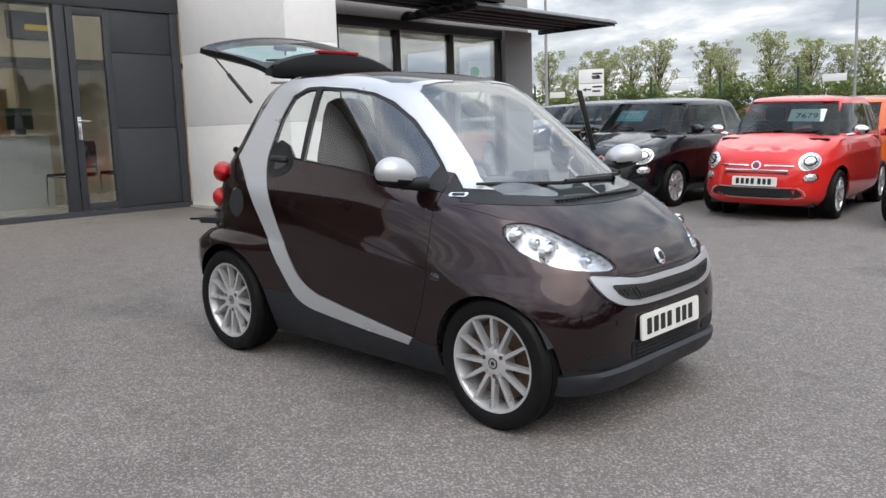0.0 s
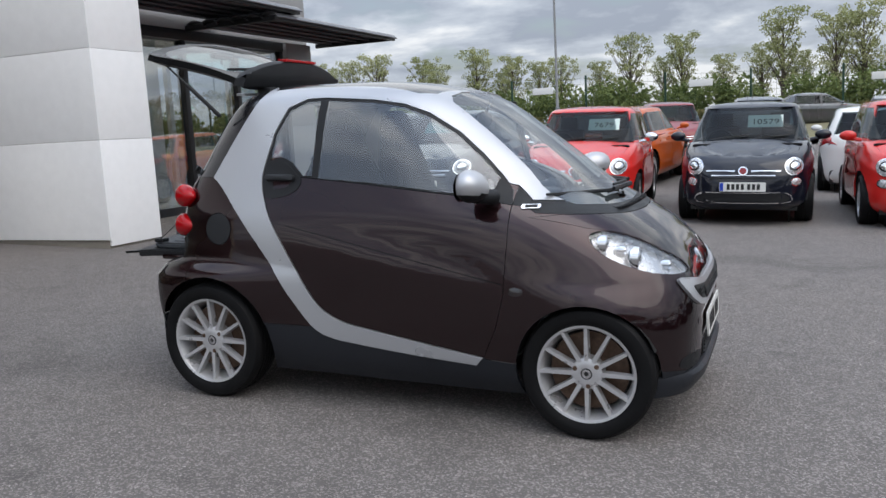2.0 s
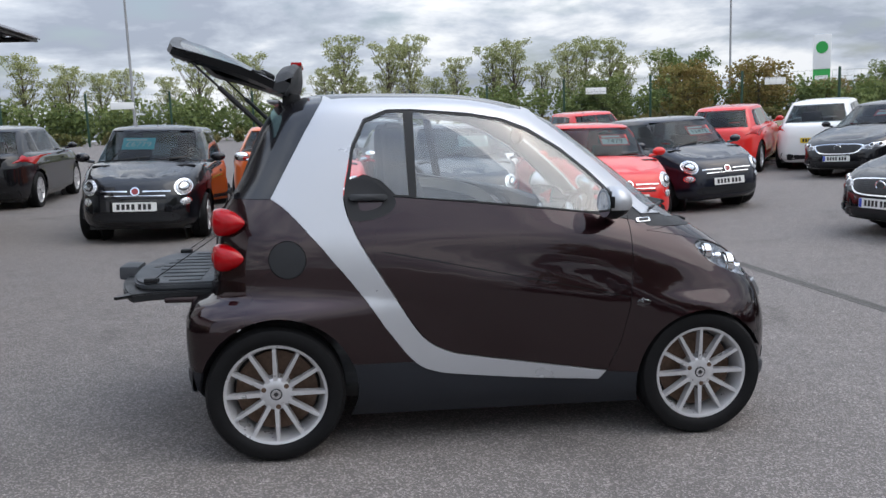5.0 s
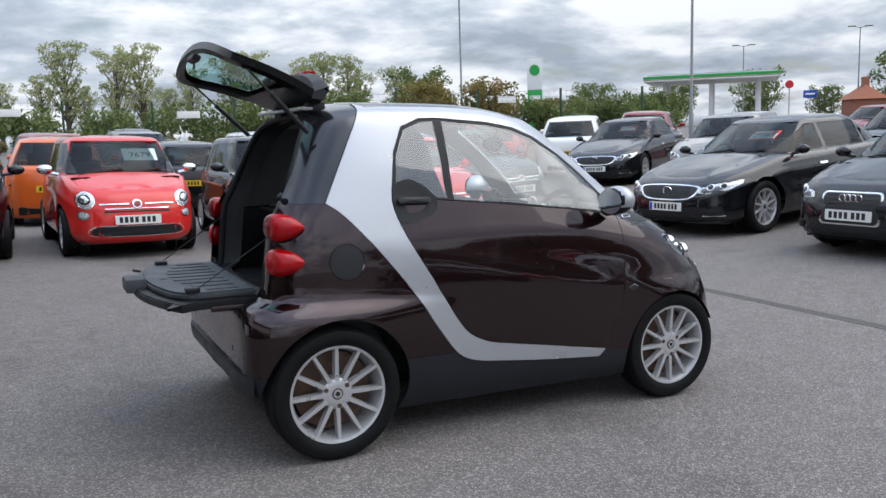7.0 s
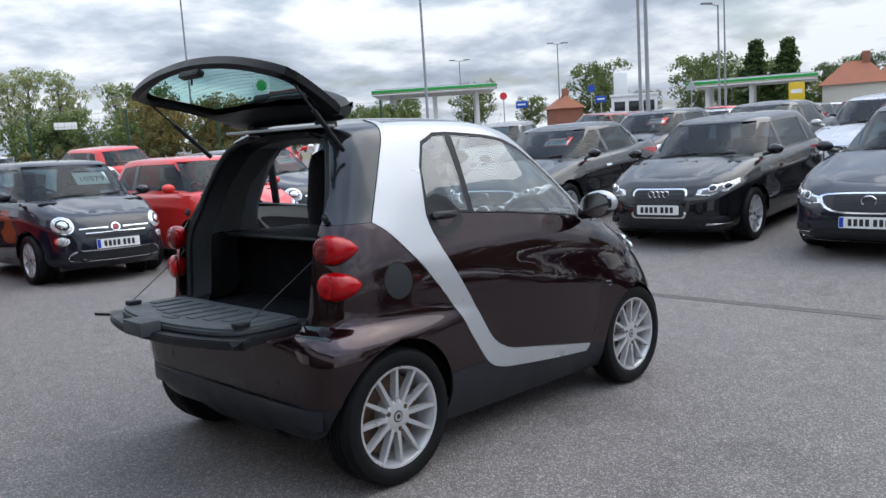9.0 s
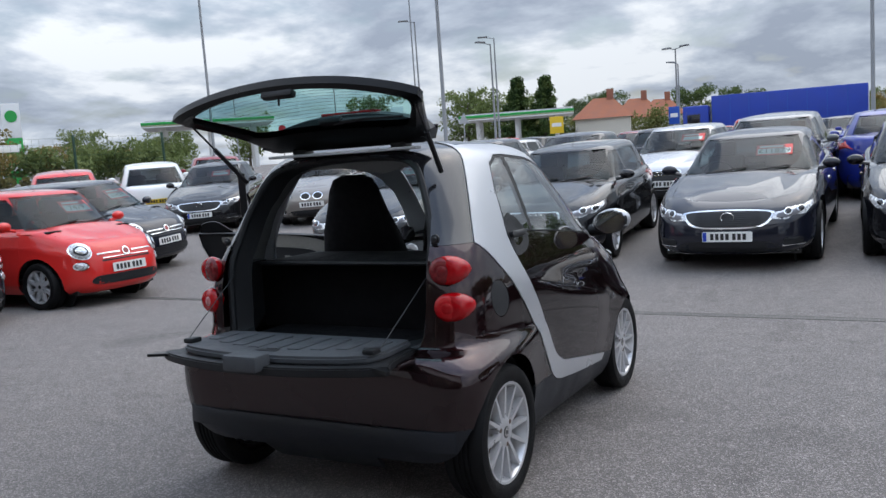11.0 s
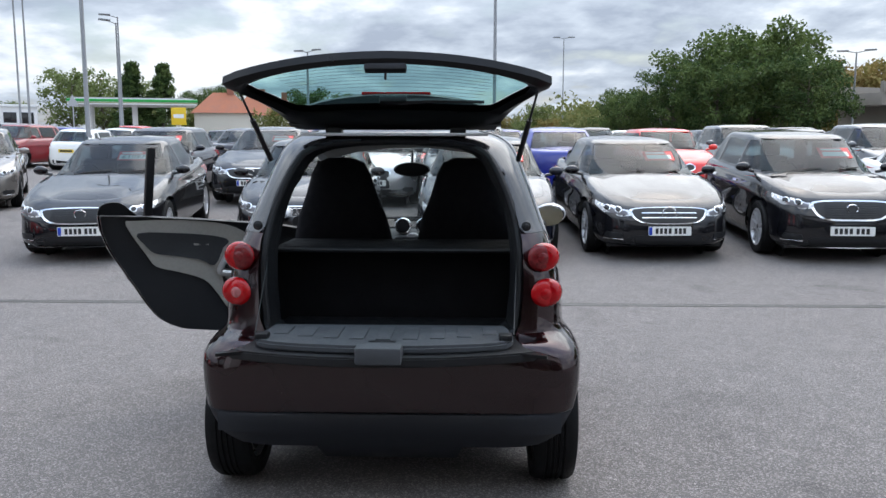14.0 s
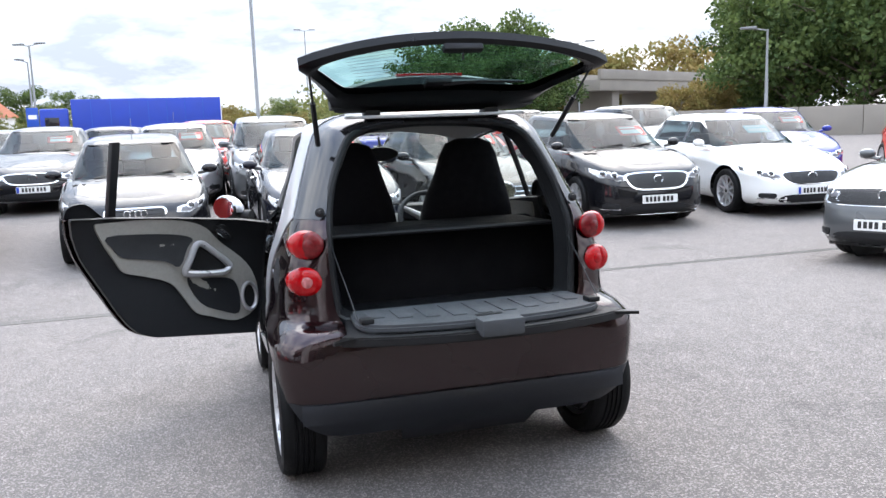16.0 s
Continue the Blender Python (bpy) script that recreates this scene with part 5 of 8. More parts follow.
def make_car(kind, paint_name, label, face=None, band=False, fit_in=None, lite=False):
    """One parked car with its nose at +x and its middle over the origin, standing on z = 0."""
    S = dict(SPECS[kind])
    if fit_in:
        S.update(fit_in)
    face = face or S["face"]
    L, W, H = S["L"], S["W"], S["H"]
    car = thing("car", label, "car", group="parked cars")
    top = S["top"]
    hw = W / 2
    N = 52 if lite else 84
    zb = 0.19
    bm = bmesh.new()
    rings = []
    xw = (L / 2 - S["fo"], L / 2 - S["fo"] - S["wb"])
    R = S["r"]
    # tucked sill, sculpted door, a shoulder below the glass and a rounded bonnet edge
    F = [(0, .90, .10), (.05, .945, .055), (.11, .975, .02), (.20, .990, .0), (.38, .994, .0), (.52, .984, .0), (.62, .980, .008), (.70, .988, .016), (.755, .992, .024), (.80, .975, .034),
         (.86, .962, .048), (.92, .944, .068), (.965, .922, .09), (1.0, .882, .125)]
    for f, bs, inx in F:
        pl = outline(L / 2 - inx, -L / 2 + inx * .8, hw * bs, S["nf"], S["nr"], N)
        rr = []
        for x, y in pl:
            z = zb + f * (spline(top, x) - zb)
            arch = sum(math.exp(-((x - w) / (R + .06)) ** 2) for w in xw) * math.exp(-((z - R - .24) / .17) ** 2)
            rr.append((x, y + math.copysign(.024 * arch * min(1, abs(y) / (.8 * hw)), y), z))
        rings.append(rr)
    base = outline(L / 2 - .125, -L / 2 + .1, hw * .882, S["nf"], S["nr"], N)
    for s, up in ((.93, .010), (.80, .024), (.76, .018), (.55, .036), (.25, .046)):
        rings.append([(x * (s * .25 + .75), y * s, spline(top, x * (s * .25 + .75)) + up) for x, y in base])
    skin(bm, rings)
    bmesh.ops.recalc_face_normals(bm, faces=bm.faces)
    tree_body = BVHTree.FromBMesh(bm)
    for x in xw:
        for sd in (-1, 1):
            poly = [p for p in ell(x, R, R + .055, R + .055, 26)]
            fs = cut(bm, poly, "y", lambda c, n, sd=sd: c.y * sd > .35 * hw and c.z < .9)
            bmesh.ops.delete(bm, geom=fs, context="FACES")
    # open the cabin
    belt = S["belt"]
    fs = cut(bm, [(S["wf"][0] - .10, -S["b0"] + .09), (S["wf"][0] - .10, S["b0"] - .09), (S["wr"][0] + .12, S["b0"] - .09), (S["wr"][0] + .12, -S["b0"] + .09)], "z", lambda c, n: n.z > .3 and c.z > .7)
    bmesh.ops.delete(bm, geom=fs, context="FACES")
    bonnet = None
    if not lite:
        xb, xe = S["wf"][0] - .03, L / 2 - (.24 if kind == "roundface" else .30)
        fs = cut(bm, [(xb, -hw * .80), (xb, hw * .80), (xe - .18, hw * .74), (xe - .02, hw * .52), (xe + .03, 0), (xe - .02, -hw * .52), (xe - .18, -hw * .74)], "z", lambda c, n: n.z > .3 and c.z > .6 and c.x > 0)
        if fs:
            bonnet = lift(bm, fs, .003, .016)
    doors = []
    for x0, x1 in ([] if lite else S["doors"]):
        for sd in (-1, 1):
            arch = xw[1]
            lo = [(x0 + .02, .30), (x1 - .02, .30), (x1, .45), (x1, 1.2), (x0, 1.2), (x0, .62)]
            if x0 < arch + R + .05:
                lo = [(max(x0 + .1, arch + R + .09), .30), (x1 - .02, .30), (x1, .45), (x1, 1.2), (x0, 1.2), (x0, .72)]
            fs = cut(bm, lo, "y", lambda c, n, sd=sd: c.y * sd > .55 * hw and abs(n.y) > .5)
            if fs:
                doors.append((lift(bm, fs, .003, .02), sd, x0, x1))
    body = part("body", bm, paint_name, car)
    if bonnet:
        part("bonnet", bonnet, paint_name, car)
    for db, sd, x0, x1 in doors:
        d = part("door", db, paint_name, car)
        hx = x0 + .12
        part("door_handle", patch(tree_body, rrect(hx, belt - .17, hx + .17, belt - .135, .012, 2), "y", sd, .014, .0), "chrome" if face in ("widegrille",) else paint_name, d)
    # cabin shell
    cb = bmesh.new()
    rings = []
    z0, z1 = belt - .05, H
    steps = [(0, 0), (.12, .0), (.35, 0), (.6, 0), (.8, .0), (.90, .004), (.955, .018), (.985, .05), (1.0, .10)]
    for f, sh in steps:
        z = z0 + f * (z1 - .03 - z0)
        g = f ** 1.12
        xf = S["wf"][0] + (S["wf"][1] - S["wf"][0]) * g - sh * 1.5
        xr = S["wr"][0] + (S["wr"][1] - S["wr"][0]) * f ** 1.5 + sh
        b = S["b0"] + (S["b1"] - S["b0"]) * f - sh
        pl = outline(xf, xr, b, 5.6, 4.6, N)
        rings.append([(x, y, z) for x, y in pl])
    xm = (S["wf"][1] + S["wr"][1]) / 2
    for s, up in ((.8, .014), (.5, .026), (.2, .03)):
        rings.append([(xm + (x - xm) * s, y * s, rings[8][0][2] + up) for x, y, _ in rings[8]])
    skin(cb, rings)
    bmesh.ops.recalc_face_normals(cb, faces=cb.faces)
    tree_cab = BVHTree.FromBMesh(cb)
    cab_parts = []
    zt = H - .115
    zl = belt + .035
    def xfront(z):
        f = (z - z0) / (z1 - .03 - z0)
        return S["wf"][0] + (S["wf"][1] - S["wf"][0]) * f ** 1.12
    for k, (a, b) in enumerate(S["wins"]):
        for sd in (-1, 1):
            last = k == len(S["wins"]) - 1
            first_w = k == 0
            if last:
                poly = [(a, zl), (b + .08, zl - .01), (min(b, xfront(zt - .12) - .15), zt - .11), (xfront(zt) - .16, zt), (a + .02, zt)]
            elif first_w:
                rr = S["wr"][0] + (S["wr"][1] - S["wr"][0]) * .8
                poly = [(max(a, rr) + .04, zl + .06), (a + .14, zl), (b, zl), (b + .02, zt), (max(a + .22, rr + .22), zt - .03)]
            else:
                poly = [(a, zl), (b, zl), (b, zt), (a + .02, zt)]
            fs = cut(cb, poly, "y", lambda c, n, sd=sd: c.y * sd > .3 and abs(n.y) > .35)
            if fs:
                bmesh.ops.delete(cb, geom=fs, context="FACES")
                cab_parts.append(("side_window", pane(tree_cab, poly, "y", sd), "car_glass"))
    wz = H - .085
    front = [(-S["b0"] + .085, belt + .005), (S["b0"] - .085, belt + .005), (S["b1"] - .05, wz), (-S["b1"] + .05, wz)]
    back = [(-S["b0"] + .16, belt + .03), (S["b0"] - .16, belt + .03), (S["b1"] - .08, H - .10), (-S["b1"] + .08, H - .10)]
    for nm, poly, sg in (("windscreen", front, 1), ("rear_window", back, -1)):
        fs = cut(cb, poly, "x", lambda c, n, sg=sg: n.x * sg > .28 and c.x * sg > 0)
        bmesh.ops.delete(cb, geom=fs, context="FACES")
        cab_parts.append((nm, pane(tree_cab, poly, "x", sg), "car_glass"))
    roof_mat = "black_paint" if face == "roundface" and S.get("dark_roof") else paint_name
    bmesh.ops.solidify(cb, geom=cb.faces[:], thickness=.03)
    cabin = part("cabin", cb, roof_mat, car)
    for (a0, b0_), (a1, b1_) in [] if lite else zip(S["wins"], S["wins"][1:]):
        for sd in (-1, 1):
            part("pillar_trim", patch(tree_cab, [(b0_ - .006, zl), (a1 + .006, zl), (a1 + .024, zt), (b0_ + .012, zt)], "y", sd, .003, .0), "satin", cabin)
    if not lite:
        part("scuttle", patch(tree_cab, rrect(-S["b0"] + .12, belt - .035, S["b0"] - .12, belt + .012, .01, 2), "x", 1, .004, .0), "plastic", cabin)
    for nm, b, mt in cab_parts:
        o = part(nm, b, mt, cabin)
        o.visible_shadow = False
    # interior
    bm = bmesh.new()
    box(bm, (S["wr"][0] + .15, -S["b0"] + .1, .30), (S["wf"][0] + .25, S["b0"] - .1, .36))
    box(bm, (S["wf"][0] - .25, -S["b0"] + .1, .5), (S["wf"][0] + .15, S["b0"] - .1, belt - .02), .04)
    box(bm, (S["wr"][0] + .1, -S["b0"] + .1, .36), (S["wr"][0] + .45, S["b0"] - .1, belt - .06), .03)
    part("interior", bm, "lining", car)
    for y in (() if lite else (-.36, .36)):
        bm = bmesh.new()
        sx = S["wf"][0] - .95
        box(bm, (sx - .1, y - .23, .40), (sx + .45, y + .23, .58), .05)
        box(bm, (sx - .18, y - .23, .5), (sx + .0, y + .23, belt + .18), .06, Matrix.Translation((0, 0, 0)))
        box(bm, (sx - .17, y - .13, belt + .18), (sx - .05, y + .13, belt + .36), .04)
        part("seat", bm, "seat", car)
    bm = bmesh.new()
    ring = [(S["wf"][0] - .40 - .07 * math.sin(a), -.36 + .18 * math.cos(a), belt - .02 + .16 * math.sin(a)) for a in (2 * math.pi * k / 20 for k in range(21))]
    tube(bm, ring, .016, 6, cap=False)
    bm.free() if lite else part("steering_wheel", bm, "plastic", car)
    # underside and arches
    bm = bmesh.new()
    box(bm, (-L / 2 + .25, -hw + .20, .17), (L / 2 - .25, hw - .20, .30))
    for x in xw:
        for sd in (-1, 1):
            prism(bm, ell(x, R, R + .07, R + .07, 20), "y", sd * (hw - .30), sd * (hw - .28))
            rg = [[(px, y, pz) for px, pz in ell(x, R, R + .06, R + .06, 24)] for y in (sd * (hw - .30), sd * (hw - .09))]
            A = [[bm.verts.new(p) for p in r] for r in rg]
            for k in range(24):
                if A[0][k].co.z > .25:
                    bm.faces.new((A[0][k], A[0][(k + 1) % 24], A[1][(k + 1) % 24], A[1][k]))
    part("underbody", bm, "ink", car)
    wref = None
    for x in xw:
        for sd in (-1, 1):
            m = Matrix.Translation((x, sd * (hw - .125), R)) @ (pose(0, 0, 0, 0, 0, 180) if sd > 0 else Matrix())
            if wref is None:
                wref = wheel_part(car, R, .205, 10 if kind != "roundface" else 8, m, lite=lite)
            else:
                w2 = again(wref, car, m)
                for ch in wref.children:
                    c2 = again(ch, w2, ch.matrix_basis.copy())
                    for g in ch.children:
                        again(g, c2, g.matrix_basis.copy())
    # faces
    P = lambda poly, sign, by=.004, edge=.012, dome=0.0: patch(tree_body, poly, "x", sign, by, edge, dome)
    xn = L / 2
    pz = S["plate_z"]
    def nose(y, z, sg=1):
        h = tree_body.ray_cast(Vector((6 * sg, y, z)), Vector((-sg, 0, 0)))
        return h[0].x
    if face == "roundface":
        for s in (-1, 1):
            hl = part("headlamp", P(ell(.555 * s, .70, .100, .100), 1, .008, .02), "chrome", car)
            part("lens", P(ell(.555 * s, .70, .088, .088), 1, .014, .0, .020), "reflector", hl)
            part("lamp_ring", P(ell(.555 * s, .70, .058, .058), 1, .030, .0, .006), "satin", hl)
            part("lamp_core", P(ell(.555 * s, .70, .042, .042), 1, .038, .0, .008), "chrome", hl)
            fl = part("fog_lamp", P(ell(.585 * s, .525, .062, .052), 1, .008, .01), "chrome", car)
            part("lens", P(ell(.585 * s, .525, .05, .042), 1, .012, .0, .01), "reflector", fl)
            part("chrome_strip", P(rrect(.09 * s if s > 0 else -.42, .642, .42 if s > 0 else -.09, .660, .008, 2), 1, .012), "chrome", car)
        part("badge", P(ell(0, .65, .055, .05), 1, .016), "chrome", car)
        part("badge_core", P(ell(0, .65, .04, .036), 1, .02), "dark_red_paint", car)
        part("chrome_strip", P(rrect(-.36, .592, .36, .606, .006, 2), 1, .010), "chrome", car)
        part("bonnet_slot", P(rrect(-.37, .556, .37, .578, .010, 2), 1, .006), "plastic", car)
        part("grille_trim", P(curve2([(-.53, .288), (-.2, .272), (.2, .272), (.53, .288), (.49, .398), (.2, .404), (-.2, .404), (-.49, .398)], 3, True), 1, .003), "chrome" if S.get("chrome_mirror") or band else paint_name, car)
        part("lower_grille", P(curve2([(-.50, .30), (-.2, .285), (.2, .285), (.50, .30), (.46, .385), (.2, .392), (-.2, .392), (-.46, .385)], 3, True), 1, .008), "plastic", car)
    elif face in ("widegrille", "bargrille", "tallgrille", "twingrille", "duster"):
        tz = spline(top, xn - .25)
        lampz = tz - .08
        for s in (-1, 1):
            poly = [(s * .42, lampz - .075), (s * .58, lampz - .090), (s * (hw - .13), lampz - .045), (s * (hw - .065), lampz + .03), (s * (hw - .075), lampz + .085), (s * .66, lampz + .045), (s * .44, lampz - .015)]
            inner = lambda k, dy, dz: [(s * .62 + (p[0] - s * .62) * k + s * dy, lampz - .01 + (p[1] - lampz + .01) * k + dz) for p in poly]
            hl = part("headlamp", P(poly, 1, .003, .02), "satin", car)
            part("reflector", P(inner(.90, .0, .0), 1, .007, .0, .002), "reflector", hl)
            part("lamp_mask", P(inner(.56, -.015, -.012), 1, .012, .0, .002), "louvre", hl)
            for cy, cr in () if lite else ((.60, .040), (.71, .034)):
                part("projector", P(ell(s * cy, lampz - .008 + .18 * (cy - .60), cr, cr * .92), 1, .018, 0, .010), "chrome", hl)
                part("projector_glass", P(ell(s * cy, lampz - .008 + .18 * (cy - .60), cr * .74, cr * .68), 1, .026, 0, .008), "satin", hl)
            if lite:
                continue
            part("fog_lamp", P(rrect(min(s * .56, s * .74), .30, max(s * .56, s * .74), .37, .03), 1, .012), "plastic", car)
            part("fog_trim", P(rrect(min(s * .55, s * .75), .285, max(s * .55, s * .75), .30, .005, 2), 1, .016), "chrome", car)
        gz0 = .36 if face == "tallgrille" else .50 if kind != "suv" else .56
        gt = lampz + .015
        if face == "twingrille":
            for s in (-1, 1):
                g = part("grille", P(ell(s * .13, lampz - .06, .11, .075, 24), 1, .006), "chrome", car)
                part("grille_mesh", P(ell(s * .13, lampz - .06, .09, .058, 24), 1, .011), "ink", g)
        else:
            w0, w1 = (.44, .35) if face != "tallgrille" else (.40, .28)
            if face == "duster":
                w0 = w1 = .62; gz0 = .62
            outer = curve2([(-w1, gz0), (0, gz0 - .02), (w1, gz0), (w0 + .03, (gz0 + gt) / 2 + .03), (w0 - .02, gt), (0, gt + .015), (-w0 + .02, gt), (-w0 - .03, (gz0 + gt) / 2 + .03)], 3, True) if face != "tallgrille" else \
                rrect(-.34, gz0, .34, gt - .01, .05)
            cc = (gz0 + gt) / 2
            g = part("grille", P(outer, 1, .006, .02), "chrome", car)
            inn = [(p[0] * .93, cc + (p[1] - cc) * (.85 if face == "widegrille" else .91)) for p in outer]
            part("grille_mesh", P(inn, 1, .010, .0), "ink", g)
            nb = 0 if lite else 7 if face != "bargrille" else 2
            for k in range(nb):
                z = gz0 + (gt - gz0) * (k + 1) / (nb + 1)
                part("grille_bar", P(rrect(-w1 * .95, z - .006, w1 * .95, z + .006, .004, 2), 1, .013, .0), "trim" if face != "bargrille" else "chrome", g)
            if lite:
                pass
            elif face == "tallgrille":
                for k in range(4):
                    bd = bmesh.new()
                    yy = -.09 + .06 * k
                    tube(bd, [(nose(yy, gt - .07) + .022, yy + .036 * math.cos(a), gt - .07 + .036 * math.sin(a)) for a in (2 * math.pi * q / 20 for q in range(21))], .006, 6, cap=False)
                    part("badge_ring", bd, "chrome", g)
            else:
                bd = bmesh.new()
                rr = .085 if face == "bargrille" else .05
                zc = cc + .02
                tube(bd, [(nose(0, zc) + .022, rr * (1.35 if face == "widegrille" else 1) * math.cos(a), zc + rr * math.sin(a)) for a in (2 * math.pi * q / 24 for q in range(25))], .008, 6, cap=False)
                part("badge_ring", bd, "chrome", g)
        if not lite:
            part("lip", P(rrect(-.70, .205, .70, .222, .006, 2), 1, .012), "chrome" if face == "widegrille" else "plastic", car)
        part("lower_grille", P(curve2([(-.50, .24), (0, .225), (.50, .24), (.44, .335), (0, .345), (-.44, .335)], 3, True), 1, .004), "plastic", car)
    x = nose(0, pz)
    plate(car, Matrix.Translation((x + .012, 0, pz)) @ pose(0, 0, 0, 0, -4, 0), band=band, lite=lite)
    # tail
    tl = belt - .12
    for s in (-1, 1):
        poly = [(s * (hw - .30), tl - .02), (s * (hw - .05), tl - .06), (s * (hw - .035), tl + .10), (s * (hw - .18), tl + .12)]
        part("tail_lamp", P(poly, -1, .008, .02, .012), "lamp_red", car)
    xr = nose(0, .68 if kind != "roundface" else .60, -1)
    plate(car, Matrix.Translation((xr - .012, 0, .68 if kind != "roundface" else .60)) @ pose(0, 0, 0, 0, 0, 180), yellow=True, lite=lite)
    part("rear_bumper", P(rrect(-hw + .2, .22, hw - .2, .40, .05), -1, .006), "plastic", car)
    # mirrors, wipers
    for s in (-1, 1):
        bm = bmesh.new()
        mx, mz = S["wf"][0] - .32, belt + .07
        my = s * (S["b0"] + .13)
        bmesh.ops.create_uvsphere(bm, u_segments=14, v_segments=9, radius=1.0, matrix=Matrix.Translation((mx, my, mz)) @ Matrix.Diagonal((.058, .098, .062, 1)))
        tube(bm, [(mx, s * (S["b0"] - .02), mz - .06), (mx, my, mz - .03)], .022, 6)
        part("door_mirror", bm, "chrome" if S.get("chrome_mirror") else paint_name, car)
    if lite:
        return car, tree_cab
    bm = bmesh.new()
    for y0, y1 in ((-.45, .02), (.05, .5)):
        ps = []
        for u in (0, .5, 1):
            y = y0 + (y1 - y0) * u
            h = tree_cab.ray_cast(Vector((5, y, belt + .02 + .05 * u)), Vector((-1, 0, 0)))
            ps.append(h[0] + Vector((.015, 0, .01)))
        tube(bm, ps, .009, 5)
    part("wiper", bm, "plastic", car)
    if face == "roundface" or kind == "hatch":
        bm = bmesh.new(); tube(bm, [(S["wf"][1] - .25, 0, H - .02), (S["wf"][1] - .62, 0, H + .22)], .004, 5)
        part("aerial", bm, "plastic", car)
    return car, tree_cab


def recolour(car, old, mat):
    for o in car.children_recursive:
        if o.type == "MESH" and o.data.materials and o.data.materials[0] == M[old]:
            o.material_slots[0].link = "OBJECT"
            o.material_slots[0].material = M[mat]


PROTO = {}


def park(key, x, y, heading, colour, label, kind=None, face=None, band=False, card=None, nose=True, lite=False, **extra):
    """Stand a car with the middle of its nose (or tail) over x, y."""
    S = dict(SPECS[kind]); S.update(extra)
    d = S["L"] / 2
    h = radians(heading)
    cx, cy = (x - d * math.cos(h), y - d * math.sin(h)) if nose else (x + d * math.cos(h), y + d * math.sin(h))
    m = on_ground(cx, cy, heading)
    if key not in PROTO:
        c, tree = make_car(kind, "black_paint", label, face, band, extra, lite)
        PROTO[key] = (c, tree, [False])
    c, tree, used = PROTO[key]
    if used[0]:
        c = copy_thing(c, m)
    else:
        used[0] = True
        c.matrix_basis = m
        bpy.context.view_layer.update()
    recolour(c, "black_paint", colour) if colour != "black_paint" else recolour(c, "black_paint", "black_paint")
    c["label"] = label
    if card:
        text, mat, side = card
        st = thing("price_card", f"{'red' if 'red' in mat else 'turquoise' if 'cyan' in mat else 'white'} price card inside a windscreen", "price card", group="price cards")
        z = S["belt"] + .26
        h0 = tree.ray_cast(Vector((5, side, z)), Vector((-1, 0, 0)))
        n = h0[1] if h0[1].x > 0 else -h0[1]
        o = h0[0] - n * 0.012
        zz = n; yy = Vector((0, 0, 1)) - n * n.z; yy.normalize(); xx = yy.cross(zz)
        st.matrix_basis = m @ Matrix.Translation(o) @ Matrix((xx, yy, zz)).transposed().to_4x4()
        part("card", boxbm((-.21, -.115, -.004), (.21, .115, .0), 0), mat, st)
        if "red" in mat or "cyan" in mat:
            part("strip", boxbm((-.17, .055, .0), (.1, .09, .002)), "sticker_white", st)
        if text:
            if "red" in mat:
                part("number_field", boxbm((-.19, -.09, .0), (.19, .03, .0015)), "sticker_white", st)
                lettering(text, .125, "ink", st, Matrix.Translation((0, -.03, .003)), "price")
            else:
                lettering(text, .135, "sticker_white" if "cyan" in mat else "ink", st, Matrix.Translation((0, -.02, .003)), "price")
        else:
            part("number_field", boxbm((-.17, -.08, .0), (.17, .02, .0015)), "sticker_white", st)
    return c

# ---- the rows ----
# row of small cars opposite the showroom, noses towards the forecourt
park("roundface_b", -2.13, 6.45, -90, "black_paint", "black small three-door hatchback with round headlamps, price card in windscreen", "roundface", card=("£6779", "sticker_cyan", -.15))
park("roundface_r", 0.03, 6.42, -86, "red_paint", "bright red small hatchback with black roof and chrome strips", "roundface", card=("7679", "sticker_white", .25), dark_roof=True, chrome_mirror=True)
park("roundface_e", 2.08, 6.45, -90, "navy_paint", "glossy blue-black small hatchback with blue-banded plate", "roundface", band=True, card=("10579", "sticker_white", .2))
park("roundface_b", 4.17, 6.30, -88, "red_paint", "bright red small hatchback with red mirrors", "roundface", card=("7479", "sticker_red", .2))
park("roundface_b", 6.35, 7.85, -82, "navy_paint", "dark navy small hatchback with round headlamps", "roundface", card=("11471", "sticker_red", .2))
# row across the drain, noses towards the forecourt
park("sedan_i", 6.33, 4.35, 188, "black_paint", "black executive saloon with chrome mesh grille", "sedan", "widegrille", True, card=("£1097", "sticker_red", .25))
park("hatch_a", 6.42, 1.72, 183, "black_paint", "black compact hatchback with deep single-frame grille", "hatch", "tallgrille")
park("sedan_i", 6.27, -0.60, 180, "navy_paint", "blue-black executive saloon with chrome mesh grille", "sedan", "widegrille", card=("£11879", "sticker_red", .3))
park("sedan_m", 6.55, -2.80, 182, "black_paint", "black four-door coupe with round star-ring badge grille", "sedan", "bargrille", True, card=("", "sticker_red", .3))
park("suv_i", 6.45, -4.95, 178, "black_paint", "black compact crossover with chrome grille surround", "suv", "widegrille", card=("", "sticker_red", .3))
park("sedan_i", 6.45, -7.45, 176, "white_paint", "white executive saloon with dark mesh grille", "sedan", "widegrille", card=("", "sticker_cyan", .2))
park("suv_d", 3.05, -5.35, 105, "grey_paint", "dark grey off-road estate with silver skid plate", "suv", "duster")

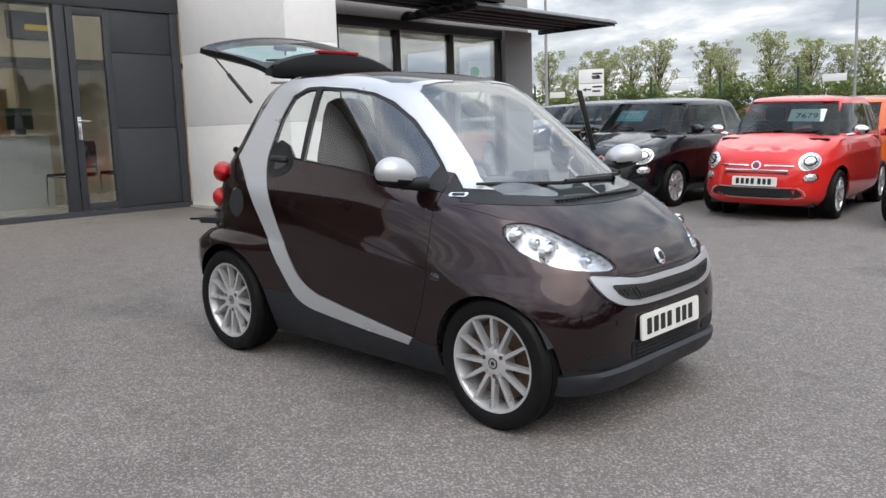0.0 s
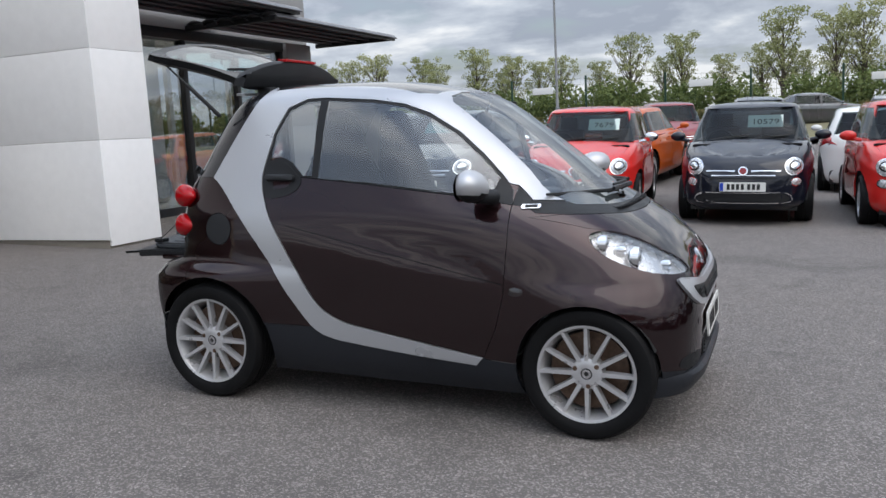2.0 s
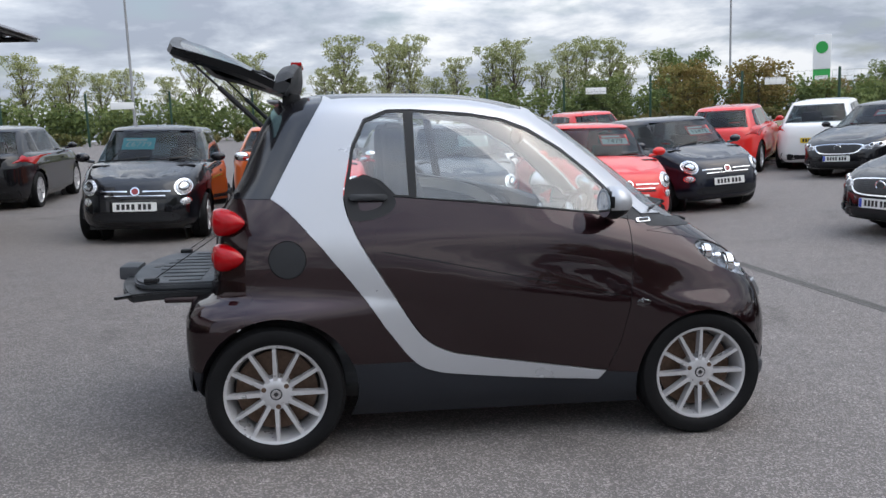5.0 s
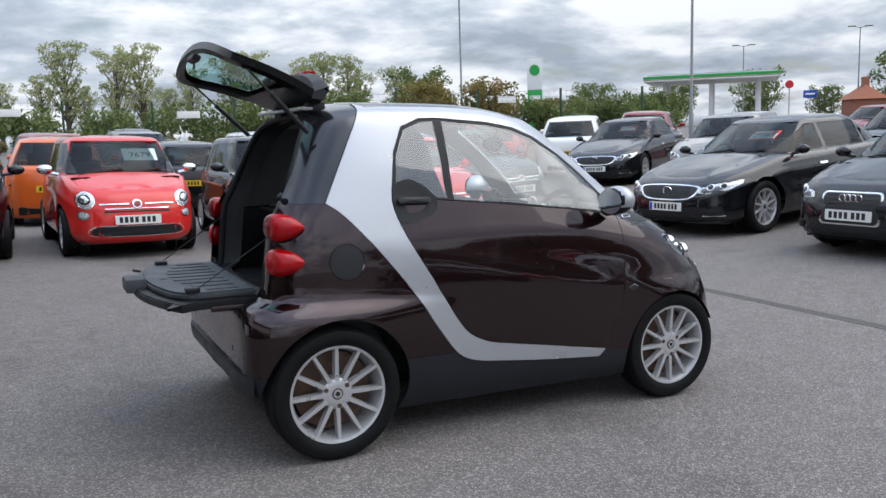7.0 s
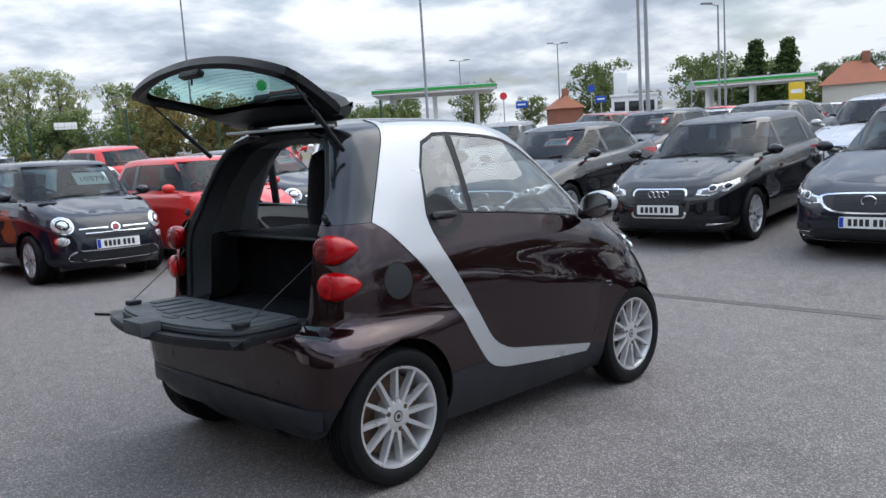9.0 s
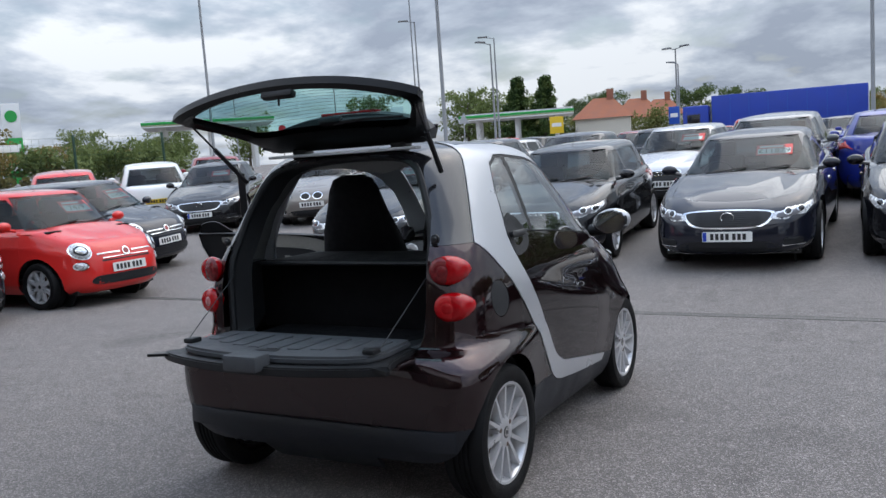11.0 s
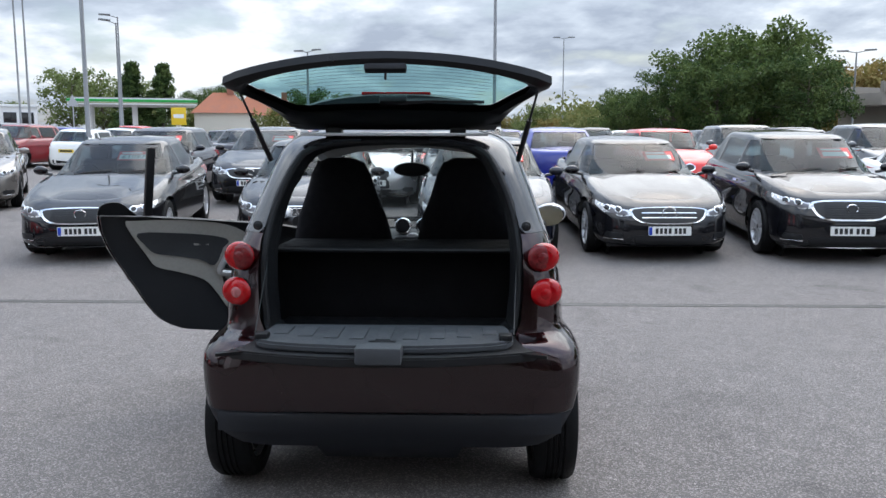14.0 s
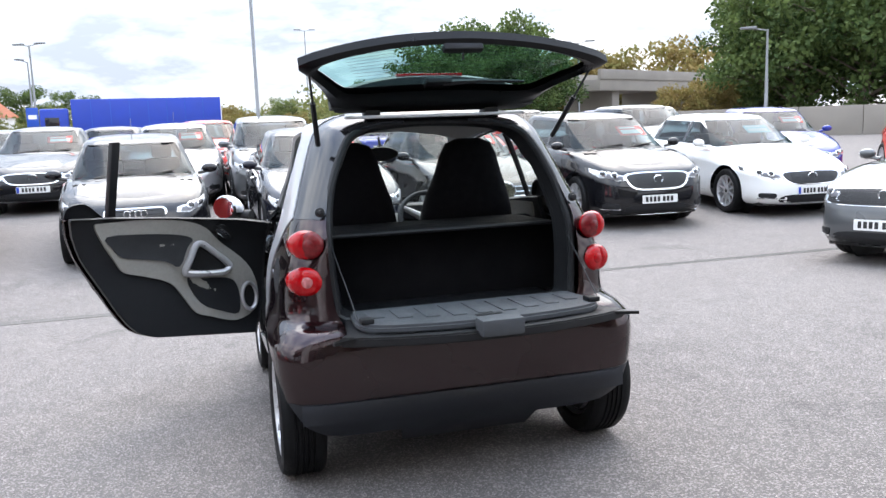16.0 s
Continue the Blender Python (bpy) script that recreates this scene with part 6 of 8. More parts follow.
# behind the small cars, tails towards them
park("suv_j", -6.0, 11.6, 92, "black_paint", "black small off-roader seen from behind beside the showroom", "suv", "twingrille", nose=False)
park("suv_j", -0.75, 11.3, 84, "orange_paint", "orange crossover seen from behind", "suv", "twingrille", nose=False)
park("hatch_b", 1.75, 12.0, 90, "black_paint", "black hatchback seen from behind", "hatch", "twingrille", nose=False)
park("hatch_b", 3.85, 10.9, 88, "white_paint", "white hatchback with red tail lamps seen from behind", "hatch", "twingrille", nose=False)
# loose third row along the verge
park("roundface_b", 0.0, 17.4, -75, "dark_red_paint", "dark red small hatchback parked before the verge", "roundface")
park("suv_j", 1.9, 18.6, -85, "grey_paint", "grey estate parked before the verge", "suv", "twingrille")
park("hatch_b", 5.9, 20.2, -80, "silver_paint", "silver hatchback parked before the verge", "hatch", "twingrille")
park("suv_j", 7.6, 17.2, 95, "red_paint", "red crossover seen from behind", "suv", "twingrille", nose=False)
park("sedan_m", 5.9, 35.6, 8, "grey_paint", "dark grey saloon parked on the far road", "sedan", "bargrille")
park("hatch_b", -9.5, 17.5, -90, "white_paint", "white hatchback parked beyond the showroom", "hatch", "twingrille")
park("sedan_m", -12.5, 18.0, -90, "navy_paint", "navy saloon parked beyond the showroom", "sedan", "bargrille")
# corner by the kerb
park("suv_j", 8.9, 13.6, 52, "red_paint", "red crossover with yellow plate seen from behind", "suv", "twingrille", nose=False)
park("suv_j", 10.9, 13.0, 50, "white_paint", "white crossover with yellow plate seen from behind", "suv", "twingrille", nose=False)
park("suv_j", 14.0, 14.0, 45, "dark_red_paint", "dark red crossover seen from behind", "suv", "twingrille", nose=False)
park("sedan_i", 10.1, 10.9, 212, "black_paint", "black executive saloon near the kerb", "sedan", "widegrille", card=("", "sticker_red", .2))
park("hatch_b", 10.9, 8.5, 206, "bronze_paint", "bronze hatchback with twin kidney-shaped grille", "hatch", "twingrille")
# second row across the drain
park("hatch_b", 12.0, 5.9, 184, "navy_paint", "navy hatchback in the second row", "hatch", "twingrille", card=("", "sticker_red", .3))
park("sedan_i", 11.9, 3.7, 182, "black_paint", "black saloon in the second row", "sedan", "widegrille", card=("", "sticker_red", .3))
park("hatch_a", 11.7, 1.4, 180, "silver_paint", "pale silver hatchback in the second row", "hatch", "tallgrille", card=("", "sticker_red", .3))
park("sedan_m", 12.0, -2.25, 2, "blue_paint", "bright blue saloon seen from behind", "sedan", "bargrille", nose=False)
park("hatch_b", 13.2, -4.7, 180, "red_paint", "pinkish red hatchback in the second row", "hatch", "twingrille")
park("suv_i", 14.6, -6.9, 178, "grey_paint", "dark grey estate in the second row", "suv", "widegrille")
park("suv_i", 12.4, -9.1, 176, "grey_paint", "grey crossover with roof rails", "suv", "widegrille")
park("sedan_m", 9.3, -9.7, 160, "blue_paint", "royal blue saloon beyond the white one", "sedan", "bargrille", card=("", "sticker_red", .3))
park("hatch_b", 7.8, -12.2, 150, "red_paint", "red hatchback at the end of the row", "hatch", "twingrille")
park("suv_j", 10.6, -0.4, 180, "grey_paint", "grey van-like crossover behind the first row", "suv", "twingrille")


def far_rows():
    """The sea of cars further off."""
    rng = random.Random(21)
    kinds = [("hatch_b", "hatch", "twingrille"), ("sedan_m", "sedan", "bargrille"), ("suv_j", "suv", "twingrille"), ("hatch_a", "hatch", "tallgrille"), ("sedan_i", "sedan", "widegrille"), ("suv_i", "suv", "widegrille")]
    cols = ["black_paint", "black_paint", "navy_paint", "grey_paint", "silver_paint", "silver_paint", "white_paint", "white_paint", "red_paint", "blue_paint", "dark_red_paint", "bronze_paint"]
    names = dict(black_paint="black", navy_paint="navy", grey_paint="dark grey", silver_paint="silver", white_paint="white", red_paint="red", blue_paint="blue", dark_red_paint="dark red", bronze_paint="bronze")
    for x, y0, y1 in ((17.6, -12, 10), (24.0, -14, 16), (29.4, -16, 20), (37.0, -18, 24), (43.0, -19, 28)):
        y = y0
        while y < y1:
            if rng.random() < .86 and not (abs(y + 3.2) < 1.0 and x < 30) and not (x < 20 and y > 6):
                key, kind, face = rng.choice(kinds)
                c = rng.choice(cols)
                front = rng.random() < .6
                park(key + "_far", x + rng.uniform(-.4, .4), y, (180 if front else 0) + rng.uniform(-5, 5), c, f"{names[c]} {'saloon' if kind == 'sedan' else 'hatchback' if kind == 'hatch' else 'crossover'} far back in the rows of stock", kind, face, nose=front, lite=True)
            y += rng.uniform(2.3, 2.7)


far_rows()

# ---- the brown two-seater in the middle of the forecourt ----
XF = [(.15, 2.19), (.20, 2.25), (.28, 2.285), (.45, 2.29), (.58, 2.275), (.66, 2.25), (.72, 2.215), (.80, 2.14), (.88, 2.03), (.93, 1.95), (.965, 1.88),
      (1.00, 1.83), (1.15, 1.64), (1.30, 1.44), (1.42, 1.27), (1.47, 1.16), (1.505, 1.02), (1.525, .90)]
XR = [(.15, -.22), (.22, -.30), (.32, -.355), (.5, -.37), (.60, -.367), (.645, -.358), (.664, -.340), (.676, -.298), (.692, -.278), (.80, -.262), (.95, -.25), (1.06, -.225), (1.10, -.20),
      (1.25, -.14), (1.40, -.07), (1.46, -.02), (1.50, .06), (1.525, .16)]
HB = [(.15, .65), (.22, .695), (.32, .722), (.45, .734), (.6, .738), (.75, .734), (.85, .726), (.92, .714), (.97, .698), (1.02, .682), (1.1, .656), (1.2, .624), (1.3, .588), (1.4, .548),
      (1.45, .522), (1.49, .475), (1.515, .41), (1.525, .36)]
NFR = [(.2, 6.0), (.45, 5.6), (.62, 4.8), (.72, 4.2), (.95, 3.6), (1.05, 3.2), (1.5, 3.2)]
NRR = [(.2, 14.0), (.58, 15.0), (.64, 10.0), (.70, 8.5), (.80, 9.0), (1.0, 8.0), (1.2, 6.0), (1.5, 4.0)]

# outlines seen from the side (x, z)
DOOR = [(.30, 1.135), (.334, 1.302), (.388, 1.41), (.486, 1.45), (.587, 1.452), (.838, 1.435), (.987, 1.412), (1.11, 1.368), (1.255, 1.282), (1.373, 1.186),
        (1.466, 1.097), (1.524, 1.034), (1.535, .977), (1.534, .816), (1.521, .601), (1.485, .455), (1.425, .318), (1.078, .374), (.835, .413), (.737, .433),
        (.64, .482), (.569, .564), (.454, .75), (.362, .898), (.309, 1.016), (.294, 1.088)]
DOOR_LOW = [(.294, 1.088), (.30, 1.10), (.519, 1.089), (.85, 1.060), (1.208, 1.023), (1.337, 1.009), (1.533, .974), (1.534, .816), (1.521, .601),
            (1.485, .455), (1.425, .318), (1.078, .374), (.835, .413), (.737, .433), (.64, .482), (.569, .564), (.454, .75), (.362, .898), (.309, 1.016)]
WIN_F = [(.600, 1.085), (.85, 1.068), (1.208, 1.031), (1.43, 1.005), (1.462, 1.085), (1.362, 1.180), (1.245, 1.274), (1.10, 1.358), (.98, 1.401), (.838, 1.423), (.600, 1.440)]
WIN_R = [(.325, 1.165), (.345, 1.29), (.398, 1.398), (.49, 1.437), (.556, 1.439), (.566, 1.095), (.515, 1.097), (.45, 1.16), (.38, 1.185)]
SILVER = [(1.80, .985), (1.645, .960), (1.54, 1.050), (1.30, 1.10), (1.30, .60), (1.425, .322), (1.389, .279), (1.075, .302), (.831, .326), (.683, .346), (.586, .389),
          (.491, .502), (.352, .701), (.211, .875), (.069, 1.031), (-.004, 1.085), (.049, 1.188), (.138, 1.355), (.214, 1.489), (.23, 1.62), (1.10, 1.62), (1.9, 1.2)]
QUARTER = [(-.40, 1.085), (-.004, 1.085), (.049, 1.188), (.138, 1.355), (.214, 1.489), (.23, 1.62), (-.4, 1.62)]
SILL = [(.30, .405), (.345, .400), (.56, .398), (1.425, .398), (1.43, .314), (1.53, .306), (1.65, .30), (1.65, .05), (.25, .05)]
SAIL = [(1.533, .974), (1.54, 1.050), (1.645, .960), (1.80, .985), (1.84, .962), (1.70, .945)]

# headlamp outline seen from the front (y, z)
LAMP = [(.612, .856), (.569, .866), (.519, .849), (.472, .812), (.427, .770), (.372, .733), (.341, .692), (.369, .675), (.48, .681), (.57, .697), (.616, .724), (.640, .763), (.642, .804), (.630, .836)]


def eased(poly, a, b, per=4):
    """Round the corners of a run of an outline, from point a to point b."""
    return poly[:a] + curve2(poly[a:b + 1], per) + poly[b + 1:]


SILVER = eased(SILVER, 6, 15)
DOOR = eased(DOOR, 16, 25, 3)
DOOR_LOW = eased(DOOR_LOW, 10, 18, 3)


def sym(half):
    """A closed front or rear outline from its +y half, top to bottom."""
    return half + [(-y, z) for y, z in reversed(half)]


def build_city_car():
    car = thing("city_car", "dark brown city car with silver safety cell, tailgate and door open", "car",
                Matrix.Rotation(radians(1.8), 4, "Y"))
    bm = bmesh.new()
    zs = [.15, .18, .22, .26, .30, .35, .40, .45, .50, .55, .60, .625, .645, .656, .666, .676, .69, .72, .76, .80, .84, .88, .91, .94, .97, 1.0, 1.04, 1.08, 1.12, 1.17, 1.22, 1.27, 1.32, 1.36,
          1.40, 1.43, 1.455, 1.475, 1.49, 1.503, 1.514, 1.521, 1.525]
    rings = []
    for z in zs:
        pl = outline(spline(XF, z), spline(XR, z), spline(HB, z), spline(NFR, z), spline(NRR, z), 128)
        rr = []
        for x, y in pl:
            # flared arches: a broad one with a hard upper shoulder at the rear, a slighter one in front
            rear = math.exp(-((x - .02) / (.36 if x > .02 else 1.1)) ** 2)
            fl = .052 * rear / (1 + math.exp((z - .655) / .016)) / (1 + math.exp((.30 - z) / .05))
            front = math.exp(-((x - 1.90) / .27) ** 2)
            fl += .036 * front / (1 + math.exp((z - .62 + .16 * (x - 1.9)) / .022)) / (1 + math.exp((.30 - z) / .05))
            # waist pressed into the door, deepest below the crease
            crease = .875 - .212 * (x - .45)
            fl -= .014 * math.exp(-((x - 1.02) / .50) ** 2) / (1 + math.exp((z - crease) / .010)) * math.exp(-((z - crease) / .26) ** 2)
            rr.append((x, y + math.copysign(fl, y) * min(1, abs(y) / .5), z))
        rings.append(rr)
    for s, up in ((.82, .006), (.55, .011), (.25, .013)):
        rings.append([(.53 + (x - .53) * s, y * s, 1.525 + up) for x, y, _ in rings[len(zs) - 1]])
    skin(bm, rings)
    bmesh.ops.recalc_face_normals(bm, faces=bm.faces)
    shell = BVHTree.FromBMesh(bm)

    for x, r, zc in ((.015, .325, .287), (1.865, .298, .280)):
        for sd in (-1, 1):
            fs = cut(bm, ell(x, zc, r, r, 40), "y", lambda c, n, sd=sd: c.y * sd > .3 and c.z < .9)
            bmesh.ops.delete(bm, geom=fs, context="FACES")
    # the tail is cut away below the corners, so that the tyres show
    for sd in (-1, 1):
        under = [(sd * y, z) for y, z in ((.50, .05), (.50, .200), (.60, .225), (.68, .275), (.735, .345), (.95, .365), (.95, .05))]
        fs = cut(bm, under, "x", lambda c, n, sd=sd: c.x < .10 and c.y * sd > .3)
        bmesh.ops.delete(bm, geom=fs, context="FACES")
    # rear opening
    hole = sym([(0, 1.480), (.25, 1.470), (.37, 1.440), (.43, 1.38), (.50, 1.22), (.535, 1.06), (.54, .90), (.53, .74), (.50, .665), (.25, .65), (0, .648)])
    fs = cut(bm, hole, "x", lambda c, n: c.x < .45 and n.x < .05)
    bmesh.ops.delete(bm, geom=fs, context="FACES")
    made = []

    def take(name, poly, ax, pred, mat, label="", gap=.002, depth=.014, out=0.0):
        fs = cut(bm, poly, ax, pred)
        if fs:
            made.append((name, lift(bm, fs, gap, depth, out), mat, label))
            return made[-1]

    ws = sym([(0, 1.470), (.25, 1.462), (.36, 1.444), (.405, 1.415), (.435, 1.26), (.475, 1.11), (.520, 1.0), (.50, .968), (.3, .952), (0, .944)])
    take("windscreen", ws, "x", lambda c, n: c.x > .8 and n.x > .1, "clear_glass", "clear curved windscreen", .004, .0)[1].free()
    made[-1] = ("windscreen", pane(shell, ws[:-1], "x", 1, .05, 7), "clear_glass", "clear curved windscreen")
    take("cowl", sym([(0, .96), (.3, .966), (.62, .992), (.72, .985), (.745, .958), (.60, .934), (.3, .915), (0, .908)]), "x", lambda c, n: c.x > 1.6, "plastic", "black plastic scuttle")
    take("bonnet", sym([(0, .908), (.3, .915), (.60, .934), (.66, .925), (.600, .878), (.569, .869), (.519, .852), (.472, .815), (.427, .773), (.370, .736), (.338, .694), (.345, .652), (.20, .643), (0, .640)]), "x", lambda c, n: c.x > 1.6, "brown_paint")
    for sd in (-1, 1):
        side = lambda c, n, sd=sd: c.y * sd > .2
        hl = curve2(LAMP, 3, True)
        hl = [(sd * y, z) for y, z in hl]
        fs = cut(bm, hl, "x", lambda c, n, sd=sd: c.x > 1.7 and c.y * sd > .1)
        made.append(("headlamp", lift(bm, fs, .003, .03, -.004), "lamp_clear", "clear almond headlamp"))
        take("fuel_flap" if sd < 0 else "side_cap", ell(.062, .842, .077, .078, 28), "y", side, "trim", "round dark grey filler flap", .003, .012)
    roof = [(.255, -.445), (1.03, -.445), (1.10, -.40), (1.145, -.2), (1.155, 0), (1.145, .2), (1.10, .40), (1.03, .445), (.255, .445), (.19, .3), (.17, 0), (.19, -.3)]
    take("roof_panel", roof, "z", lambda c, n: n.z > .3 and c.z > 1.4, "satin", "black roof panel")
    take("front_lip", sym([(0, .262), (.4, .270), (.62, .30), (.9, .34), (.9, .05), (0, .05)]), "x", lambda c, n: c.x > 1.95, "bumper_grey", "dark grey lower front lip")
    take("rear_valance", sym([(0, .378), (.5, .382), (.9, .395), (.9, .05), (0, .05)]), "x", lambda c, n: c.x < -.02, "bumper_grey", "dark grey lower rear bumper")
    doors = {}
    for sd in (-1, 1):
        side = lambda c, n, sd=sd: c.y * sd > .2
        get = lambda poly, gap, depth, out=0.0: lift(bm, cut(bm, poly, "y", side), gap, depth, out)
        for win in (WIN_F, WIN_R):
            get(win, .0, .0).free()
        doors[sd] = dict(front=pane(shell, WIN_F, "y", sd, .05, 6), rear=pane(shell, WIN_R, "y", sd, .05, 6), low=get(DOOR_LOW, .0025, .020), frame=get(DOOR, .0015, .016))
        take("safety_cell", SILVER, "y", lambda c, n, sd=sd: c.y * sd > .15, "cell_silver", "satin silver safety cell band", .002, .016, .004)
        take("mirror_sail", SAIL, "y", side, "plastic", "black corner trim")
        take("quarter_panel", QUARTER, "y", lambda c, n, sd=sd: c.y * sd > .15, "satin", "glossy black rear quarter panel")
        take("sill", SILL, "y", side, "bumper_grey", "dark grey plastic sill")
    body = part("body", bm, "brown_paint", car, "dark brown metallic wings and bumpers")
    # front wing and bumper joint, as thin shut lines
    for nm, b, mt, lb in made:
        o = part(nm, b, mt, car, lb)
        if nm == "headlamp":
            lamp_inside(o, shell, 1 if sum(v.co.y for v in o.data.vertices) > 0 else -1)
    hinge = Vector((1.53, .685, 0))
    for sd in (-1, 1):
        d = doors[sd]
        inner = d["low"].copy()
        low = part("door", d["low"], "brown_paint", car, "open passenger door" if sd > 0 else "closed driver door")
        if sd < 0:
            part("window_frame", d["frame"], "plastic", low, "thin black window frame")
            for k in ("front", "rear"):
                o = part("door_window" if k == "front" else "quarter_window", d[k], "clear_glass", low)
                o.visible_shadow = False
        else:
            # its glass is wound down: the guide post alone stands up
            b = bmesh.new()
            box(b, (.555, .590, 1.06), (.600, .625, 1.45), .008, Matrix.Translation((0, .09, 0)) @ Matrix.Shear("XY", 4, (0.0, -.26)) @ Matrix.Translation((0, .29, 0)))
            part("window_post", b, "plastic", low, "black window guide post")
        door_trim(low, inner, sd, shell)
        if sd > 0:
            low.matrix_basis = Matrix.Translation(hinge) @ Matrix.Rotation(radians(-52), 4, "Z") @ Matrix.Translation(-hinge)
    nose_of(car, shell)
    tail_of(car, shell)
    cabin_of(car, shell)
    for x, y, r, w, sp in ((0, .678, .287, .182, 12), (1.867, .640, .283, .160, 12)):
        a = wheel_part(car, r, w, sp, Matrix.Translation((x, -y, r)) @ pose(0, 0, 0, 0, 14, 0), style="hero")
        b = again(a, car, Matrix.Translation((x, y, r)) @ pose(0, 0, 0, 0, 0, 180))
        for ch in a.children:
            c2 = again(ch, b, ch.matrix_basis.copy())
            for g in ch.children:
                again(g, c2, g.matrix_basis.copy())
    # wheel wells and floor
    bm = bmesh.new()
    box(bm, (-.20, -.56, .20), (2.12, .56, .26), .02)
    for x, r, zc in ((.015, .330, .287), (1.865, .303, .280)):
        for sd in (-1, 1):
            A = [[bm.verts.new((px, y, pz)) for px, pz in ell(x, zc, r, r, 32)] for y in (sd * .50, sd * .70)]
            for k in range(32):
                if A[0][k].co.z > .36:
                    bm.faces.new((A[0][k], A[0][(k + 1) % 32], A[1][(k + 1) % 32], A[1][k]))
    part("underbody", bm, "ink", car)
    return car


def lamp_inside(o, shell, s):
    inner = [(.50 + (y - .50) * .97, .765 + (z - .765) * .96) for y, z in LAMP]
    bm = patch(shell, [(s * y, z) for y, z in curve2(inner, 3, True)], "x", 1, -.034, .014)
    part("reflector", bm, "reflector", o)
    for y, z, r in ((.552, .752, .044), (.596, .813, .034), (.570, .787, .017), (.44, .712, .020)):
        h = shell.ray_cast(Vector((4, s * y, z)), Vector((-1, 0, 0)))[0]
        b = bmesh.new()
        lathe(b, [(0, -.012), (r * .5, -.01), (r * .8, 0), (r, .012), (r, .03)], 24, Matrix.Translation(h + Vector((-.030, 0, 0))) @ pose(0, 0, 0, 0, 0, 90))
        part("lamp_lens", b, "lamp_clear" if r > .045 else "chrome", o)
        b = bmesh.new()
        lathe(b, [(r, .0), (r * 1.14, -.006), (r * 1.18, .02)], 24, Matrix.Translation(h + Vector((-.030, 0, 0))) @ pose(0, 0, 0, 0, 0, 90))
        part("lamp_ring", b, "chrome", o)


def door_trim(low, inner, sd, shell):
    """The dark moulded inside of a door, with pale cloth band, grab handle, opener and speaker; and its outer handle and mirror."""
    inner.normal_update()
    for v in inner.verts:
        v.co = Vector((v.co.x, v.co.y - sd * .055, v.co.z))
    tree = BVHTree.FromBMesh(inner)
    bmesh.ops.reverse_faces(inner, faces=inner.faces)
    part("door_card", inner, "trim", low, "dark grey moulded door card")
    P = lambda poly, by, edge=.02, dome=0.0: patch(tree, poly, "y", -sd, by, edge, dome)
    band = curve2([(.430, 1.052), (.479, 1.06), (.72, 1.056), (.954, 1.027), (1.097, .976), (1.20, .89), (1.359, .776), (1.44, .68), (1.475, .57), (1.44, .46), (1.295, .420),
                   (1.124, .474), (1.028, .513), (.958, .611), (.88, .701), (.725, .759), (.608, .795), (.554, .862), (.471, .977)], 3, True)
    b = bmesh.new()
    def card(p, by):
        h = tree.ray_cast(Vector((p[0], -sd * 6, p[1])), Vector((0, sd, 0)))
        q = h[0] if h[0] is not None else Vector((p[0], sd * .66, p[1]))
        return q + Vector((0, -sd * by, 0))
    f = b.faces.new([b.verts.new(card(p, .012)) for p in band])
    bmesh.ops.triangulate(b, faces=[f])
    bmesh.ops.subdivide_edges(b, edges=[e for e in b.edges if e.calc_length() > .08], cuts=3, use_grid_fill=True)
    bmesh.ops.triangulate(b, faces=b.faces)
    for v in b.verts:
        v.co = card((v.co.x, v.co.z), .012)
    r = bmesh.ops.extrude_face_region(b, geom=b.faces[:])
    for v in r["geom"]:
        if isinstance(v, bmesh.types.BMVert):
            v.co.y += sd * .02
    bmesh.ops.recalc_face_normals(b, faces=b.faces)
    part("cloth_band", b, "beige", low, "light grey cloth band", smooth=False)
    part("door_pocket", P(curve2([(.498, .994), (.717, .985), (.933, .958), (1.015, .925), (.983, .881), (.936, .787), (.841, .827), (.689, .857), (.589, .879), (.534, .931)], 3, True), .017, .004, -.004), "grey_trim", low, "dark grey armrest pocket")
    part("lower_pocket", P(curve2([(.985, .71), (1.10, .695), (1.25, .675), (1.31, .64), (1.335, .56), (1.315, .458), (1.197, .491), (1.063, .560)], 3, True), .017, .004, -.004), "trim", low, "dark grey lower pocket")
    def loop(pts, rad, mat, name, lab="", by=.03, per=4):
        b = bmesh.new()
        pp = [card(p, by) for p in curve2(pts, per, True)]
        tube(b, pp + pp[:2], rad, 8, cap=False)
        part(name, b, mat, low, lab)
    part("handle_hollow", P(curve2([(1.00, .765), (1.045, .875), (1.075, .875), (1.23, .755), (1.20, .735)], 3, True), .019, .0), "ink", low)
    loop([(.965, .755), (1.00, .83), (1.030, .885), (1.072, .890), (1.16, .828), (1.245, .765), (1.258, .735), (1.205, .712), (1.09, .722), (.985, .735)], .018, "alloy", "grab_handle", "silver triangular grab handle")
    loop([(1.40 + .052 * math.cos(k * .785), .545 + .078 * math.sin(k * .785)) for k in range(8)], .012, "alloy", "speaker_ring", "silver speaker ring", .022, 3)
    part("speaker", P(ell(1.40, .545, .05, .075), .019), "ink", low, "black speaker mesh")
    part("opener_recess", P(ell(1.215, .945, .06, .038, 18, -30), .020, .02, -.002), "ink", low)
    part("opener", P(ell(1.205, .945, .062, .020, 18, -32), .034, .012, .006), "chrome", low, "chrome door opener")
    # outside handle in a dark dish
    O = lambda poly, by, edge=.012, dome=0.0: patch(shell, poly, "y", sd, by, edge, dome)
    dish = curve2([(.300, 1.09), (.318, 1.150), (.40, 1.162), (.47, 1.115), (.512, 1.075), (.49, 1.03), (.42, 1.00), (.325, .998)], 3, True)
    part("handle_dish", O(dish, .003, .01, -.004), "plastic", low, "black handle recess")
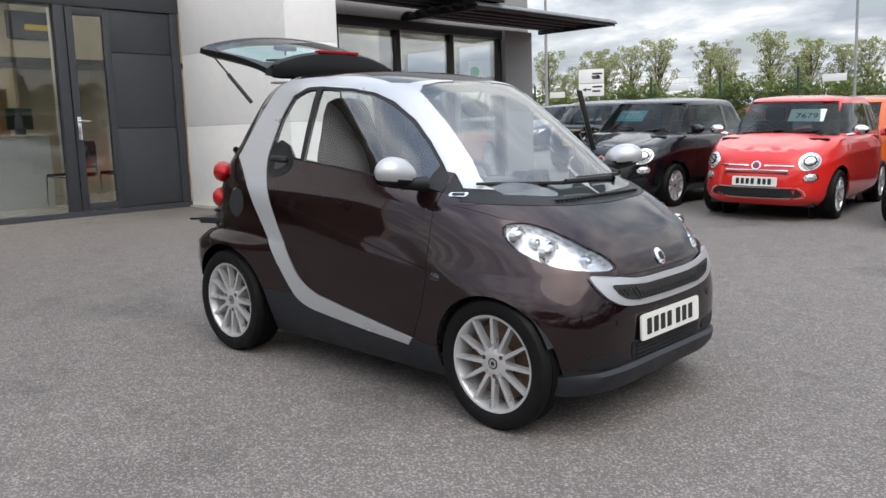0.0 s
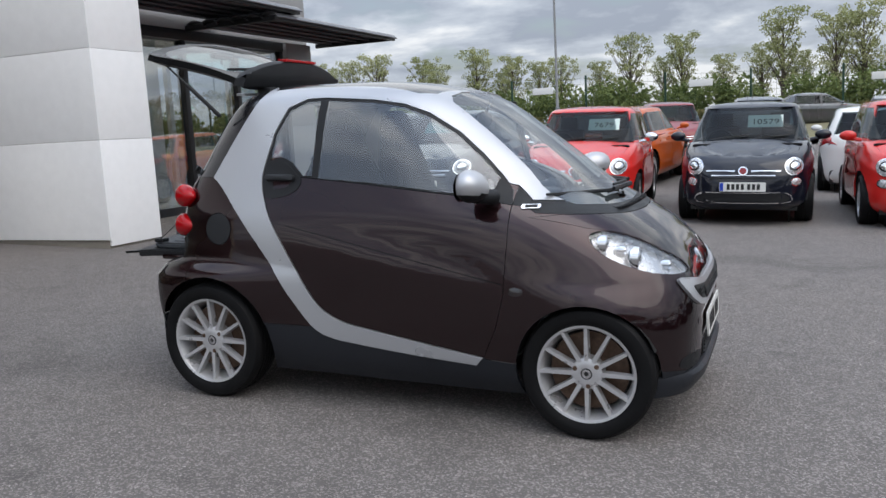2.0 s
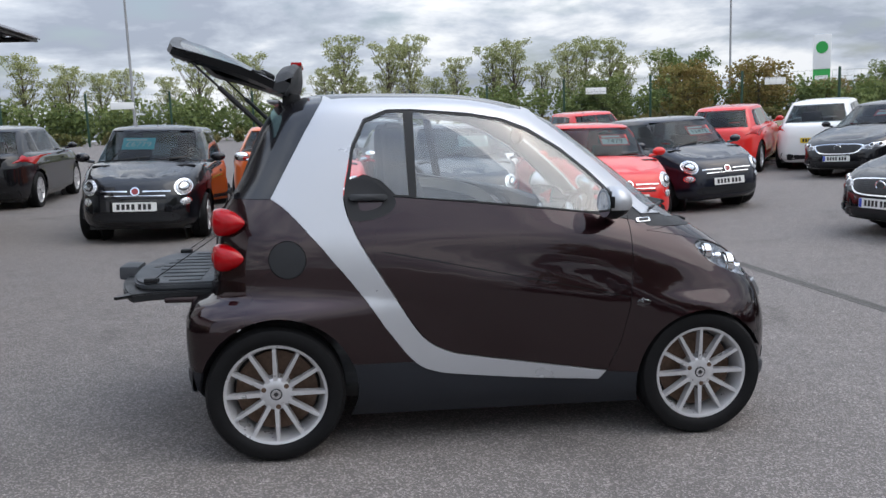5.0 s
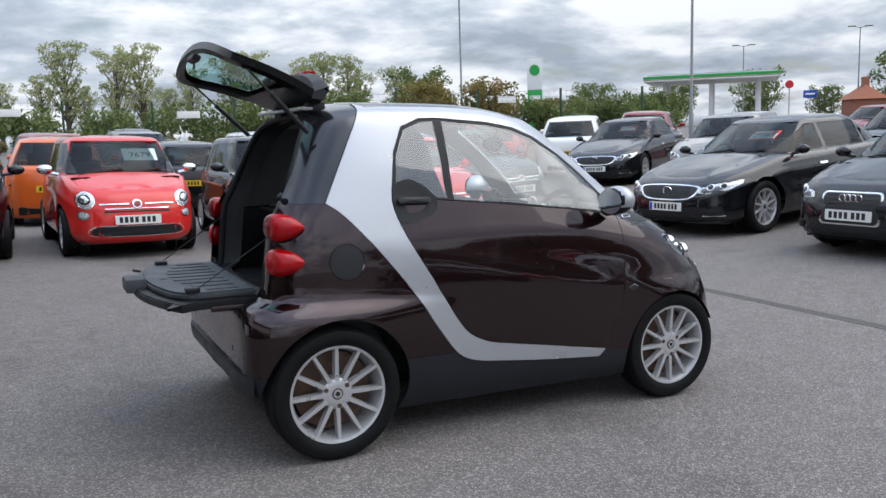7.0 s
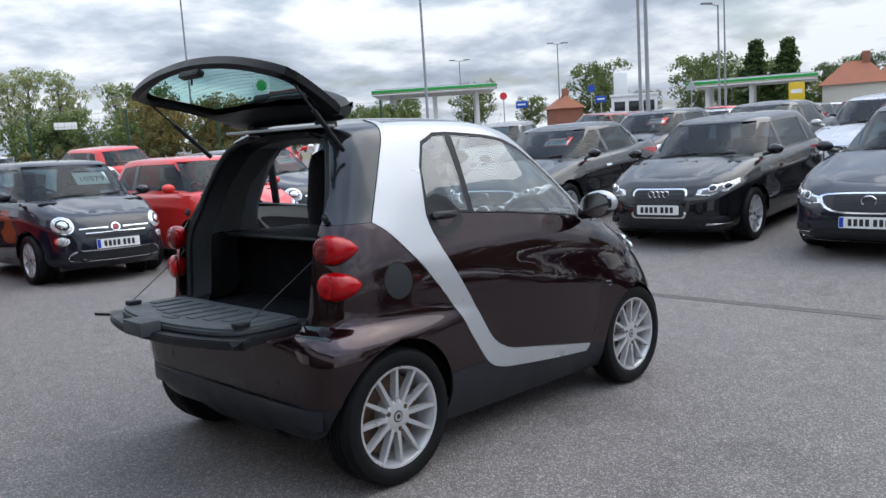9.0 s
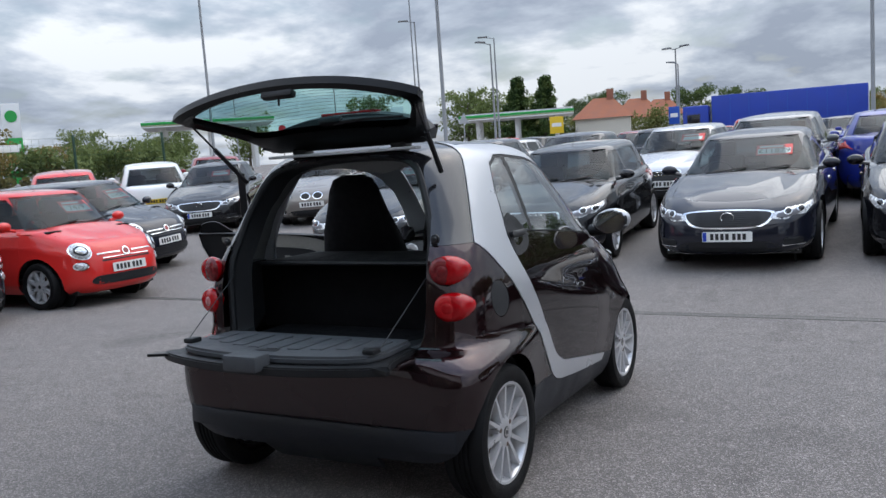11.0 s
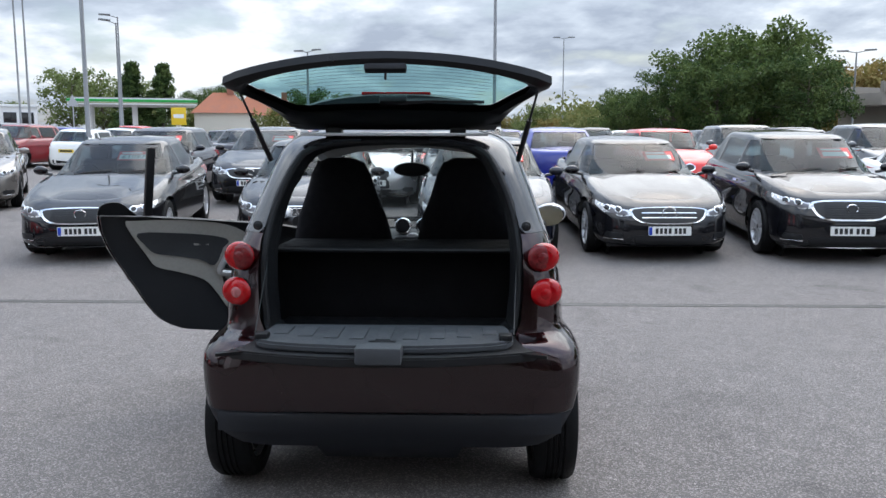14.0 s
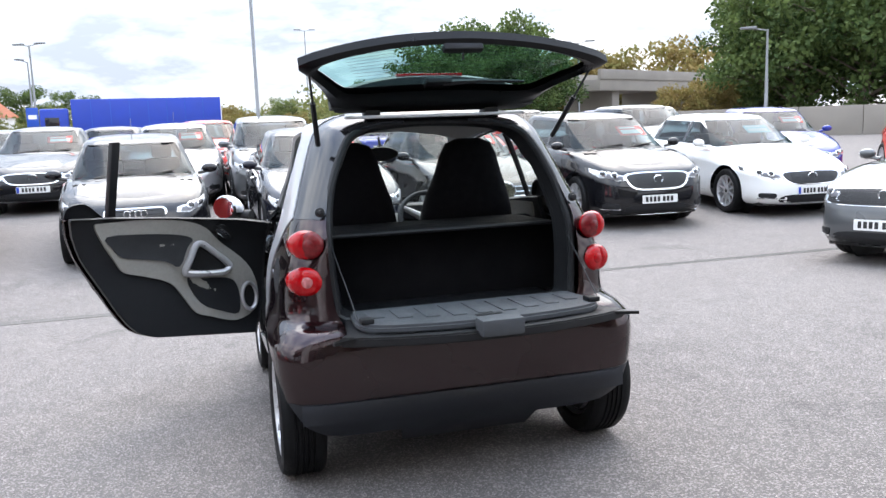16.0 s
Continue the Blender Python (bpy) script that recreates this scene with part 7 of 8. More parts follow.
    part("door_handle", O(rrect(.318, 1.072, .475, 1.098, .012), .020, .0, .006), "trim", low, "dark grey pull handle")
    # dark strip painted for the shaded line where the crease turns the reflection
    crease = [(.45, .8700), (.80, .8010), (1.16, .7250), (1.515, .6480), (1.515, .6445), (1.16, .7215), (.80, .7975), (.45, .8665)]
    b = bmesh.new()
    vs = []
    for p in crease:
        h = shell.ray_cast(Vector((p[0], sd * 6, p[1])), Vector((0, -sd, 0)))[0]
        vs.append(b.verts.new(h + Vector((0, sd * .003, 0))))
    for k in range(3):
        b.faces.new((vs[k], vs[k + 1], vs[6 - k], vs[7 - k]))
    part("door_crease", b, "gate", low, "thin dark strip painted for the shaded line of the door crease")
    # mirror
    b = bmesh.new()
    c = Vector((1.405, sd * .800, 1.058))
    bmesh.ops.create_uvsphere(b, u_segments=28, v_segments=18, radius=1.0)
    for v in b.verts:
        x, y, z = v.co
        sx = .075 if x > 0 else .052
        v.co = c + Vector((max(x, -.72) * sx, y * .105, z * (.073 if z > 0 else .062) + .012 * y * sd))
    top = [f for f in b.faces if f.calc_center_median().z > c.z - .022 and f.calc_center_median().x > c.x - .026]
    cap = bmesh.new(); vm = {}
    for f in top:
        for v in f.verts:
            vm.setdefault(v, None)
            if vm[v] is None:
                vm[v] = cap.verts.new(v.co + (v.co - c).normalized() * .002)
        cap.faces.new([vm[v] for v in f.verts])
    base = part("door_mirror", b, "plastic", low, "black mirror base")
    part("mirror_cap", cap, "cell_silver", base, "silver mirror cap")
    b = bmesh.new()
    e = [b.verts.new(c + Vector((-.0385, .088 * math.cos(a), .060 * math.sin(a) + .002))) for a in (2 * math.pi * k / 28 for k in range(28))]
    b.faces.new(e)
    part("mirror_glass", b, "mirror", base)
    b = bmesh.new()
    tube(b, [(1.46, sd * .665, 1.01), (1.44, sd * .73, 1.015), (1.42, sd * .775, 1.02)], [.035, .03, .03], 10)
    part("mirror_foot", b, "plastic", base)


def nose_of(car, shell):
    P = lambda poly, by=.004, edge=.012, dome=0.0: patch(shell, poly, "x", 1, by, edge, dome, 5)
    outer = curve2(sym([(0, .622), (.20, .624), (.38, .640), (.485, .662), (.50, .640), (.455, .575), (.36, .533), (.20, .516), (0, .512)])[:-1], 3, True)
    g = part("grille_surround", P(outer, .014, .02), "cell_silver", car, "silver smile-shaped grille surround")
    inn = curve2(sym([(0, .598), (.20, .600), (.355, .612), (.415, .617), (.375, .572), (.30, .548), (.16, .540), (0, .538)])[:-1], 3, True)
    part("grille_mesh", P(inn, .017, .0), "ink", g, "black honeycomb mesh")
    b = bmesh.new()
    for k in range(-16, 17):
        for sl in (-1, 1):
            pts = []
            for u in (0, .5, 1):
                y = k * .026 + sl * (u - .5) * .05
                z = .545 + .06 * u
                if inside((y, z), inn):
                    pts.append(shell.ray_cast(Vector((4, y, z)), Vector((-1, 0, 0)))[0] + Vector((.019, 0, 0)))
            if len(pts) > 1:
                tube(b, pts, .0028, 4, cap=False)
    part("mesh_wire", b, "trim", g)
    bd = part("badge", P(ell(0, .685, .036, .034, 28), .006, .01, .004), "chrome", car, "round chrome badge")
    part("badge_core", P(ell(.004, .685, .018, .017, 20), .011, .0), "trim", bd)
    low = part("lower_grille", P(curve2(sym([(0, .372), (.25, .372), (.30, .355), (.285, .290), (.2, .283), (0, .281)])[:-1], 3, True), .003), "plastic", car, "black lower grille")
    b = bmesh.new()
    for z in (.298, .315, .332, .349):
        pts = [shell.ray_cast(Vector((4, y, z)), Vector((-1, 0, 0)))[0] + Vector((.006, 0, 0)) for y in (-.27, -.13, 0, .13, .27)]
        tube(b, pts, .004, 5)
    part("grille_bars", b, "trim", low)
    b = bmesh.new()
    rows = []
    for k in range(41):
        y = -.655 + 1.31 * k / 40
        u = abs(y) / .655
        h = shell.ray_cast(Vector((4, y, .255)), Vector((-1, 0, 0)))[0]
        out, zt = .030 * (1 - u ** 5) + .004, .285 - .020 * u ** 3
        rows.append([b.verts.new((h.x + dx, y, z)) for dx, z in ((-.03, zt + .006), (out * .55, zt + .002), (out, zt - .014), (out * .8, .225), (-.005, .185), (-.05, .180))])
    for A, B in zip(rows, rows[1:]):
        for k in range(5):
            b.faces.new((A[k], B[k], B[k + 1], A[k + 1]))
    bmesh.ops.recalc_face_normals(b, faces=b.faces)
    part("lip_ledge", b, "bumper_grey", car, "dark grey projecting front lip")
    for s in (-1, 1):
        part("side_vent", P(curve2([(s * .355, .335), (s * .50, .352), (s * .56, .338), (s * .55, .298), (s * .365, .290)], 3, True), .003), "plastic", car, "black side vent")
        part("tow_cap", P(ell(s * .40, .47, .016, .016, 14), .003, .004), "brown_paint", car)
        # repeater on the wing
        part("side_repeater", patch(shell, curve2([(1.548, .628), (1.575, .640), (1.612, .622), (1.585, .602), (1.552, .608)], 3, True), "y", s, .006, .01, .006), "lamp_clear", car, "clear side indicator")
        bd = part("name_badge", patch(shell, rrect(1.572, .957, 1.648, .973, .006, 3), "y", s, .006, .006), "chrome", car, "small chrome badge")
        part("badge_bar", patch(shell, rrect(1.585, .961, 1.636, .969, .003, 2), "y", s, .009, .0), "trim", bd)
        b = bmesh.new()
        ya = [.62, .30, -.06] if s > 0 else [.16, -.20, -.56]
        pts = []
        for y, z in zip(ya, (.985, .992, 1.0) if s > 0 else (.980, .985, .995)):
            h = shell.ray_cast(Vector((4, y, z)), Vector((-1, 0, 0)))[0]
            pts.append(h + Vector((.016, 0, .018)))
        tube(b, pts, [.010, .009, .006], 6)
        tube(b, [p + Vector((.012, 0, .008)) for p in pts[:2]], [.014, .010], 6)
        part("wiper", b, "plastic", car, "black windscreen wiper")
    vent = part("scuttle_vent", patch(shell, sym([(0, .935), (.22, .938), (.34, .945), (.34, .935), (.22, .925), (0, .921)])[:-1], "x", 1, .002, .004), "ink", car)
    for k in range(26):
        y = -.33 + .026 * k
        h = shell.ray_cast(Vector((4, y, .933)), Vector((-1, 0, 0)))[0]
        part("vent_rib", boxbm(h + Vector((-.02, -.004, -.002)), h + Vector((.012, .004, .009))), "plastic", vent)
    x = shell.ray_cast(Vector((4, 0, .42)), Vector((-1, 0, 0)))[0].x
    plate(car, Matrix.Translation((x + .014, 0, .42)) @ pose(0, 0, 0, 0, -3, 0))


def tail_of(car, shell):
    P = lambda poly, by=.004, edge=.012, dome=0.0: patch(shell, poly, "x", -1, by, edge, dome, 5)
    for s in (-1, 1):
        for z, yy in ((.993, .618), (.847, .632)):
            # a round face that draws out to a point along the flank
            rows = []
            for x, dy, r in ((-.240, -.004, .036), (-.234, -.003, .054), (-.221, 0, .061), (-.202, .007, .062), (-.175, .017, .057), (-.146, .031, .044), (-.124, .043, .026), (-.108, .052, .008)):
                rows.append([(x, s * (yy + dy + r * math.cos(a)), z + r * math.sin(a) * .95) for a in (2 * math.pi * k / 28 for k in range(28))])
            b = bmesh.new()
            skin(b, rows, True, True)
            bmesh.ops.recalc_face_normals(b, faces=b.faces)
            lamp = part("tail_lamp", b, "lamp_red", car, "teardrop red tail lamp")
            F = Matrix.Translation((-.240, s * (yy - .004), z)) @ pose(0, 0, 0, 0, 0, -90 - 16 * s)
            b = bmesh.new()
            lathe(b, [(0, -.008), (.025, -.007), (.042, -.003), (.052, .005), (.056, .014)], 28, F)
            part("lamp_face", b, "lamp_dark" if z > .9 else "lamp_face", lamp, "dark red brake lens" if z > .9 else "")
            b = bmesh.new()
            lathe(b, [(0, -.011), (.018, -.0105), (.024, -.006)], 20, F)
            part("lens_core", b, "lamp_pale" if z < .9 and s > 0 else "lamp_dark" if z > .9 else "lamp_red", lamp)
        part("parking_sensor", P(ell(s * .435, .462, .013, .013, 14), .002, .004), "brown_paint", car)
        b = bmesh.new()
        lathe(b, [(0, -.009), (.009, -.008), (.012, 0), (.019, .002), (.020, .008)], 18, Matrix.Translation((-.175, s * .553, 1.115)) @ pose(0, 0, 0, 0, 0, -90))
        part("strut_bolt", b, "trim", car)
    b = bmesh.new()
    rows = []
    for k in range(41):
        y = -.69 + 1.38 * k / 40
        u = abs(y) / .69
        h = shell.ray_cast(Vector((-4, y, .37)), Vector((1, 0, 0)))[0]
        out = .016 * (1 - u ** 6) + .003
        rows.append([b.verts.new((h.x - dx, y, z)) for dx, z in ((-.01, .384), (out * .7, .380), (out, .368), (out * .8, .335), (.001, .30), (-.02, .295))])
    for A, B in zip(rows, rows[1:]):
        for k in range(5):
            b.faces.new((A[k], A[k + 1], B[k + 1], B[k]))
    bmesh.ops.recalc_face_normals(b, faces=b.faces)
    part("bumper_ledge", b, "bumper_grey", car, "dark grey moulded bumper ledge")
    # seal round the opening
    hole = [(0, 1.478), (.25, 1.466), (.37, 1.434), (.43, 1.37), (.50, 1.21), (.533, 1.05), (.537, .90), (.525, .74), (.49, .675), (.25, .660), (0, .658)]
    full = sym(hole)[:-1]
    pts = []
    for y, z in curve2(full, 3, True):
        pts.append((spline(XR, z) + .045 + .10 * abs(y) ** 3, y * .985, z - .006 if z > 1 else z + .004))
    b = bmesh.new()
    tube(b, pts + pts[:2], .017, 8, cap=False)
    part("opening_seal", b, "plastic", car, "black rubber seal")
    # the jamb inside the seal
    b = bmesh.new()
    R0 = [b.verts.new(p) for p in pts]
    R1 = [b.verts.new((p[0] + .10, p[1] * .93, p[2] + (.02 if p[2] < .8 else -.02 if p[2] > 1.3 else 0))) for p in pts]
    for k in range(len(pts)):
        b.faces.new((R0[k], R0[(k + 1) % len(pts)], R1[(k + 1) % len(pts)], R1[k]))
    part("opening_jamb", b, "plastic", car)
    # raised tailgate
    T = Matrix.Translation((.075, 0, 1.535)) @ pose(0, 0, 0, 0, -24, 180)   # local +x runs out from the hinge
    half = [(0, .43), (.06, .45), (.20, .505), (.36, .585), (.44, .628), (.478, .615), (.510, .50), (.535, .30), (.545, 0)]
    gl = [(.150, 0), (.150, .20), (.155, .37), (.185, .420), (.27, .480), (.36, .535), (.435, .545), (.480, .43), (.510, .22), (.518, 0)]
    def tg_z(u, v):
        return .045 * math.cos(min(abs(v) / .66, 1) * math.pi / 2) * math.sin(min(u / .55, 1) * math.pi * .8) - .04 * (u / .5) * (abs(v) / .6) ** 2
    outl = curve2([(u, v) for u, v in half], 4)
    outl = outl + [(u, -v) for u, v in reversed(outl[:-1])]
    inn = curve2(gl, 4)
    inn = inn + [(u, -v) for u, v in reversed(inn[1:-1])]
    b = bmesh.new()
    # frame between the rim and the pane, with thickness
    def loop_pts(poly, n, zoff):
        c = (.30, 0.0)
        out = []
        for k in range(n):
            a = 2 * math.pi * k / n
            d = Vector((math.cos(a), math.sin(a)))
            best = None
            for p, q in zip(poly, poly[1:] + poly[:1]):
                e = (q[0] - p[0], q[1] - p[1])
                det = d.x * -e[1] + e[0] * d.y
                if abs(det) < 1e-12:
                    continue
                rx, ry = p[0] - c[0], p[1] - c[1]
                t = (rx * -e[1] + e[0] * ry) / det
                w = (d.x * ry - d.y * rx) / det
                if t > 0 and -1e-6 <= w <= 1 + 1e-6 and (best is None or t < best):
                    best = t
            best = best or .1
            u, v = c[0] + d.x * best, c[1] + d.y * best
            out.append((u, v, tg_z(u, v) + zoff))
        return out
    n = 96
    o_lo, o_hi = loop_pts(outl, n, -.022), loop_pts(outl, n, .010)
    i_hi = loop_pts([(.30 + (u - .30) * 1.02, v * 1.02) for u, v in inn], n, .004)
    i_lo = loop_pts(inn, n, -.030)
    m_lo = [((a[0] + c[0]) / 2, (a[1] + c[1]) / 2, (a[2] + c[2]) / 2 - .014) for a, c in zip(o_lo, i_lo)]
    L = [[b.verts.new(p) for p in r] for r in (i_hi, o_hi, o_lo, m_lo, i_lo)]
    for A, B in zip(L, L[1:]):
        for k in range(n):
            b.faces.new((A[k], A[(k + 1) % n], B[(k + 1) % n], B[k]))
    bmesh.ops.recalc_face_normals(b, faces=b.faces)
    tg = part("tailgate", b, "gate", car, "raised black framed glass tailgate", loc=T)
    b = bmesh.new()
    rim = [b.verts.new((u, v, tg_z(u, v) + .004)) for u, v, _ in loop_pts([(.30 + (u - .30) * 1.015, v * 1.015) for u, v in inn], n, 0)]
    mids = [[b.verts.new((.30 + (p.co.x - .30) * s, p.co.y * s, tg_z(.30 + (p.co.x - .30) * s, p.co.y * s) + .004)) for p in rim] for s in (.66, .33)]
    for A, B in zip([rim] + mids, mids):
        for k in range(n):
            b.faces.new((A[k], A[(k + 1) % n], B[(k + 1) % n], B[k]))
    b.faces.new(mids[-1])
    pane = part("rear_pane", b, "green_glass", tg, "green tinted heated rear window")
    pane.visible_shadow = False
    b = bmesh.new()
    for k in range(11):
        u = .19 + .026 * k
        wv = .33 + .45 * (u - .15) if u < .40 else .44
        tube(b, [(u, v * wv, tg_z(u, v * wv) - .001) for v in (-1, -.6, -.2, .2, .6, 1)], .0006, 3, cap=False)
    part("heater_element", b, "trim", pane)
    b = bmesh.new()
    box(b, (.498, -.080, -.034), (.535, .080, -.004), .010)
    tube(b, [(.51, 0, -.03), (.500, 0, -.060)], .005, 6)
    part("latch", b, "plastic", tg, "black tailgate latch")
    b = bmesh.new()
    tube(b, [(.155, .02, .030), (.165, .18, .032), (.175, .38, .02)], [.016, .010, .006], 6)
    box(b, (.11, -.06, .02), (.18, .06, .055), .015)
    part("rear_wiper", b, "plastic", tg, "rear wiper")
    # spoiler that stands up at the hinge
    b = bmesh.new()
    rows = []
    for k in range(25):
        y = -.455 + .91 * k / 24
        u = abs(y) / .455
        top = 1.676 - .078 * u ** 2.4 - (.02 if u > .97 else 0)
        fx = .128 - .035 * u ** 2
        rows.append([b.verts.new((x, y, z)) for x, z in ((fx - .030, 1.528), (fx - .012, 1.56), (fx - .004, 1.60 - .01 * u), (fx - .006, top - .014), (fx - .018, top - .003), (fx - .034, top), (fx - .075, top - .012), (fx - .085, 1.535))])
    for A, B in zip(rows, rows[1:]):
        for k in range(8):
            b.faces.new((A[k], A[(k + 1) % 8], B[(k + 1) % 8], B[k]))
    b.faces.new(rows[0]); b.faces.new(rows[-1][::-1])
    bmesh.ops.recalc_face_normals(b, faces=b.faces)
    sp = part("spoiler", b, "trim", car, "dark grey arched roof spoiler tipped up with the tailgate")
    b = bmesh.new()
    for y0, y1 in ((-.15, -.05), (-.05, .05), (.05, .15)):
        box(b, (.076, y0, 1.664), (.126, y1, 1.680), .004)
    part("brake_light", b, "lamp_red", sp, "red high brake light")
    for s in (-1, 1):
        b = bmesh.new()
        box(b, (.04, s * .27 - .035, 1.475), (.12, s * .27 + .035, 1.53), .012)
        part("hinge", b, "plastic", car)
        # gas strut
        a, c = Vector((-.035, s * .525, 1.385)), T @ Vector((.455, -s * .59, -.03))
        b = bmesh.new()
        tube(b, [a, a + (c - a) * .52], .011, 8)
        st = part("gas_strut", b, "plastic", car, "black gas strut")
        b = bmesh.new()
        tube(b, [a + (c - a) * .5, c], .005, 8)
        part("strut_rod", b, "trim", st)
        # stay wire of the lower flap
        b = bmesh.new()
        tube(b, [(-.16, s * .515, .98), (-.52, s * .485, .735)], .0022, 5)
        part("stay_wire", b, "trim", car)
    # pale bar standing in for the bright line of sky by the hinges
    b = bmesh.new()
    box(b, (-.02, -.40, 1.487), (.03, .40, 1.500), .004)
    part("roof_edge", b, "cell_silver", car, "pale strip in place of the bright sky line at the roof edge")
    # lower flap, folded out flat
    fl = [(-.27, .495), (-.40, .510), (-.52, .530), (-.575, .560), (-.60, .553), (-.655, .42), (-.705, .21), (-.72, 0)]
    tr = curve2(fl, 3)
    tr = tr + [(x, -y) for x, y in reversed(tr[:-1])]
    b = bmesh.new()
    prism(b, [(x, y) for x, y in tr], "z", .655, .690)
    bmesh.ops.bevel(b, geom=[e for e in b.edges], offset=.006, segments=2, affect="EDGES")
    flap = part("lower_flap", b, "plastic", car, "folded-down lower tailgate")
    inner = [(-.265, .470), (-.50, .485), (-.60, .42), (-.655, .2), (-.67, 0)]
    ti = curve2(inner, 4)
    ti = ti + [(x, -y) for x, y in reversed(ti[:-1])]
    b = bmesh.new()
    prism(b, [(x, y) for x, y in ti], "z", .688, .722)
    bmesh.ops.bevel(b, geom=[e for e in b.edges], offset=.010, segments=2, affect="EDGES")
    lin_ = part("flap_lining", b, "flap_grey", flap, "ribbed grey lining")
    for k in range(9):
        y = -.40 + .10 * k
        part("lining_rib", boxbm((-.56 + .12 * (abs(y) / .45) ** 2, y - .028, .720), (-.33, y + .028, .7265), .004), "flap_grey", lin_)
    part("flap_handle", boxbm((-.755, -.082, .672), (-.665, .082, .735), .012), "flap_grey", flap, "grey grab block")
    part("label_bar", boxbm((-.60, -.05, .7225), (-.57, .05, .7245)), "trim", lin_)
    for s in (-1, 1):
        b = bmesh.new()
        prism(b, [(-.46, s * .50), (-.585, s * .552), (-.640, s * .600), (-.655, s * .596), (-.625, s * .53), (-.61, s * .48)], "z", .676, .688)
        part("corner_blade", b, "gate", flap, "black pointed seal blade")
        part("latch_cup", boxbm((-.56, s * .455 - .025, .72), (-.50, s * .455 + .025, .742), .008), "plastic", flap)
        part("outer_skin_edge", boxbm((-.47, s * .50 - .03, .640), (-.30, s * .50 + .03, .668), .01), "brown_paint", flap)


def cabin_of(car, shell):
    b = bmesh.new()
    box(b, (-.25, -.50, .655), (.16, .50, .675), .004)
    part("boot_floor", b, "lining", car, "black boot carpet")
    b = bmesh.new()
    box(b, (.145, -.635, .66), (.165, .635, .985), .004)
    part("boot_bulkhead", b, "lining", car, "black fabric panel below the shelf")
    b = bmesh.new()
    box(b, (.02, -.545, .985), (.50, .545, 1.000), .005)
    sh = part("parcel_shelf", b, "lining", car, "black luggage shelf")
    b = bmesh.new(); tube(b, [(.02, -.53, .993), (.02, .53, .993)], .010, 8)
    part("shelf_rail", b, "plastic", sh)
    for s in (-1, 1):
        HALF = [(.66, .49), (.74, .525), (.90, .537), (1.05, .533), (1.21, .50), (1.37, .43), (1.43, .37)]
        def side_strip(zs, deep, name, mat, lab):
            b = bmesh.new()
            A = []
            for z in zs:
                x0, y0 = spline(XR, z) + .14, lin(HALF, z) * .93
                A.append([b.verts.new((x0 + deep(z) * u, s * (y0 + (min(spline(HB, z) - .06, .635) - y0) * min(1, u * 1.6)), z)) for u in (0, .25, .5, .75, 1)])
            for p, q in zip(A, A[1:]):
                for k in range(4):
                    b.faces.new((p[k], p[k + 1], q[k + 1], q[k]))
            part(name, b, mat, car, lab)
        side_strip([.66, .72, .78, .84, .90, .96, .995], lambda z: .28, "boot_side_trim", "trim", "dark moulded side trim")
        side_strip([1.0, 1.06, 1.12, 1.18, 1.24, 1.30, 1.36, 1.42], lambda z: .20 + .06 * abs(z - 1.22) / .2, "pillar_trim", "pillar_grey", "grey rear pillar trim")
    # seats with tall tapering backs
    for s in (-1, 1):
        y0 = s * .31
        b = bmesh.new()
        rings = []
        for z, w, x, d in ((.45, .23, .77, .10), (.60, .25, .71, .10), (.80, .258, .655, .10), (.97, .252, .61, .09), (1.10, .222, .575, .08), (1.22, .175, .55, .065), (1.32, .145, .535, .055), (1.375, .115, .53, .045), (1.397, .06, .53, .03)):
            rings.append([(x + px, y0 + py, z) for px, py in outline(d, -d, w, 3.2, 3.2, 32)])
        skin(b, rings, True, True)
        st = part("seat", b, "seat", car, "black cloth bucket seat with integral headrest")
        b = bmesh.new(); box(b, (.64, y0 - .24, .36), (1.17, y0 + .24, .52), .06)
        part("seat_cushion", b, "seat", st)
        b = bmesh.new(); box(b, (.70, y0 - .18, .25), (1.07, y0 + .18, .38), .02)
        part("seat_base", b, "plastic", st)
    b = bmesh.new()
    rings = []
    for y in (-.585, -.45, -.25, 0, .25, .45, .585):
        xo = .12 * (abs(y) / .585) ** 2
        rings.append([(x - xo, y, z) for x, z in ((1.86, .60), (1.90, .80), (1.84, .925), (1.70, .955), (1.58, .945), (1.50, .90), (1.48, .78), (1.54, .60))])
    R = [[b.verts.new(p) for p in r] for r in rings]
    for A, B in zip(R, R[1:]):
        for k in range(8):
            b.faces.new((A[k], A[(k + 1) % 8], B[(k + 1) % 8], B[k]))
    b.faces.new(R[0]); b.faces.new(R[-1][::-1])
    bmesh.ops.recalc_face_normals(b, faces=b.faces)
    dash = part("dashboard", b, "grey_trim", car, "grey dashboard")
    b = bmesh.new(); box(b, (1.42, -.13, .62), (1.55, .13, .93), .03)
    part("centre_console", b, "trim", dash)
    for y, z, x in ((.075, .985, 1.53), (-.055, .985, 1.53)):
        b = bmesh.new()
        lathe(b, [(0, -.035), (.042, -.035), (.05, -.03), (.05, .03), (.03, .04)], 24, Matrix.Translation((x, y, z)) @ pose(0, 0, 0, 0, 0, -90))
        o = part("dash_pod", b, "trim", dash, "round dash clock pod")
        b = bmesh.new(); lathe(b, [(.040, -.037), (.048, -.040), (.052, -.034)], 24, Matrix.Translation((x, y, z)) @ pose(0, 0, 0, 0, 0, -90))
        part("pod_ring", b, "chrome", o)
    for y, z in ((.01, .90), (.52, .90), (-.55, .90)):
        b = bmesh.new()
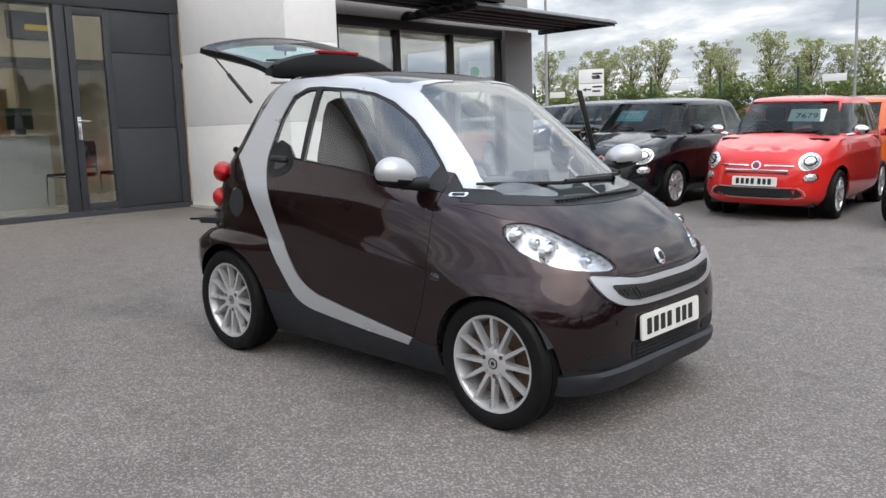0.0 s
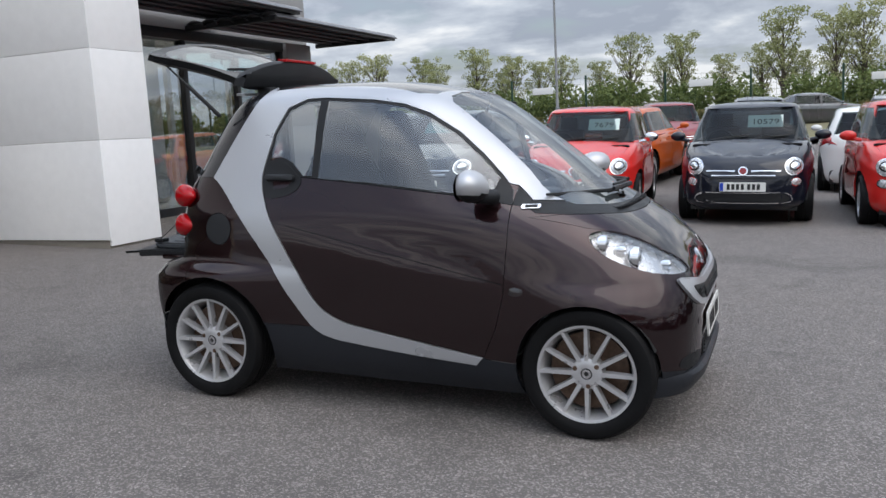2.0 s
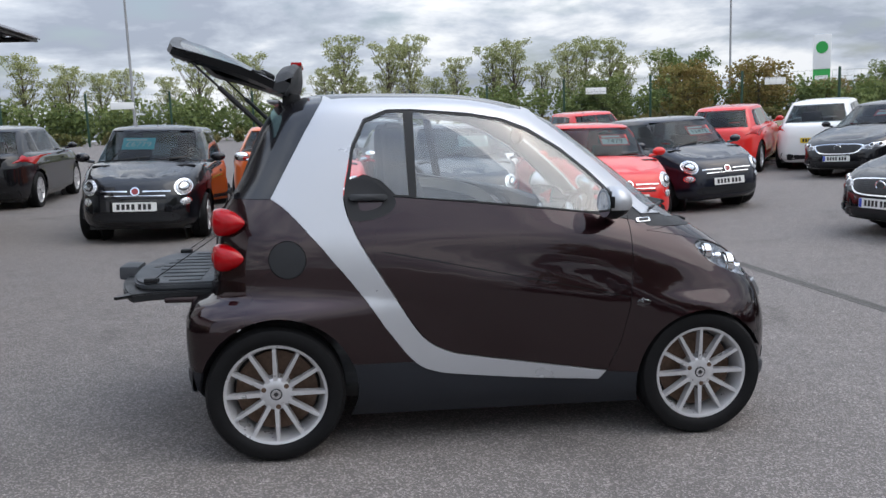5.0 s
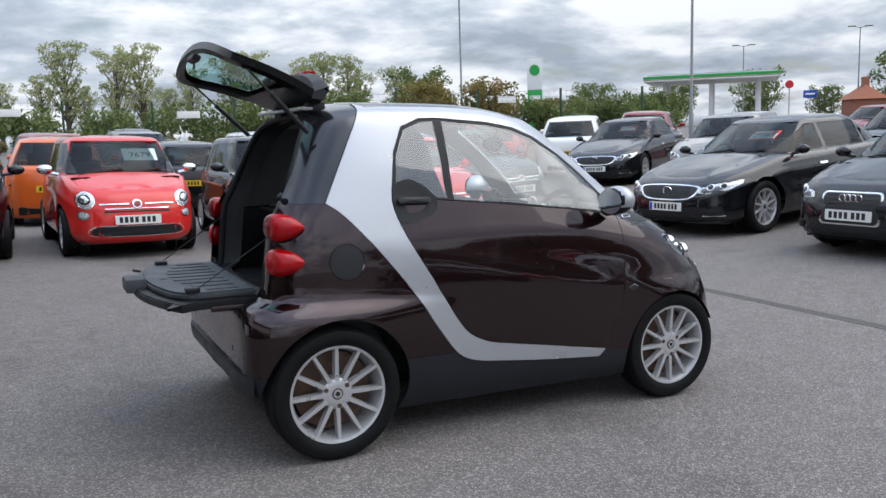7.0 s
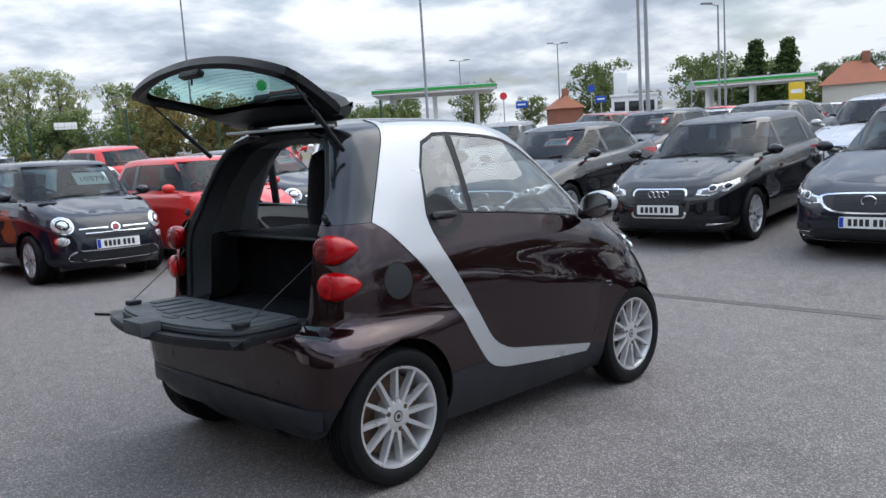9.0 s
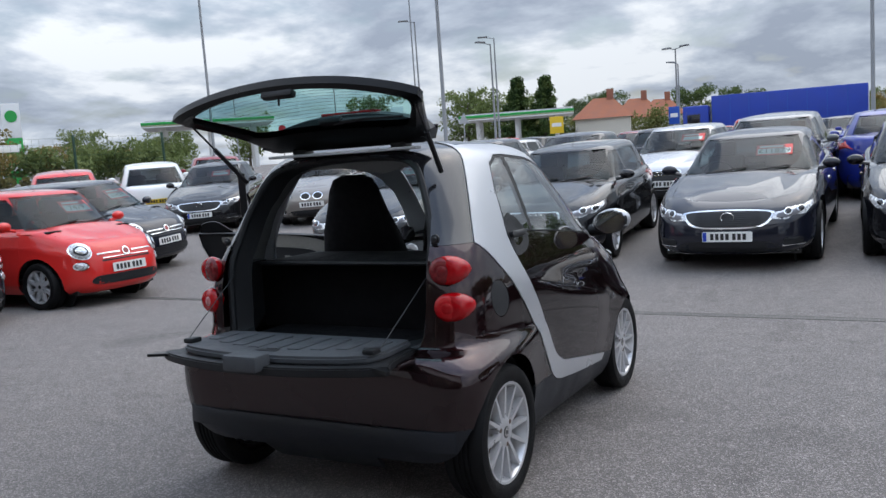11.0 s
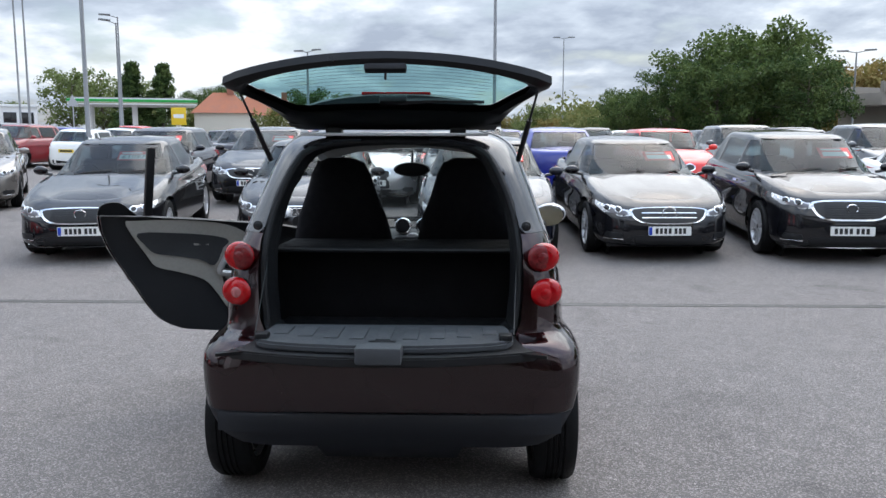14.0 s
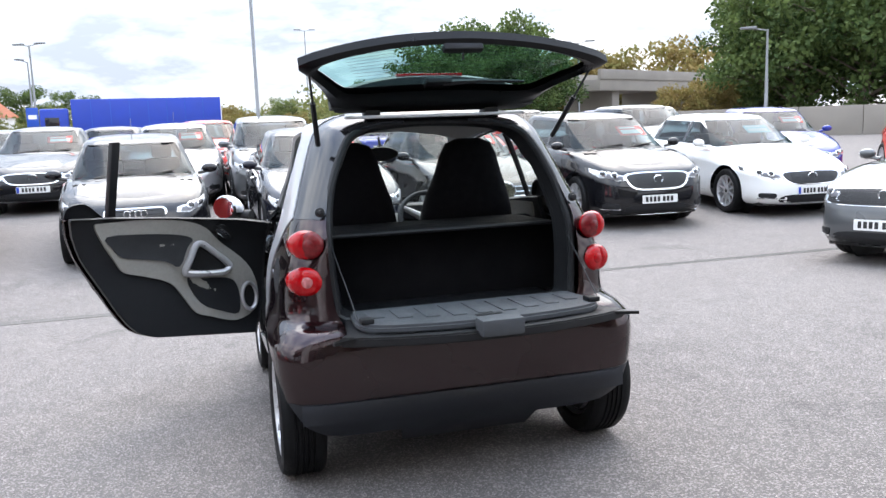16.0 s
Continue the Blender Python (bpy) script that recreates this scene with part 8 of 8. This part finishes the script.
        lathe(b, [(0, -.01), (.03, -.012), (.045, -.01), (.05, .0)], 20, Matrix.Translation((1.455 if abs(y) < .1 else 1.44, y, z)) @ pose(0, 0, 0, 0, 0, -90))
        part("air_vent", b, "alloy", dash, "round silver air vent")
    b = bmesh.new(); box(b, (1.405, -.14, .80), (1.425, .14, .86), .008)
    part("radio", b, "alloy", dash)
    b = bmesh.new(); box(b, (1.47, -.46, .92), (1.64, -.18, 1.02), .04)
    part("instrument_hood", b, "trim", dash)
    b = bmesh.new()
    c = Vector((1.36, -.32, .93))
    ax = Vector((-.87, 0, .49)); up = Vector((.49, 0, .87))
    tube(b, [c + .18 * (math.cos(a) * Vector((0, 1, 0)) + math.sin(a) * up) for a in (2 * math.pi * k / 36 for k in range(37))], .016, 8, cap=False)
    sw = part("steering_wheel", b, "trim", car, "dark grey steering wheel with silver spokes")
    b = bmesh.new()
    for a in (90, 210, 330):
        tube(b, [c + Vector((.02, 0, -.01)), c + .175 * (math.cos(radians(a)) * Vector((0, 1, 0)) + math.sin(radians(-a)) * up)], [.03, .014], 8)
    part("spokes", b, "alloy", sw)
    b = bmesh.new(); tube(b, [c, c - ax * -.0 + Vector((.16, 0, -.09))], .03, 8)
    part("column", b, "plastic", sw)
    # mirror, headlining, floor
    b = bmesh.new()
    lathe(b, [(0, -.012), (.9, -.01), (1.0, 0), (.9, .012), (0, .014)], 28)
    for v in b.verts:
        v.co = Vector((v.co.y + 1.18, v.co.x * .105, 1.335 + v.co.z * .042))
    mi = part("interior_mirror", b, "plastic", car, "black rear-view mirror")
    b = bmesh.new(); tube(b, [(1.19, 0, 1.36), (1.22, 0, 1.43)], .008, 6)
    part("mirror_arm", b, "plastic", mi)
    b = bmesh.new()
    for xs in ((.06, 1.08),):
        g = [[b.verts.new((x, y, 1.497 - .06 * (abs(y) / .46) ** 2 - (.035 * ((x - .55) / .5) ** 2))) for y in (-.46, -.3, -.1, .1, .3, .46)] for x in (.06, .3, .55, .8, 1.08)]
        for i in range(4):
            for j in range(5):
                b.faces.new((g[i][j], g[i][j + 1], g[i + 1][j + 1], g[i + 1][j]))
    part("headlining", b, "headlining", car, "pale grey headlining")
    b = bmesh.new(); box(b, (.36, -.66, .26), (1.54, .66, .30))
    part("cabin_floor", b, "lining", car)
    b = bmesh.new(); box(b, (1.70, -.56, .26), (1.74, .56, .84))
    part("firewall", b, "lining", car)


build_city_car()
